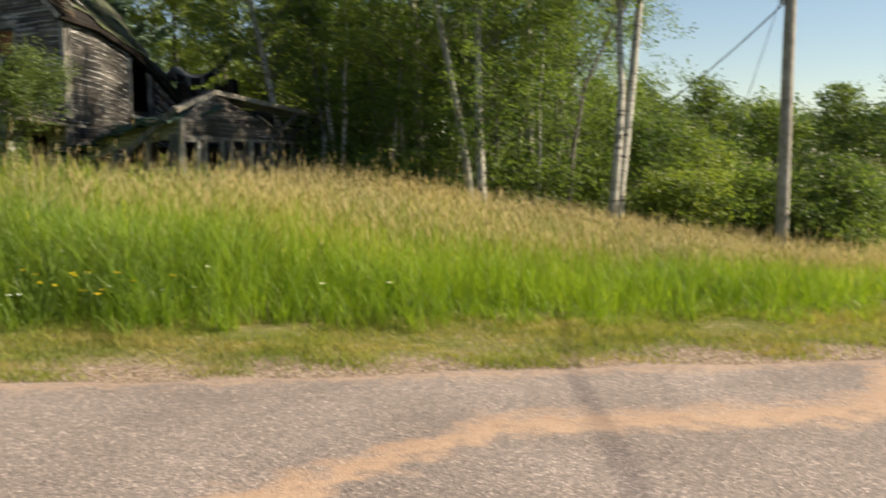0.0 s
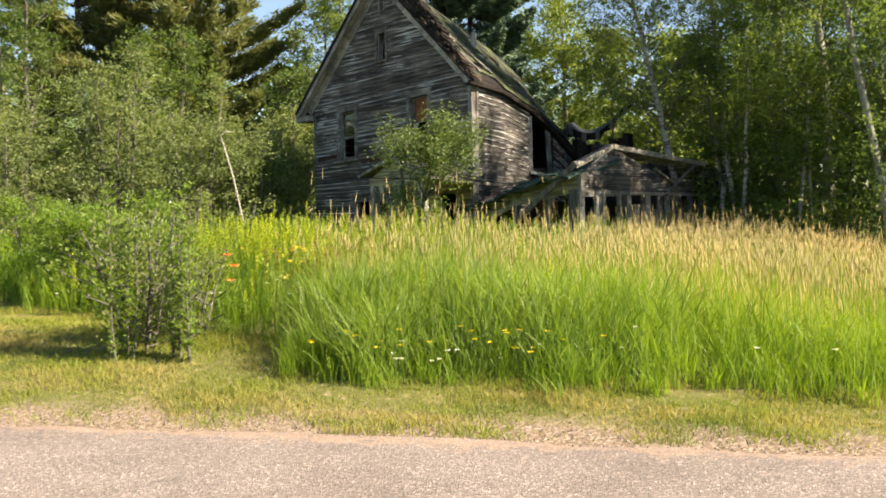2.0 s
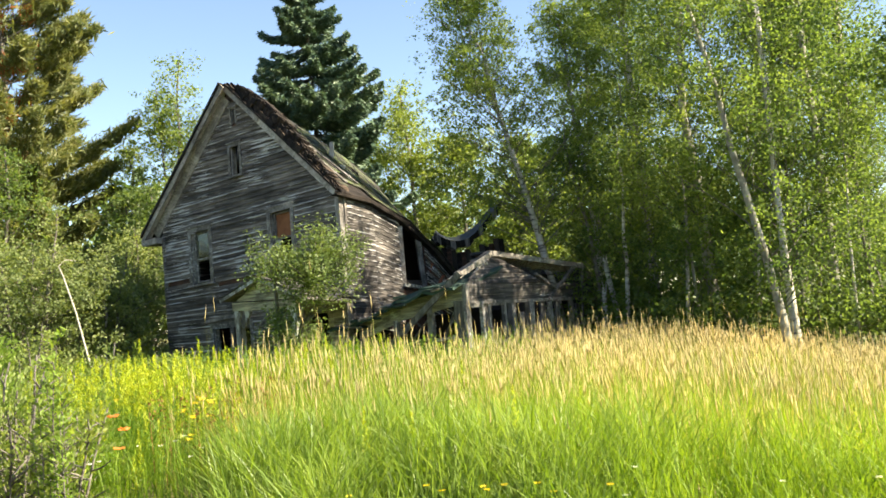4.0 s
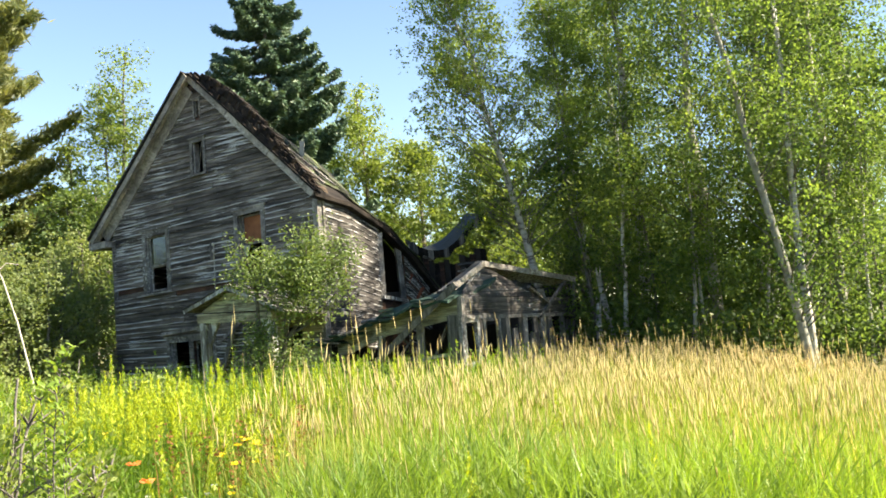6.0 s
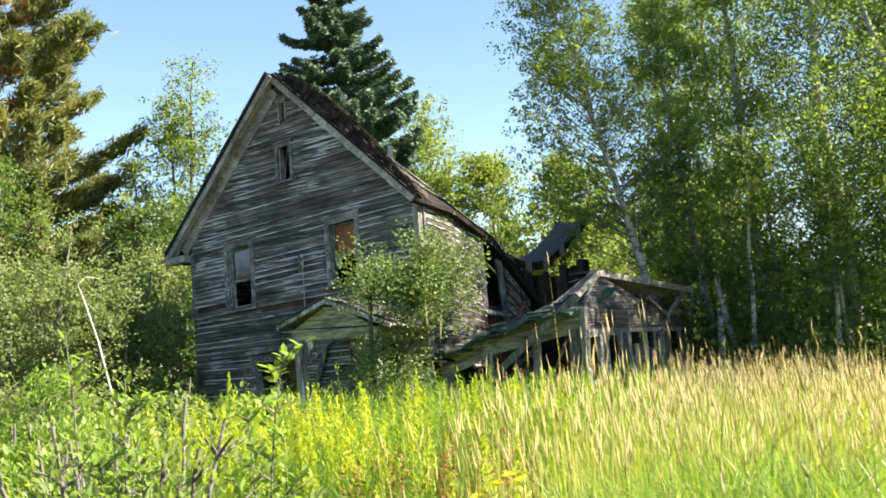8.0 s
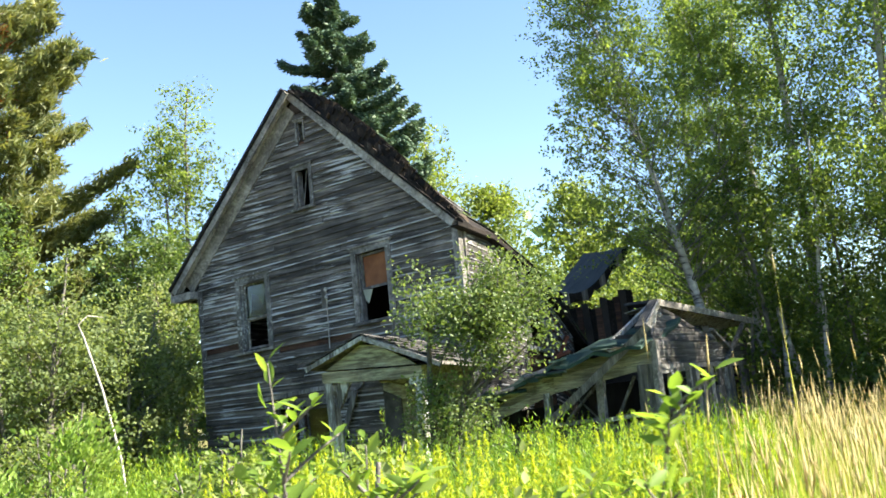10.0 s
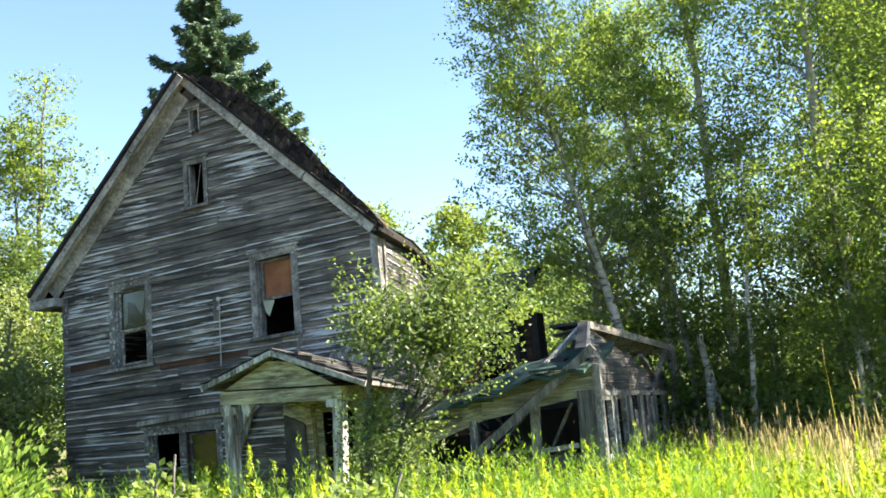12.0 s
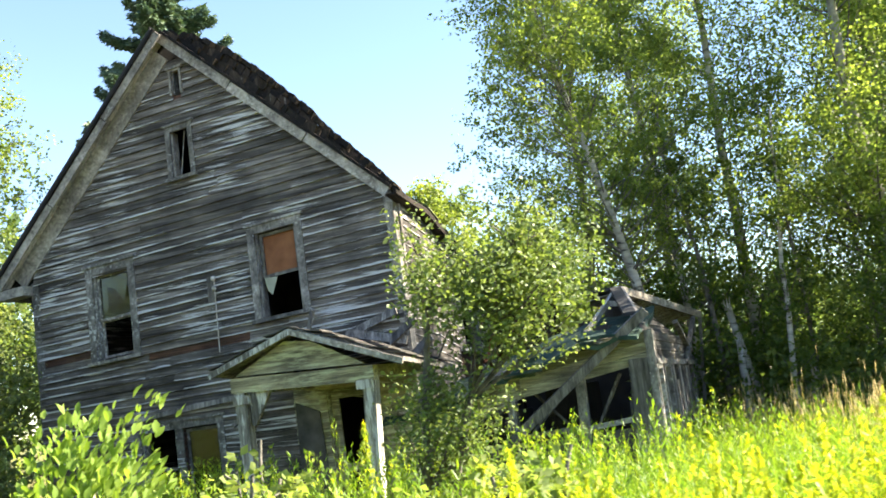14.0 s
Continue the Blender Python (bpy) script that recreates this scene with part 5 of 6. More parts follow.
def make_trees():
    # the birch with the fine crown beside the house
    broadleaf("birch_tree", (-3.8, 25.2), 9.8, 2.0, BIRCH_LEAF, BIRCH_BARK, 30000, 0.066, "slender leaning birch with fine light-green leaves", low=0.34, lean=(-2.3, -0.2), radius=0.1, clusters=170, sigma=0.27, seed=1, droop=0.6)
    broadleaf("birch_tree", (-2.9, 26.6), 9.3, 1.5, BIRCH_LEAF, BIRCH_BARK, 20000, 0.066, "slender leaning birch with fine light-green leaves", low=0.25, lean=(-0.9, 0.0), radius=0.08, clusters=110, sigma=0.27, seed=2, droop=0.6)
    # aspens and birches of the grove
    grove = [(-1.7, 26.9, 12.5, (-0.3, 0)), (-0.5, 24.0, 13.0, (-0.7, 0.2)), (0.9, 26.6, 13.5, (0.1, 0)), (1.3, 28.0, 13.0, (0.3, 0)),
             (2.1, 24.9, 12.5, (0.3, 0.2)), (3.1, 27.0, 13.0, (0.2, 0)), (3.7, 29.0, 13.5, (0.1, 0)), (-3.4, 32.5, 11.5, (0.2, 0)), (-1.8, 31.0, 13.0, (0, 0))]
    # right of x 0.5 the darker leaf colour stands for shade on those crowns
    for i, (x, y, h, ln) in enumerate(grove):
        broadleaf("aspen_tree", (x, y), h, 2.3, (BIRCH_LEAF if x < 0.5 else ASPEN_LEAF), ASPEN_BARK if i % 3 else BIRCH_BARK, 27000 if x < 0.5 else 28000, 0.072,
                  "tall aspen with a pale trunk in the grove", low=0.17, lean=ln, radius=0.13, clusters=58, sigma=0.6, seed=20 + i, group="trees of the grove")
    # white birch pair at the end of the meadow
    broadleaf("white_birch", (3.75, 22.0), 11.0, 1.2, ASPEN_LEAF, BIRCH_BARK, 9000, 0.09, "white birch with two stems at the meadow's end", low=0.5, lean=(0.9, 0.1), radius=0.12, stems=2, spread=0.28, clusters=60, sigma=0.27, seed=40)
    broadleaf("white_birch", (0.65, 21.3), 10.5, 1.7, ASPEN_LEAF, ASPEN_BARK, 13000, 0.072, "leaning pale birch at the front of the grove", low=0.16, lean=(-1.5, 0.1), radius=0.085, clusters=60, sigma=0.42, seed=41)
    broadleaf("white_birch", (0.85, 22.2), 11.5, 1.8, ASPEN_LEAF, BIRCH_BARK, 11000, 0.075, "white birch with twin pale stems in the grove", low=0.18, lean=(-0.2, 0.2), radius=0.08, stems=2, spread=0.22, clusters=60, sigma=0.45, seed=42)
    thin = ((1.3, 23.9, 6.2), (-0.9, 23.2, 5.0), (2.8, 24.6, 6.5), (-2.4, 24.2, 5.4), (-1.6, 24.9, 6.6), (0.3, 23.3, 5.8), (0.9, 24.6, 7.0), (2.2, 23.4, 5.6), (-0.3, 25.3, 6.8), (-1.2, 22.9, 3.8), (3.3, 25.4, 6.4), (1.8, 25.6, 7.2), (-2.9, 25.4, 6.0), (0.1, 24.3, 4.6))
    for s, (x, y, h) in enumerate(thin):
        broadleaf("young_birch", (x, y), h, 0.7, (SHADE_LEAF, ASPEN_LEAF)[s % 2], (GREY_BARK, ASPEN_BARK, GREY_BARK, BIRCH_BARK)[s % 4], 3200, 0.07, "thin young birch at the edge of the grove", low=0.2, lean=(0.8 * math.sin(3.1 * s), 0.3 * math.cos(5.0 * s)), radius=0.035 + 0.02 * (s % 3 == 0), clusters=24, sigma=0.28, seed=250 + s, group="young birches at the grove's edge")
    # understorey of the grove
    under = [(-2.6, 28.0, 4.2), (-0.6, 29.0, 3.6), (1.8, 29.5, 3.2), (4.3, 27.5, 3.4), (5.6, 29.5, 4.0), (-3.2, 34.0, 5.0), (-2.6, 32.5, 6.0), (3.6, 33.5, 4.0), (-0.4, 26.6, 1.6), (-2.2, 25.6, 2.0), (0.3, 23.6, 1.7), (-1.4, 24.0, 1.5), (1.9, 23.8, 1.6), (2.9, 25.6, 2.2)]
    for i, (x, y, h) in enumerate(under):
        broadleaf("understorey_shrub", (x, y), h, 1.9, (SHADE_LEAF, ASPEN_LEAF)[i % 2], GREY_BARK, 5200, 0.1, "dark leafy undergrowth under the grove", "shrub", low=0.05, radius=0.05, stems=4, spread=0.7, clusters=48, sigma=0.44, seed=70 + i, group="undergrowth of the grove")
    # shrubs round the pole and down the road
    for i, (x, y, h, c) in enumerate(((5.0, 24.4, 3.1, 1.2), (6.3, 25.8, 2.9, 1.4), (7.0, 22.8, 1.9, 1.1), (8.4, 24.8, 1.8, 1.2), (5.3, 22.4, 1.6, 0.9), (11.0, 27.0, 1.8, 1.2), (8.2, 22.0, 1.2, 0.8), (12.2, 30, 2.1, 1.4), (7.5, 29, 2.7, 1.6), (8.7, 22.4, 2.4, 0.9))):
        broadleaf("leafy_shrub", (x, y), h, c, (SHADE_LEAF, MAPLE_LEAF, ASPEN_LEAF)[i % 3], GREY_BARK, 8500, 0.085, "dense green shrub beside the utility pole", "shrub", low=0.04, radius=0.04, stems=4, spread=0.5, clusters=80, sigma=0.3, seed=90 + i, group="shrubs at the meadow's end")
    # trees across the far lawn
    for i, (x, y, h) in enumerate(((9.0, 48.0, 6.2), (12.0, 46.5, 6.6), (15.0, 46.0, 5.8), (17.6, 44.5, 6.3), (20.4, 43.5, 6.8), (10.4, 53.0, 7.2), (7.0, 45.0, 5.6))):
        broadleaf("lawn_tree", (x, y), h, 2.3, (ASPEN_LEAF, SHADE_LEAF)[i % 2], GREY_BARK, 7500, 0.15, "round green tree beyond the far lawn", low=0.08, radius=0.12, clusters=80, sigma=0.5, seed=270 + i, group="trees beyond the lawn")
    # shrubs and trees to the other side of the house
    for i, (x, y, h, c) in enumerate(((-18.6, 18.6, 4.6, 1.7), (-17.2, 20.8, 5.4, 1.9), (-15.8, 22.2, 4.6, 1.6), (-14.9, 23.6, 3.6, 1.3), (-20.8, 17.4, 4.9, 1.9), (-23.0, 16.0, 5.2, 2.0), (-15.6, 25.8, 4.4, 1.6))):
        broadleaf("willow_shrub", (x, y), h, c, WILLOW_LEAF, GREY_BARK, 17000, 0.074, "grey-green willow shrub beside the field", "shrub", low=0.05, radius=0.06, stems=5, spread=0.8, clusters=150, sigma=0.3, seed=110 + i, group="willow shrubs")
    for i, (x, y, h, c, lf) in enumerate(((-17.4, 33.0, 10.9, 2.0, BIRCH_LEAF), (-24.5, 25.0, 10.5, 2.4, ASPEN_LEAF), (-27.5, 22.5, 11.5, 2.6, ASPEN_LEAF), (-20.5, 27.5, 7.5, 2.0, ASPEN_LEAF), (-19.6, 34.5, 8.5, 2.0, MAPLE_LEAF), (-30.5, 19.5, 11.0, 2.6, MAPLE_LEAF), (-16.5, 29.0, 6.0, 1.7, SHADE_LEAF))):
        broadleaf("broadleaf_tree", (x, y), h, c, lf, GREY_BARK, 14000, 0.095, "airy green tree behind the willow shrubs", low=0.18, radius=0.11, stems=2, spread=0.5, clusters=120, sigma=0.34, seed=130 + i, group="trees beyond the field")
    # behind the house
    for i, (x, y, h, c) in enumerate(((-11.3, 43.5, 11.4, 2.4), (-13.6, 44.0, 9.8, 2.4), (-8.8, 42.0, 8.6, 2.5), (-15.8, 42.0, 8.0, 2.4), (-6.0, 40.0, 8.0, 2.5))):
        broadleaf("maple_tree", (x, y), h, c, MAPLE_LEAF, GREY_BARK, 16000, 0.13, "bright yellow-green tree behind the house", low=0.15, radius=0.14, clusters=120, sigma=0.45, seed=150 + i, group="trees behind the house")
    conifer("spruce_tree", (-12.9, 35.2), 13.9, 4.0, SPRUCE_NEEDLE, GREY_BARK, "tall dark spruce standing behind the house", 7, dense=1.7)
    conifer("young_spruce", (-6.0, 40.5), 6.0, 2.2, SPRUCE_NEEDLE, GREY_BARK, "dark spruce among the trees behind the house", 8, dense=0.4)
    conifer("pine_tree", (-23.0, 32.3), 17.0, 5.6, PINE_NEEDLE, GREY_BARK, "large pine with olive and rusty needles", 9, True, 0.25, 0.12, 2.4)
    conifer("pine_tree", (-27.0, 31.0), 15.5, 4.3, PINE_NEEDLE, GREY_BARK, "large pine with olive and rusty needles", 10, True, 0.0, 0.1, 1.8)
    conifer("yard_spruce", (15.4, 37.0), 2.1, 0.8, SPRUCE_NEEDLE, GREY_BARK, "small dark spruce on a far lawn", 11, dense=0.3)
    # the crab apple before the house
    rng = np.random.default_rng(60)
    tree = empty("crab_apple_tree", (-8.1, 18.75, 0.25))
    tagged(tree, "small crooked crab apple tree before the porch", "tree")
    paths, cents = [], []
    stem = np.array([[0, 0, 0], [0.0, -0.15, 0.8], [0.2, -0.35, 1.5], [0.5, -0.6, 2.2], [0.7, -0.8, 2.8]])
    stem2 = np.array([[0, 0, 0], [-0.25, -0.1, 0.7], [-0.2, -0.4, 1.5], [-0.1, -0.7, 2.3], [0.1, -0.8, 2.9]])
    for s in (stem, stem2):
        paths.append((s, np.array([0.06, 0.05, 0.04, 0.025, 0.012])))
    for c in range(110):
        ctr = np.array([0.55, -0.75, 2.62]) + np.clip(rng.normal(size=3), -2, 2) * np.array([0.4, 0.36, 0.28])
        if rng.random() < 0.2:
            ctr = np.array([0.0, -0.5, 1.35]) + rng.normal(size=3) * np.array([0.26, 0.26, 0.35])
        s = stem if ctr[0] > 0.2 else stem2
        root = s[min(4, max(1, int(np.argmin(np.abs(s[:, 2] - (ctr[2] - 0.4))))))]
        line = curve_between(rng, root, ctr, 0.2, 5)
        paths.append((line, np.linspace(0.016, 0.004, 5)))
        cents += [ctr, line[3]]
    v, f = tubes(paths, 6)
    raw("trunk", v, f, GREY_BARK, tree, True)
    cents = np.array(cents)
    pos = cents[rng.integers(len(cents), size=15000)] + np.clip(rng.normal(size=(15000, 3)), -1.6, 1.6) * 0.13
    v, f = leaves(rng, pos, 0.05, 0.034, 0.2)
    raw("crown", v, f, APPLE_LEAF, tree)
    # broken birch stubs behind the side wing
    for i, (x, y, h, lx) in enumerate(((-3.0, 24.7, 1.7, 0.15), (-2.5, 25.1, 2.4, -0.3), (-2.2, 24.4, 1.2, 0.35))):
        rng = np.random.default_rng(300 + i)
        stub = empty("birch_stub", (x, y, float(ground_z(x, y)) - 0.05))
        tagged(stub, "broken pale birch stub behind the side wing", "tree stump", "birch stubs")
        t = np.linspace(0, 1, 6)
        pts = np.stack([lx * t + 0.03 * np.sin(5 * t), 0.1 * t * t, h * t], 1)
        v, f = tubes([(pts, 0.085 - 0.03 * t)], 9)
        raw("stem", v, f, BIRCH_BARK, stub, True)
        shards = [(np.stack([pts[-1] + np.array([0.04 * math.cos(a), 0.04 * math.sin(a), -0.05]), pts[-1] + np.array([0.06 * math.cos(a), 0.06 * math.sin(a), rng.uniform(0.08, 0.25)])]), np.array([0.022, 0.004])) for a in (0.3, 2.2, 4.4)]
        v, f = tubes(shards, 5)
        raw("splinters", v, f, DEAD_WOOD, stub)
    # bleached dead stick among the willows
    stick = empty("dead_sapling", (-13.4, 20.7, 0.1))
    tagged(stick, "bleached dead sapling bowed over among the shrubs", "dead tree")
    v, f = tubes([(np.array([[0.1, 0, 0], [0.0, 0, 1.2], [-0.25, 0, 2.3], [-0.5, 0, 3.1], [-0.58, 0.0, 3.3], [-0.42, 0, 3.42], [-0.22, 0.1, 3.38]]), np.array([0.024, 0.021, 0.018, 0.015, 0.012, 0.009, 0.005]))], 6)
    raw("stem", v, f, DEAD_WOOD, stick, True)
    # bare dead tree beside the white birch
    bare = empty("bare_tree", (2.9, 23.4, 0.1))
    tagged(bare, "bare grey dead tree with crooked twigs", "dead tree")
    rng = np.random.default_rng(62)
    trunk = np.array([[0, 0, 0], [0.1, 0, 1.5], [0.35, 0, 3.0], [0.9, 0, 4.2], [1.1, 0, 5.0]])
    paths = [(trunk, np.array([0.06, 0.05, 0.04, 0.025, 0.01]))]
    for k in range(26):
        i = rng.uniform(0.8, 4)
        root = trunk[int(i)] if i >= 4 else trunk[int(i)] + (trunk[int(i) + 1] - trunk[int(i)]) * (i % 1)
        a = rng.uniform(0, 2 * np.pi)
        tip = root + np.array([np.cos(a) * 0.9, np.sin(a) * 0.5, rng.uniform(0.1, 0.7)]) * rng.uniform(0.4, 1.1)
        paths.append((curve_between(rng, root, tip, 0.25, 5), np.linspace(0.015, 0.004, 5)))
    v, f = tubes(paths, 5)
    raw("stem", v, f, GREY_BARK, bare, True)


def make_far():
    """Far woods round the place, as one mass of clumped leaves."""
    rng = np.random.default_rng(80)
    P, S = [], []
    for ang in np.arange(-180, 180, 1.6):
        d = rng.uniform(60, 75) if 86 < ang < 150 or ang > 165 or ang < -165 else rng.uniform(95, 130)
        if -165 < ang < 0:
            d = rng.uniform(60, 110)
        a = math.radians(ang)
        h = rng.uniform(7, 10) * (1.15 if d < 80 else 0.78)
        w = rng.uniform(2.5, 4.0)
        fine = 52 < ang < 92
        n = 3600 if fine else 300
        cl = rng.normal(size=(26, 3)) * np.array([w * 0.55, w * 0.55, h * 0.24]) + np.array([0, 0, h * 0.5])
        if fine:
            cl = rng.normal(size=(60, 3)) * np.array([w * 0.5, w * 0.5, h * 0.2]) + np.array([0, 0, h * 0.55])
        p = cl[rng.integers(len(cl), size=n)] + np.clip(rng.normal(size=(n, 3)), -1.6, 1.6) * (0.5 if fine else 0.75)
        p[:, 2] = np.clip(p[:, 2], 0.2, None)
        S.append(np.full(n, 0.34 if fine else 1.0))
        P.append(p + np.array([math.cos(a) * d, math.sin(a) * d, -1.0 if 0 < ang < 60 else 0.0]))
    P, S = np.concatenate(P), np.concatenate(S)
    v, f = leaves(rng, P, S, S * 0.8, 0.0)
    ob = raw("far_woods", v, f, FAR_LEAF)
    tagged(ob, "distant mixed woods along the fields", "woods", kind="stuff")


# ---- grasses and weeds ----
def scatter(rng, n, x0, x1, y0, y1, keep):
    x, y = rng.uniform(x0, x1, n), rng.uniform(y0, y1, n)
    k = keep(x, y, rng.random(n))
    return x[k], y[k]


def front_of_tall(x):
    """Where the tall growth begins beyond the mown verge."""
    edge = np.interp(x, [-30, -14, -9.5, -8.0, -7.2, -6.4, -5.7, -5.15, -4.2, -3, 0, 4, 10, 30], [15.5, 12.6, 10.5, 10.2, 9.7, 9.0, 8.7, 8.1, 7.95, 8.25, 8.7, 9.25, 10.6, 14.0])
    return edge + 0.12 * np.sin(x * 3.1) + 0.08 * np.sin(x * 7.7)


def under_house(x, y):
    dx, dy = x - HX, y - HY
    u, v = dx * HC + dy * HS, -dx * HS + dy * HC
    return ((u > -5.8) & (u < 3.2) & (v > -0.1) & (v < 9)) | ((u > -1.7) & (u < 0.3) & (v > -1.8) & (v < 0.2))


def tan_zone(x, y):
    """How far the ripe tan grass rules, 0 to 1."""
    left = np.interp(y, [8, 9.5, 10.2, 11.5, 12.6, 15, 18, 22], [-4.6, -5.6, -6.1, -6.0, -5.3, -4.8, -4.2, -4.2])
    s = y - 0.12 * x
    begin, full = np.interp(x, [-6, -4.5, -2], [9.2, 9.0, 8.9]), np.interp(x, [-6, -4.5, -2], [10.8, 12.0, 13.2])
    t = np.clip((s - begin) / (full - begin), 0, 1)
    return smooth(-0.5, 0.5, x - left) * t * t * (3 - 2 * t)


def make_grass():
    rng = np.random.default_rng(100)
    # green blades of the meadow
    x, y = scatter(rng, 26000, -6.6, 17, 8.0, 21.5, lambda x, y, r: (y > front_of_tall(x)) & (x > np.interp(y, [8, 10, 11, 12.5], [-5.2, -5.4, -5.9, -6.6])) & ~under_house(x, y) & (r < (1.0 - 0.6 * tan_zone(x, y)) * np.interp(y, [8, 12, 20], [1.0, 0.75, 0.4]) * np.interp(x, [-6.6, -5.2, 6, 17], [0.35, 1, 0.9, 0.35])))
    tuft = np.repeat(np.arange(len(x)), 10)
    tall = rng.uniform(0.72, 1.12, len(x))[tuft]
    x, y = x[tuft] + rng.normal(0, 0.045, len(tuft)), y[tuft] + rng.normal(0, 0.045, len(tuft))
    at = np.stack([x, y, ground_z(x, y) - 0.02], 1)
    edge = smooth(0.0, 0.9, y - front_of_tall(x))
    h = tall * rng.uniform(0.45, 1.05, len(x)) * (0.4 + 0.6 * edge) * (1 + 0.16 * np.sin(x * 1.7 + 0.6 * y) * np.sin(y * 1.3 - 0.8 * x) + 0.1 * np.sin(x * 4.3) * np.sin(y * 3.9 + 1)) * np.interp(x, [-6, -4.5, -1, 1.5, 5, 12], [1.0, 1.1, 0.95, 0.66, 0.45, 0.35])
    v, f, tip = blades(rng, at, h, rng.uniform(0.004, 0.011, len(x)), rng.uniform(0.1, 0.85, len(x)), 3)
    tagged(raw("meadow_grass", v, f, GRASS_GREEN), "tall lush green grass of the unmown meadow", "grass", kind="stuff")
    # broad reed grass heaped up at the corner by the drive
    x, y = scatter(rng, 9000, -5.4, -1.6, 8.0, 10.9, lambda x, y, r: (y > front_of_tall(x) + 0.25) & (r < np.interp(x, [-5.4, -5.0, -3.2, -1.6], [0.5, 1.0, 0.8, 0.0]) * np.interp(y, [8, 9.8, 10.9], [1, 1, 0.2])))
    k = np.repeat(np.arange(len(x)), 2)
    x, y = x[k] + rng.normal(0, 0.03, len(k)), y[k] + rng.normal(0, 0.03, len(k))
    at = np.stack([x, y, ground_z(x, y) - 0.02], 1)
    h = rng.uniform(0.35, 0.95, len(x)) * (0.55 + 0.45 * smooth(0.1, 0.9, y - front_of_tall(x))) * (1 + 0.14 * np.sin(2.9 * x + 1.0) * np.sin(3.3 * y))
    v, f, tip = blades(rng, at, h, rng.uniform(0.007, 0.017, len(x)), rng.uniform(0.1, 0.8, len(x)), 4)
    tagged(raw("reed_grass", v, f, REED_GREEN), "broad-bladed reed grass heaped at the drive's corner", "grass", kind="stuff")
    # ripe stems with seed heads
    x, y = scatter(rng, 36000, -7.5, 14, 9.2, 22.5, lambda x, y, r: (y > front_of_tall(x) + 0.8) & ~under_house(x, y) & (r < tan_zone(x, y) * np.interp(x, [-7, 4, 14], [1, 0.9, 0.3])))
    at = np.stack([x, y, ground_z(x, y) - 0.02], 1)
    h = rng.normal(0.84, 0.16, len(x)) * (1 + 0.32 * (rng.random(len(x)) < 0.04)) * np.interp(x, [-7, -5.3, -4, -1, 1.5, 5, 12], [1.15, 1.15, 0.95, 0.92, 0.66, 0.48, 0.36])
    v, f, tip = blades(rng, at, h, rng.uniform(0.005, 0.009, len(x)), rng.uniform(0.0, 0.2, len(x)), 3)
    tagged(raw("ripe_grass", v, f, GRASS_TAN), "ripe tan grass stems standing over the meadow", "grass", kind="stuff")
    n = len(tip)
    L = rng.uniform(0.12, 0.24, n)[:, None]
    d = np.stack([rng.normal(-0.03, 0.12, n), rng.normal(0, 0.12, n), np.ones(n)], 1)
    r = rng.uniform(0.0032, 0.0066, n)[:, None]
    base, top = tip - d * L * 0.35, tip + d * L * 0.65
    mid = tip
    a = rng.uniform(0, 2 * np.pi, n)
    ring = [mid + np.stack([np.cos(a + k * 2.094), np.sin(a + k * 2.094), np.zeros(n)], 1) * r for k in range(3)]
    v = np.stack([base, *ring, top], 1).reshape(-1, 3)
    q = np.arange(n)[:, None] * 5
    f = np.concatenate([q + np.array([t]) for t in ((0, 2, 1), (0, 3, 2), (0, 1, 3), (4, 1, 2), (4, 2, 3), (4, 3, 1))])
    tagged(raw("seed_heads", v, f, SEED_TAN), "narrow tan seed heads of the ripe grass", "grass", kind="stuff")
    # ripe leaf blades below the seed heads
    x, y = scatter(rng, 31000, -7.0, 14, 9.2, 21.5, lambda x, y, r: (y > front_of_tall(x) + 0.6) & ~under_house(x, y) & (r < tan_zone(x, y)))
    at = np.stack([x, y, ground_z(x, y) - 0.02], 1)
    v, f, tip = blades(rng, at, rng.uniform(0.4, 0.85, len(x)) * np.interp(x, [-7, -1, 1.5, 5, 12], [1.0, 0.92, 0.62, 0.43, 0.33]), rng.uniform(0.007, 0.013, len(x)), rng.uniform(0.1, 0.5, len(x)), 3, (-0.3, -0.1, 0))
    tagged(raw("drying_grass", v, f, GRASS_TAN), "drying yellow grass blades in the meadow", "grass", kind="stuff")
    # mown verge and drive
    def verge(x, y, r):
        d = y - (EDGE0 + SLOPE * x)
        return (d > 0.02) & (y < front_of_tall(x) + 0.4) & (r < np.clip(0.1 + 0.9 * smooth(-0.05, 0.55, d + 0.35 * np.sin(x * 2.3) * np.sin(x * 0.9 + 1) + 0.3 * np.sin(x * 5.1 + y * 4)), 0, 1) * np.interp(x, [-24, -10, 10, 24], [0.3, 1, 1, 0.3]))
    x, y = scatter(rng, 110000, -24, 22, 3.5, 15.5, verge)
    x2, y2 = scatter(rng, 300000, -14.0, 7.0, 5.2, 11.5, lambda x, y, r: verge(x, y, r / np.interp(x, [-14, -10, 3, 7], [0.01, 1, 1, 0.01])))
    x, y = np.concatenate([x, x2]), np.concatenate([y, y2])
    at = np.stack([x, y, ground_z(x, y) - 0.015], 1)
    v, f, tip = blades(rng, at, rng.uniform(0.03, 0.1, len(x)) * (1 + 0.5 * np.sin(x * 2.1 + 1.3 * y) * np.sin(y * 3.3 - x)), rng.uniform(0.005, 0.011, len(x)), rng.uniform(0.2, 1.1, len(x)), 2)
    tagged(raw("mown_grass", v, f, GRASS_SHORT), "short yellowed mown grass of the verge", "grass", kind="stuff")


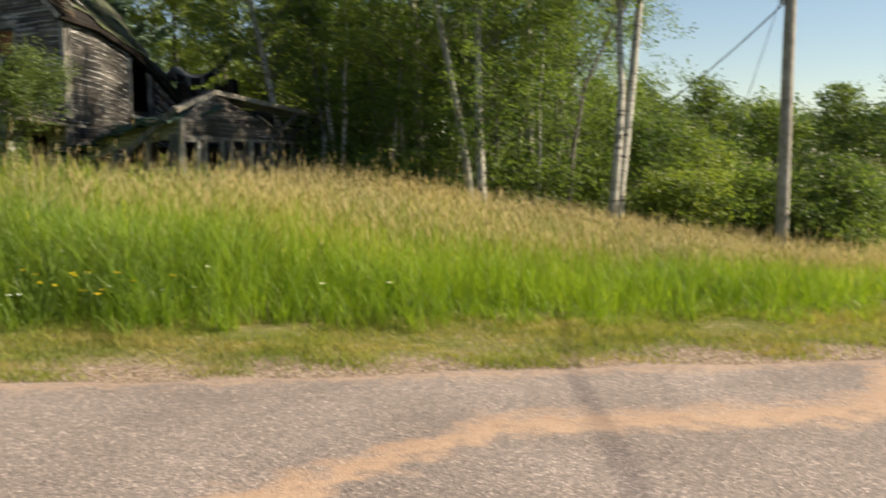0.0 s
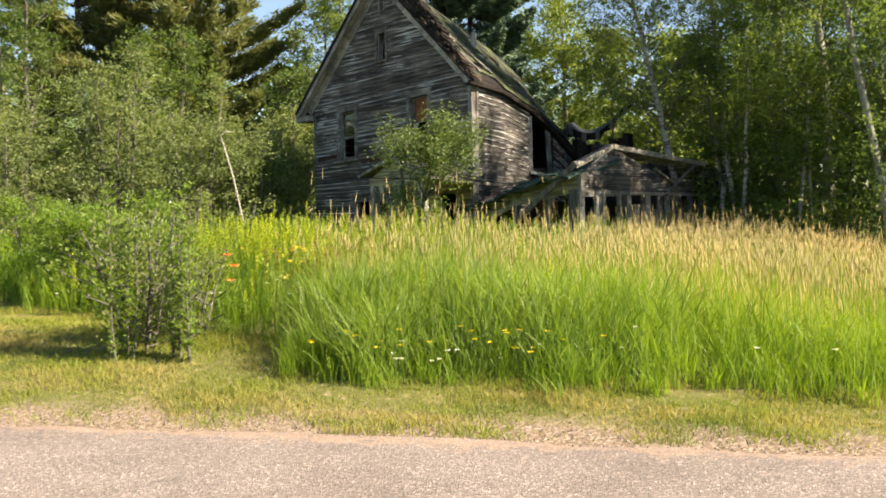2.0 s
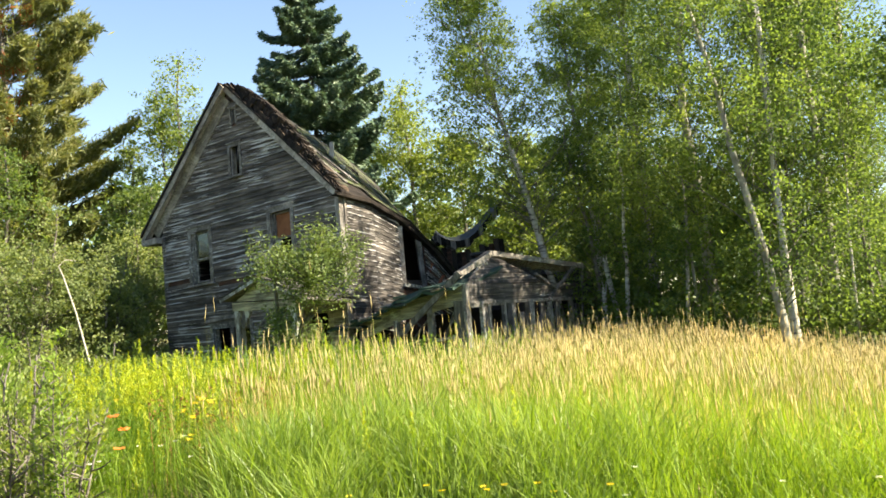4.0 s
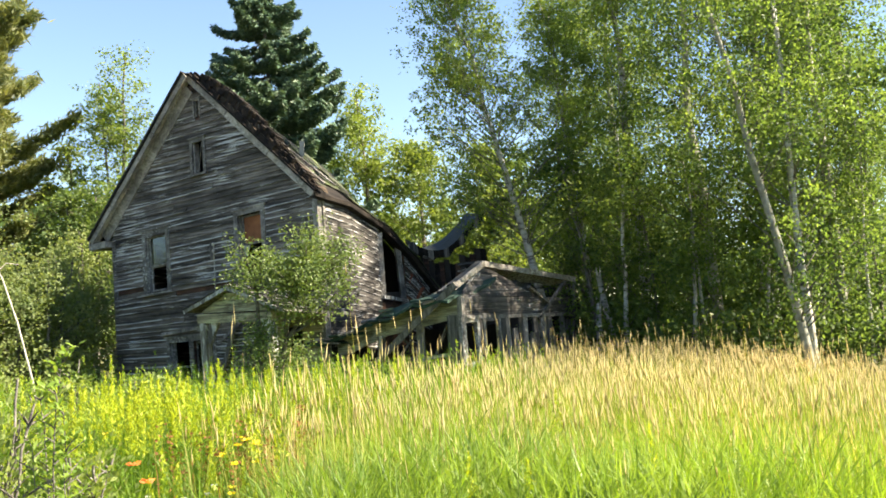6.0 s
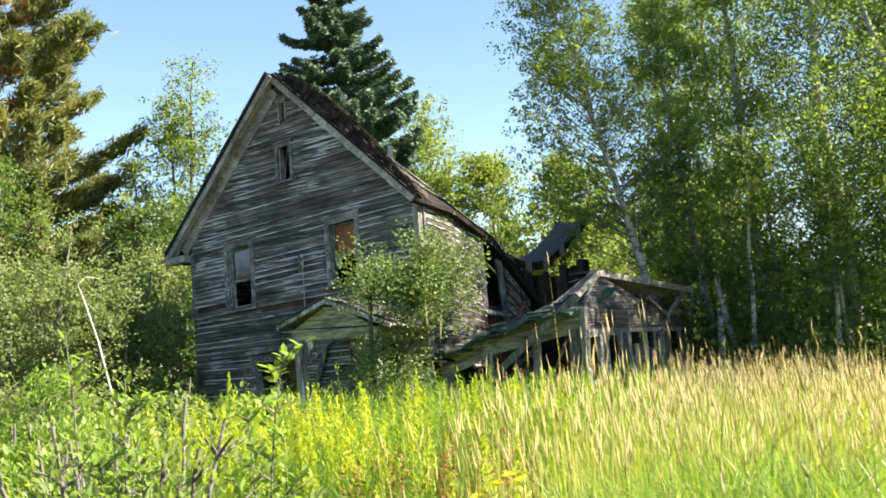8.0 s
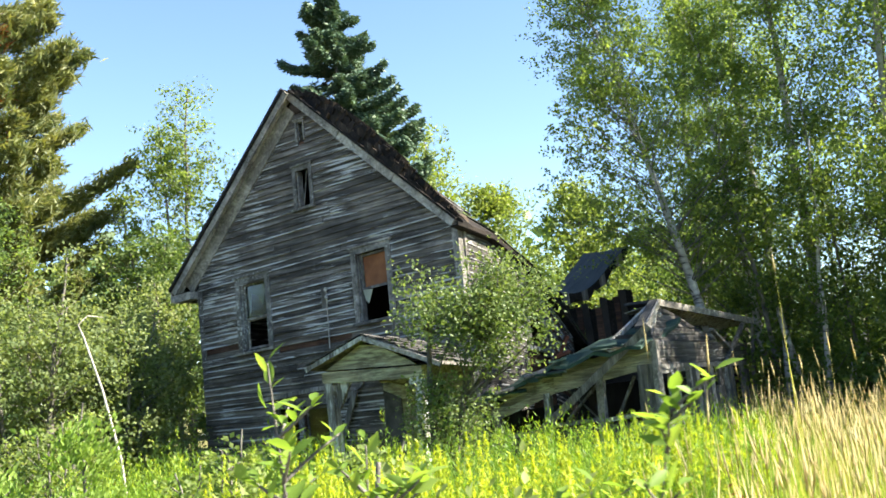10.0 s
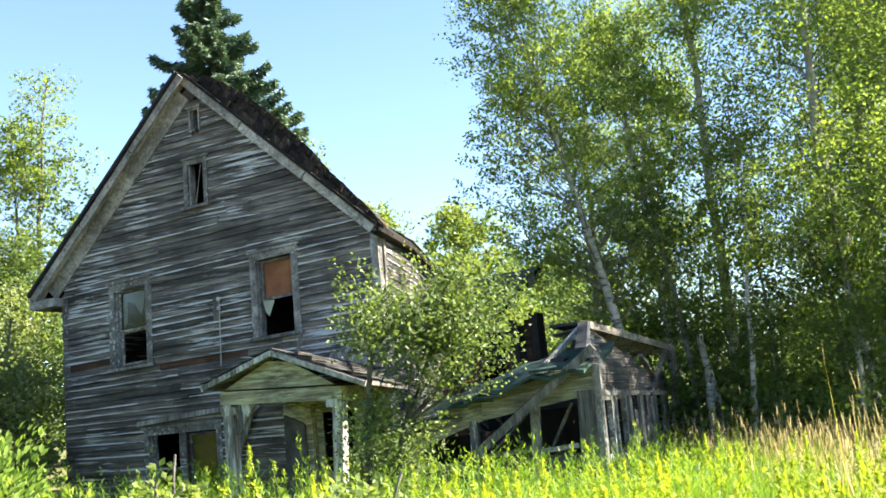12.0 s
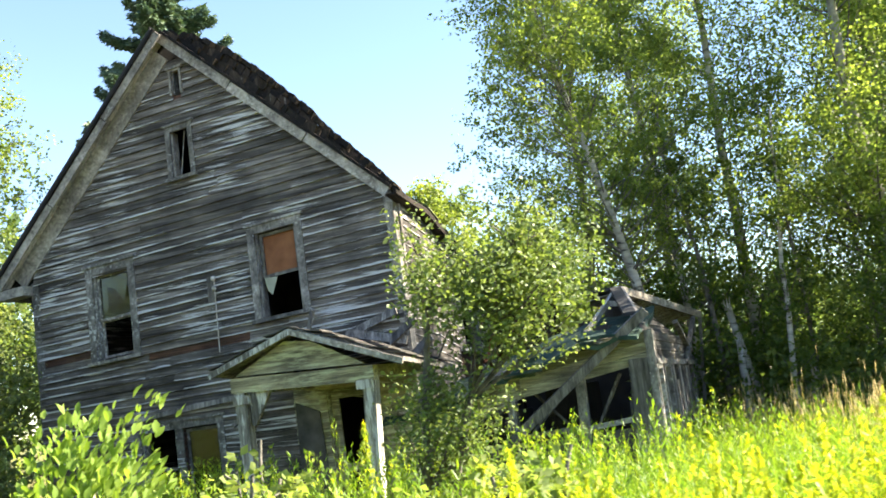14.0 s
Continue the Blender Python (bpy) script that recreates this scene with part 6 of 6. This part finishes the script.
def plants(rng, x, y, h, per, length, width, up=0.55, from_=0.1):
    """Upright leafy stems: narrow leaves all the way up."""
    n = len(x)
    at = np.stack([x, y, ground_z(x, y) - 0.02], 1)
    lean = np.stack([rng.normal(0, 0.07, n), rng.normal(0, 0.07, n), np.ones(n)], 1)
    v0, f0, _ = blades(rng, at, h, np.full(n, 0.008), rng.uniform(0, 0.08, n), 2)
    t = np.tile(np.linspace(from_, 1.0, per), n)
    idx = np.repeat(np.arange(n), per)
    t = np.clip(t + rng.uniform(-0.03, 0.03, len(t)), 0, 1)
    p = at[idx] + np.array([0, 0, 1]) * (h[idx] * t)[:, None]
    a = rng.uniform(0, 2 * np.pi, len(idx))
    d = np.stack([np.cos(a), np.sin(a), np.full(len(a), up) + 0.6 * t], 1)
    ll = length * (1.1 - 0.6 * t) * rng.uniform(0.8, 1.2, len(t))
    p = p + d * (ll * 0.42)[:, None]
    v1, f1 = leaves(rng, p, 1.0, width, 0.0, 1.0, d * 3)
    # scale the unit leaves to their own lengths
    c = np.repeat(p, 4, 0)
    v1 = c + (v1 - c) * np.repeat(np.stack([ll] * 3, 1), 4, 0)
    return join((v0, f0), (v1, f1)), at + np.array([0, 0, 1]) * h[:, None]


def make_weeds():
    rng = np.random.default_rng(120)
    def zone(x, y, r):
        return (y > front_of_tall(x) + 0.05) & ~under_house(x, y) & (r < (1 - tan_zone(x, y)) * np.interp(x, [-26, -18, -12, -3, 0], [0.5, 0.8, 1, 0.8, 0.0]) * np.where((x > -5.4) & (y < 11.2), 0.12, 1.0))
    x, y = scatter(rng, 9500, -26, 0, 9.0, 23.0, zone)
    near = (y < 14.5) & (x > -11.5)
    h = rng.uniform(0.62, 1.08, len(x)) * (1 + 0.28 * (rng.random(len(x)) < 0.06)) * (0.6 + 0.4 * smooth(0, 1.2, y - front_of_tall(x)))
    (v, f), tips = plants(rng, x[~near], y[~near], h[~near], 22, 0.13, 0.19, 0.8)
    tagged(raw("goldenrod_stand", v, f, WEED_LEAF), "dense upright goldenrod before the house", "weeds", kind="stuff")
    k = rng.random(len(tips)) < 0.35
    base = np.repeat(tips[k], 14, 0)
    s = rng.uniform(0, 1, len(base))
    p = base + np.stack([rng.normal(0, 0.022, len(base)) * (1.3 - s), rng.normal(0, 0.022, len(base)) * (1.3 - s), -0.16 + 0.2 * s], 1)
    v, f = leaves(rng, p, 0.055, 0.016, -1.5)
    tagged(raw("goldenrod_tips", v, f, WEED_TIP), "yellow-green budding tips of the goldenrod", "weeds", kind="stuff")
    # the nearest plants, finer, with feathery plumes
    x2, y2 = scatter(rng, 900, -8.4, -4.2, 10.6, 15.5, lambda x, y, r: (y > front_of_tall(x) + 0.5) & (tan_zone(x, y) < 0.4))
    x, y, h = np.concatenate([x[near], x2]), np.concatenate([y[near], y2]), np.concatenate([h[near], rng.uniform(0.85, 1.2, len(x2))])
    (v, f), tips = plants(rng, x, y, h, 96, 0.078, 0.1, 0.75)
    tagged(raw("goldenrod_front", v, f, WEED_LEAF), "leafy goldenrod stems at the edge of the drive", "weeds", kind="stuff")
    k = rng.random(len(tips)) < np.where((tips[:, 0] > -8.6) & (tips[:, 1] < 13.4), 0.55, 0.1)
    base = np.repeat(tips[k], 70, 0)
    s = rng.uniform(0, 1, len(base))
    a = rng.uniform(0, 2 * np.pi, len(base))
    r = 0.05 * (1 - s) ** 0.8 * rng.uniform(0.2, 1.0, len(base))
    p = base + np.stack([np.cos(a) * r, np.sin(a) * r, -0.24 + 0.34 * s + 0.25 * r], 1)
    v, f = leaves(rng, p, 0.05, 0.012, -1.4)
    tagged(raw("goldenrod_plumes", v, f, WEED_PLUME), "feathery yellow plumes of the goldenrod", "weeds", kind="stuff")
    # grass between the weeds
    x, y = scatter(rng, 27000, -24, -4, 9.0, 20.0, zone)
    at = np.stack([x, y, ground_z(x, y) - 0.02], 1)
    v, f, _ = blades(rng, at, rng.uniform(0.4, 0.9, len(x)), rng.uniform(0.007, 0.014, len(x)), rng.uniform(0.1, 0.6, len(x)), 3)
    tagged(raw("weed_grass", v, f, GRASS_GREEN), "green grass growing among the weeds", "grass", kind="stuff")
    # rusty seed stalks of dock between the weeds and the tall grass
    x, y = scatter(rng, 60, -6.6, -5.5, 10.2, 11.6, lambda x, y, r: r < 0.8)
    at = np.stack([x, y, ground_z(x, y) - 0.02], 1)
    h = rng.uniform(0.6, 1.0, len(x))
    v0, f0, tip = blades(rng, at, h, np.full(len(x), 0.008), rng.uniform(0, 0.1, len(x)), 2)
    k = np.repeat(np.arange(len(x)), 26)
    p = at[k] + np.stack([rng.normal(0, 0.016, len(k)), rng.normal(0, 0.016, len(k)), h[k] * rng.uniform(0.45, 1.0, len(k))], 1)
    tagged(raw("dock_stalks", *join((v0, f0), leaves(rng, p, 0.035, 0.018, 0.3)), DOCK_BROWN), "rusty-brown seed stalks of dock among the weeds", "weeds", kind="stuff")
    # flowers
    stems = []
    for name, mat, spots, n, size, label in (
            ("yellow_flowers", YELLOW_PETAL, ((-4.3, 8.2, 0.9, 0.12, 0.36), (-3.0, 8.4, 0.9, 0.1, 0.4), (-5.52, 9.1, 0.2, 0.05, 0.85), (-8.6, 11.2, 1.5, 0.6, 0.7), (-15, 15.5, 2.5, 1.0, 1.0)), 13, 0.03, "small yellow wild flowers at the meadow's edge"),
            ("white_flowers", WHITE_PETAL, ((-3.9, 8.1, 1.2, 0.15, 0.3), (-5.9, 9.4, 0.7, 0.25, 0.5), (-9.6, 10.8, 1.0, 0.2, 0.3), (-2.0, 8.8, 2.0, 0.15, 0.35)), 8, 0.028, "small white daisies at the meadow's edge"),
            ("orange_lilies", ORANGE_PETAL, ((-5.97, 8.62, 0.08, 0.03, 0.8), (-5.95, 8.66, 0.08, 0.03, 0.98)), 2, 0.05, "orange lilies in the weeds")):
        S = []
        for cx, cy, sx, sy, hz in spots:
            k = n
            fx, fy = cx + rng.normal(0, sx * 0.5, k), cy + rng.normal(0, sy, k)
            fz = ground_z(fx, fy) + hz * rng.uniform(0.75, 1.2, k)
            c = np.stack([fx, fy, fz], 1)
            st, sf, tp = blades(rng, np.stack([fx, fy, ground_z(fx, fy)], 1), fz - ground_z(fx, fy), np.full(k, 0.006), np.zeros(k), 2)
            stems.append((st, sf))
            for a in range(7):
                d = np.stack([np.cos(a * 0.9 + fx * 30), np.sin(a * 0.9 + fx * 30), np.full(k, 0.25)], 1)
                S.append(leaves(rng, c + d * size * 0.5, size, size * 0.6, 0.0, 1.0, d * 3))
        v, f = join(*S)
        tagged(raw(name, v, f, mat), label, "flowers", kind="stuff")
    v, f = join(*stems)
    tagged(raw("flower_stems", v, f, WEED_LEAF), "thin green stems of the wild flowers", "flowers", kind="stuff")


def bush(name, at, stems, height, per, size, mat, label, seed, spread=0.35, curl=0.5, grp="", low=0.06):
    """A leafy bush: each stem carries leaves set on it in turn."""
    rng = np.random.default_rng(seed)
    ob = empty(name, (at[0], at[1], float(ground_z(at[0], at[1])) - 0.03))
    tagged(ob, label, "shrub", grp)
    paths, P, D = [], [], []
    for s in range(stems):
        a = rng.uniform(0, 2 * np.pi)
        r = spread * rng.uniform(0.1, 1.0) if s else 0.03
        hh = height * (1.0 if s == 0 else rng.uniform(0.45, 0.95))
        tip = np.array([np.cos(a) * r, np.sin(a) * r, hh])
        line = curve_between(rng, (0.04 * np.cos(a), 0.04 * np.sin(a), 0), tip, 0.1, 7)
        paths.append((line, np.linspace(0.009, 0.002, 7)))
        n = int(per * hh / height)
        t = np.linspace(low, 1.0, n)
        pos = np.stack([np.interp(t, np.linspace(0, 1, 7), line[:, i]) for i in range(3)], 1)
        b = np.arange(n) * 2.4 + rng.uniform(0, 6)
        d = np.stack([np.cos(b), np.sin(b), 0.35 + 0.9 * t ** 3], 1)
        d /= np.linalg.norm(d, axis=1)[:, None]
        P.append(pos + d * size * 0.55)
        D.append(d)
        # side twigs
        for k in range(max(3, n // 4)):
            i = rng.integers(int(n * low * 1.4), n)
            b = rng.uniform(0, 2 * np.pi)
            L = rng.uniform(0.05, 0.12) * height * 0.6
            e = pos[i] + np.array([np.cos(b) * L, np.sin(b) * L, L * 0.7])
            tw = curve_between(rng, pos[i], e, 0.1, 4)
            paths.append((tw, np.linspace(0.005, 0.002, 4)))
            m = 6
            tt = np.linspace(0.35, 1.0, m)
            pp = pos[i] + (e - pos[i]) * tt[:, None]
            bb = np.arange(m) * 2.4 + rng.uniform(0, 6)
            dd = np.stack([np.cos(bb), np.sin(bb), np.full(m, 0.6)], 1)
            P.append(pp + dd * size * 0.45)
            D.append(dd)
    v, f = tubes(paths, 6)
    raw("stem", v, f, GREY_BARK, ob, True)
    P, D = np.concatenate(P), np.concatenate(D)
    v, f = broad_leaves(rng, P, D, size, curl, 0.21)
    raw("foliage", v, f, mat, ob, True)
    return ob


def make_bushes():
    for i, (x, y, h, n, w) in enumerate(((-7.0, 8.12, 1.86, 3, 0.13), (-6.88, 8.26, 1.65, 3, 0.14), (-6.26, 8.3, 1.7, 3, 0.06), (-6.45, 8.4, 1.5, 3, 0.1))):
        bush("apple_sapling", (x, y), n + 1, h, 92, 0.058, SAPLING_LEAF, "young sapling with pale upright leaves at the drive", 1 + i, w, low=0.05, grp="saplings at the drive")
    for i, (x, y, h, c) in enumerate(((-7.0, 8.55, 1.45, 0.5), (-7.3, 9.0, 1.5, 0.42), (-6.75, 9.05, 1.0, 0.42))):
        broadleaf("roadside_bush", (x, y), h, c, SHRUB_LEAF, GREY_BARK, 1900, 0.046, "grey-green leafy bush standing on the mown verge", "shrub", low=0.05, radius=0.004, stems=7, spread=0.4, clusters=76, sigma=0.12, seed=200 + i, group="bushes on the verge", narrow=0.8, near=True, flat=0.9)
    for i, (x, y, h, c) in enumerate(((-9.95, 12.3, 1.6, 0.6), (-9.5, 11.7, 1.15, 0.5), (-10.6, 12.0, 1.5, 0.6), (-11.3, 12.9, 1.6, 0.6), (-12.5, 13.6, 1.6, 0.7), (-14.0, 14.6, 1.7, 0.8))):
        broadleaf("low_shrub", (x, y), h, c, SAPLING_LEAF, GREY_BARK, 13000, 0.042, "low bushy shrub with yellow-green leaves", "shrub", low=0.06, radius=0.014, stems=7, spread=0.35, clusters=70, sigma=0.12, seed=220 + i, group="low shrubs at the drive", narrow=0.8, near=True, flat=0.9)
    for i, (x, y, h) in enumerate(((-9.6, 14.5, 1.5), (-8.2, 14.0, 1.3), (-12.4, 17.0, 1.9))):
        broadleaf("leafy_weed_bush", (x, y), h, 0.5, SHRUB_LEAF, GREY_BARK, 2600, 0.06, "dark leafy bush among the goldenrod", "shrub", low=0.06, radius=0.012, stems=6, spread=0.3, clusters=60, sigma=0.11, seed=240 + i, narrow=0.8)


def make_gravel():
    """Loose stones where the asphalt frays into the verge."""
    rng = np.random.default_rng(140)
    n = 3600
    x = rng.uniform(-16, 9, n)
    d = rng.normal(0.12, 0.28, n) + 0.25 * np.sin(x * 0.9) * (rng.random(n) < 0.5)
    y = EDGE0 + SLOPE * x + d
    r = rng.uniform(0.004, 0.012, n)[:, None]
    c = np.stack([x, y, ground_z(x, y) + 0.012], 1)
    oct_ = np.array([[1, 0, 0], [0, 1, 0], [-1, 0, 0], [0, -1, 0], [0, 0, 0.7], [0, 0, -0.7]])
    a = rng.uniform(0, 6.28, n)
    ca, sa_ = np.cos(a)[:, None], np.sin(a)[:, None]
    o = oct_[None] * rng.uniform(0.7, 1.4, (n, 6, 1))
    v = np.stack([o[:, :, 0] * ca - o[:, :, 1] * sa_, o[:, :, 0] * sa_ + o[:, :, 1] * ca, o[:, :, 2]], -1) * r[:, None] + c[:, None]
    q = np.arange(n)[:, None] * 6
    f = np.concatenate([q + np.array([t]) for t in ((0, 1, 4), (1, 2, 4), (2, 3, 4), (3, 0, 4), (1, 0, 5), (2, 1, 5), (3, 2, 5), (0, 3, 5))])
    tagged(raw("gravel", v.reshape(-1, 3), f, STONE), "loose gravel along the frayed edge of the road", "gravel", kind="stuff")


# ---- utility pole ----
def make_pole():
    ob = empty("utility_pole", (7.15, 21.3, 0.0))
    tagged(ob, "weathered wooden utility pole with slack cables", "utility pole")
    v, f = tubes([(np.array([[0, 0, -1.2], [0.02, 0, 3], [0.05, 0, 6], [0.1, 0, 9.2]]), np.array([0.14, 0.13, 0.115, 0.1]))], 12)
    raw("pole", v, f, POLE_WOOD, ob, True)
    def sag(a, b, drop, r):
        t = np.linspace(0, 1, 18)[:, None]
        p = np.array(a) + (np.array(b) - np.array(a)) * t
        p[:, 2] -= (4 * drop * t * (1 - t))[:, 0]
        return tubes([(p, np.full(18, r))], 5)
    for a, b, d, r in (((0, 0, 4.75), (0.3, 38, 3.2), 1.25, 0.017), ((0, 0, 4.8), (2.95, -22, 7.4), 0.15, 0.014), ((0.03, 0, 5.4), (-0.6, 3.4, 0.3), 0.0, 0.008)):
        v, f = sag(a, b, d, r)
        raw("cable", v, f, CABLE, ob, True)
    bm = bmesh.new()
    box(bm, -0.16, -0.1, -0.06, 0.06, 4.62, 4.9)
    part("clamp", bm, METAL, ob)
    other = copy_thing(ob, pose(7.15 + 0.3, 21.3 + 38, 0.0) @ Matrix.Diagonal((1, 1, 0.5, 1)))
    for c in list(other.children):
        if c.name.startswith("cable"):
            bpy.data.objects.remove(c)


make_trees()
make_far()
make_grass()
make_weeds()
make_bushes()
make_gravel()
make_pole()


# ---- pieces of the house's skin ----
def clad():
    rng = random.Random(21)
    z, row = 0.12, 0
    EXP = 0.118
    while z < APEX_Z - 0.2:
        z1 = z + EXP
        a0, b0 = gable_limits(z)
        a1, b1 = gable_limits(z1)
        for s, e in spans(a0, b0, z + 0.02, z1 - 0.02):
            joints = [s]
            if z < 2.15 and s < -1.62 and e > -1.5:
                joints.append(-1.6)
            if 2.74 < z < 2.92 and s < -3.8 and e > -2.1:
                joints += [-3.78, -2.15]
            while e - joints[-1] > 3.3:
                joints.append(joints[-1] + rng.uniform(1.4, 2.8))
            joints.append(e)
            for p, q in zip(joints, joints[1:]):
                # stripped stretch between the storeys
                if 2.74 < z < 2.92 and p < -2.3 and q > -3.6:
                    continue
                if rng.random() < 0.03 and q - p < 1.6:
                    continue
                p1 = max(p, a1) if abs(p - a0) < 1e-6 else p
                q1 = min(q, b1) if abs(q - b0) < 1e-6 else q
                p, q, p1, q1 = p + 0.002, q - 0.002, p1 + 0.002, q1 - 0.002
                if q1 <= p1:
                    continue
                d0, d1 = rng.uniform(-0.007, 0.007), rng.uniform(-0.007, 0.007)
                if rng.random() < 0.06:
                    d1 -= rng.uniform(0.015, 0.04)
                o = rng.uniform(0.028, 0.044)
                lo, hi = z - 0.012, z1 - 0.002
                bm = bmesh.new()
                hexa(bm, [W(*c) for c in ((p, -o, lo + d0), (q, -o, lo + d1), (q, -0.001, lo + d1), (p, -0.001, lo + d0), (p1, -0.006, hi + d0), (q1, -0.006, hi + d1), (q1, -0.001, hi + d1), (p1, -0.001, hi + d0))])
                # marked boards get the bright butt line painted in
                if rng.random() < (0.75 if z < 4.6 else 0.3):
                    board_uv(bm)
                part("clapboard", bm, CREAM if z < 2.15 and p > -1.62 else SIDING, front_wall)
        z, row = z1, row + 1
    for i in range(6, 37):
        for a, b in ((0.2, 2.05), (3.0, 3.95)):
            if rng.random() < 0.05 or (a > 2 and rng.random() < 0.35):
                continue
            f0, f1 = i / 37 - 0.003, (i + 1) / 37 - 0.001
            mid = (a + b) / 2
            for s, e in ((a, mid), (mid, b)):
                e_ = e - 0.002
                o = rng.uniform(0.018, 0.026)
                dz = rng.uniform(-0.006, 0.006)
                c = []
                for f, off in ((f0, o), (f1, 0.006)):
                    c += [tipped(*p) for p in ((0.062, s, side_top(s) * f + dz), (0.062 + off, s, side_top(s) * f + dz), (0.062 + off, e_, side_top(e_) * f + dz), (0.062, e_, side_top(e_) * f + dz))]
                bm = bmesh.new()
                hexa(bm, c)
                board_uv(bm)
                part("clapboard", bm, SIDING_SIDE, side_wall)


def shingle_roof():
    rng = random.Random(33)
    rows, v = 15, 0
    for i in range(rows):
        v = 0.02 + rng.uniform(0, 0.2) + (0.2 * math.sin(i * 0.5) ** 2)
        while v < 4.9:
            w = rng.uniform(0.28, 0.42)
            t0, t1 = i / rows, (i + 1.12) / rows
            if rng.random() > 0.1 and not (v < 0.9 and rng.random() < 0.5):
                t1 = min(t1, 1.0)
                p = [Vector(roof_at(t0, v)), Vector(roof_at(t1, v)), Vector(roof_at(t1, v + w - 0.01)), Vector(roof_at(t0, v + w - 0.01))]
                l0, l1 = 0.012, 0.03 + rng.uniform(0, 0.03)
                lift = [Vector((0, 0, k)) for k in (l0, l1, l1, l0)]
                bm = bmesh.new()
                hexa(bm, [a + k for a, k in zip(p, lift)] + [a + k + Vector((0, 0, 0.016)) for a, k in zip(p, lift)])
                part("shingle", bm, SHINGLE, roof_deck)
            v += w


clad()
shingle_roof()
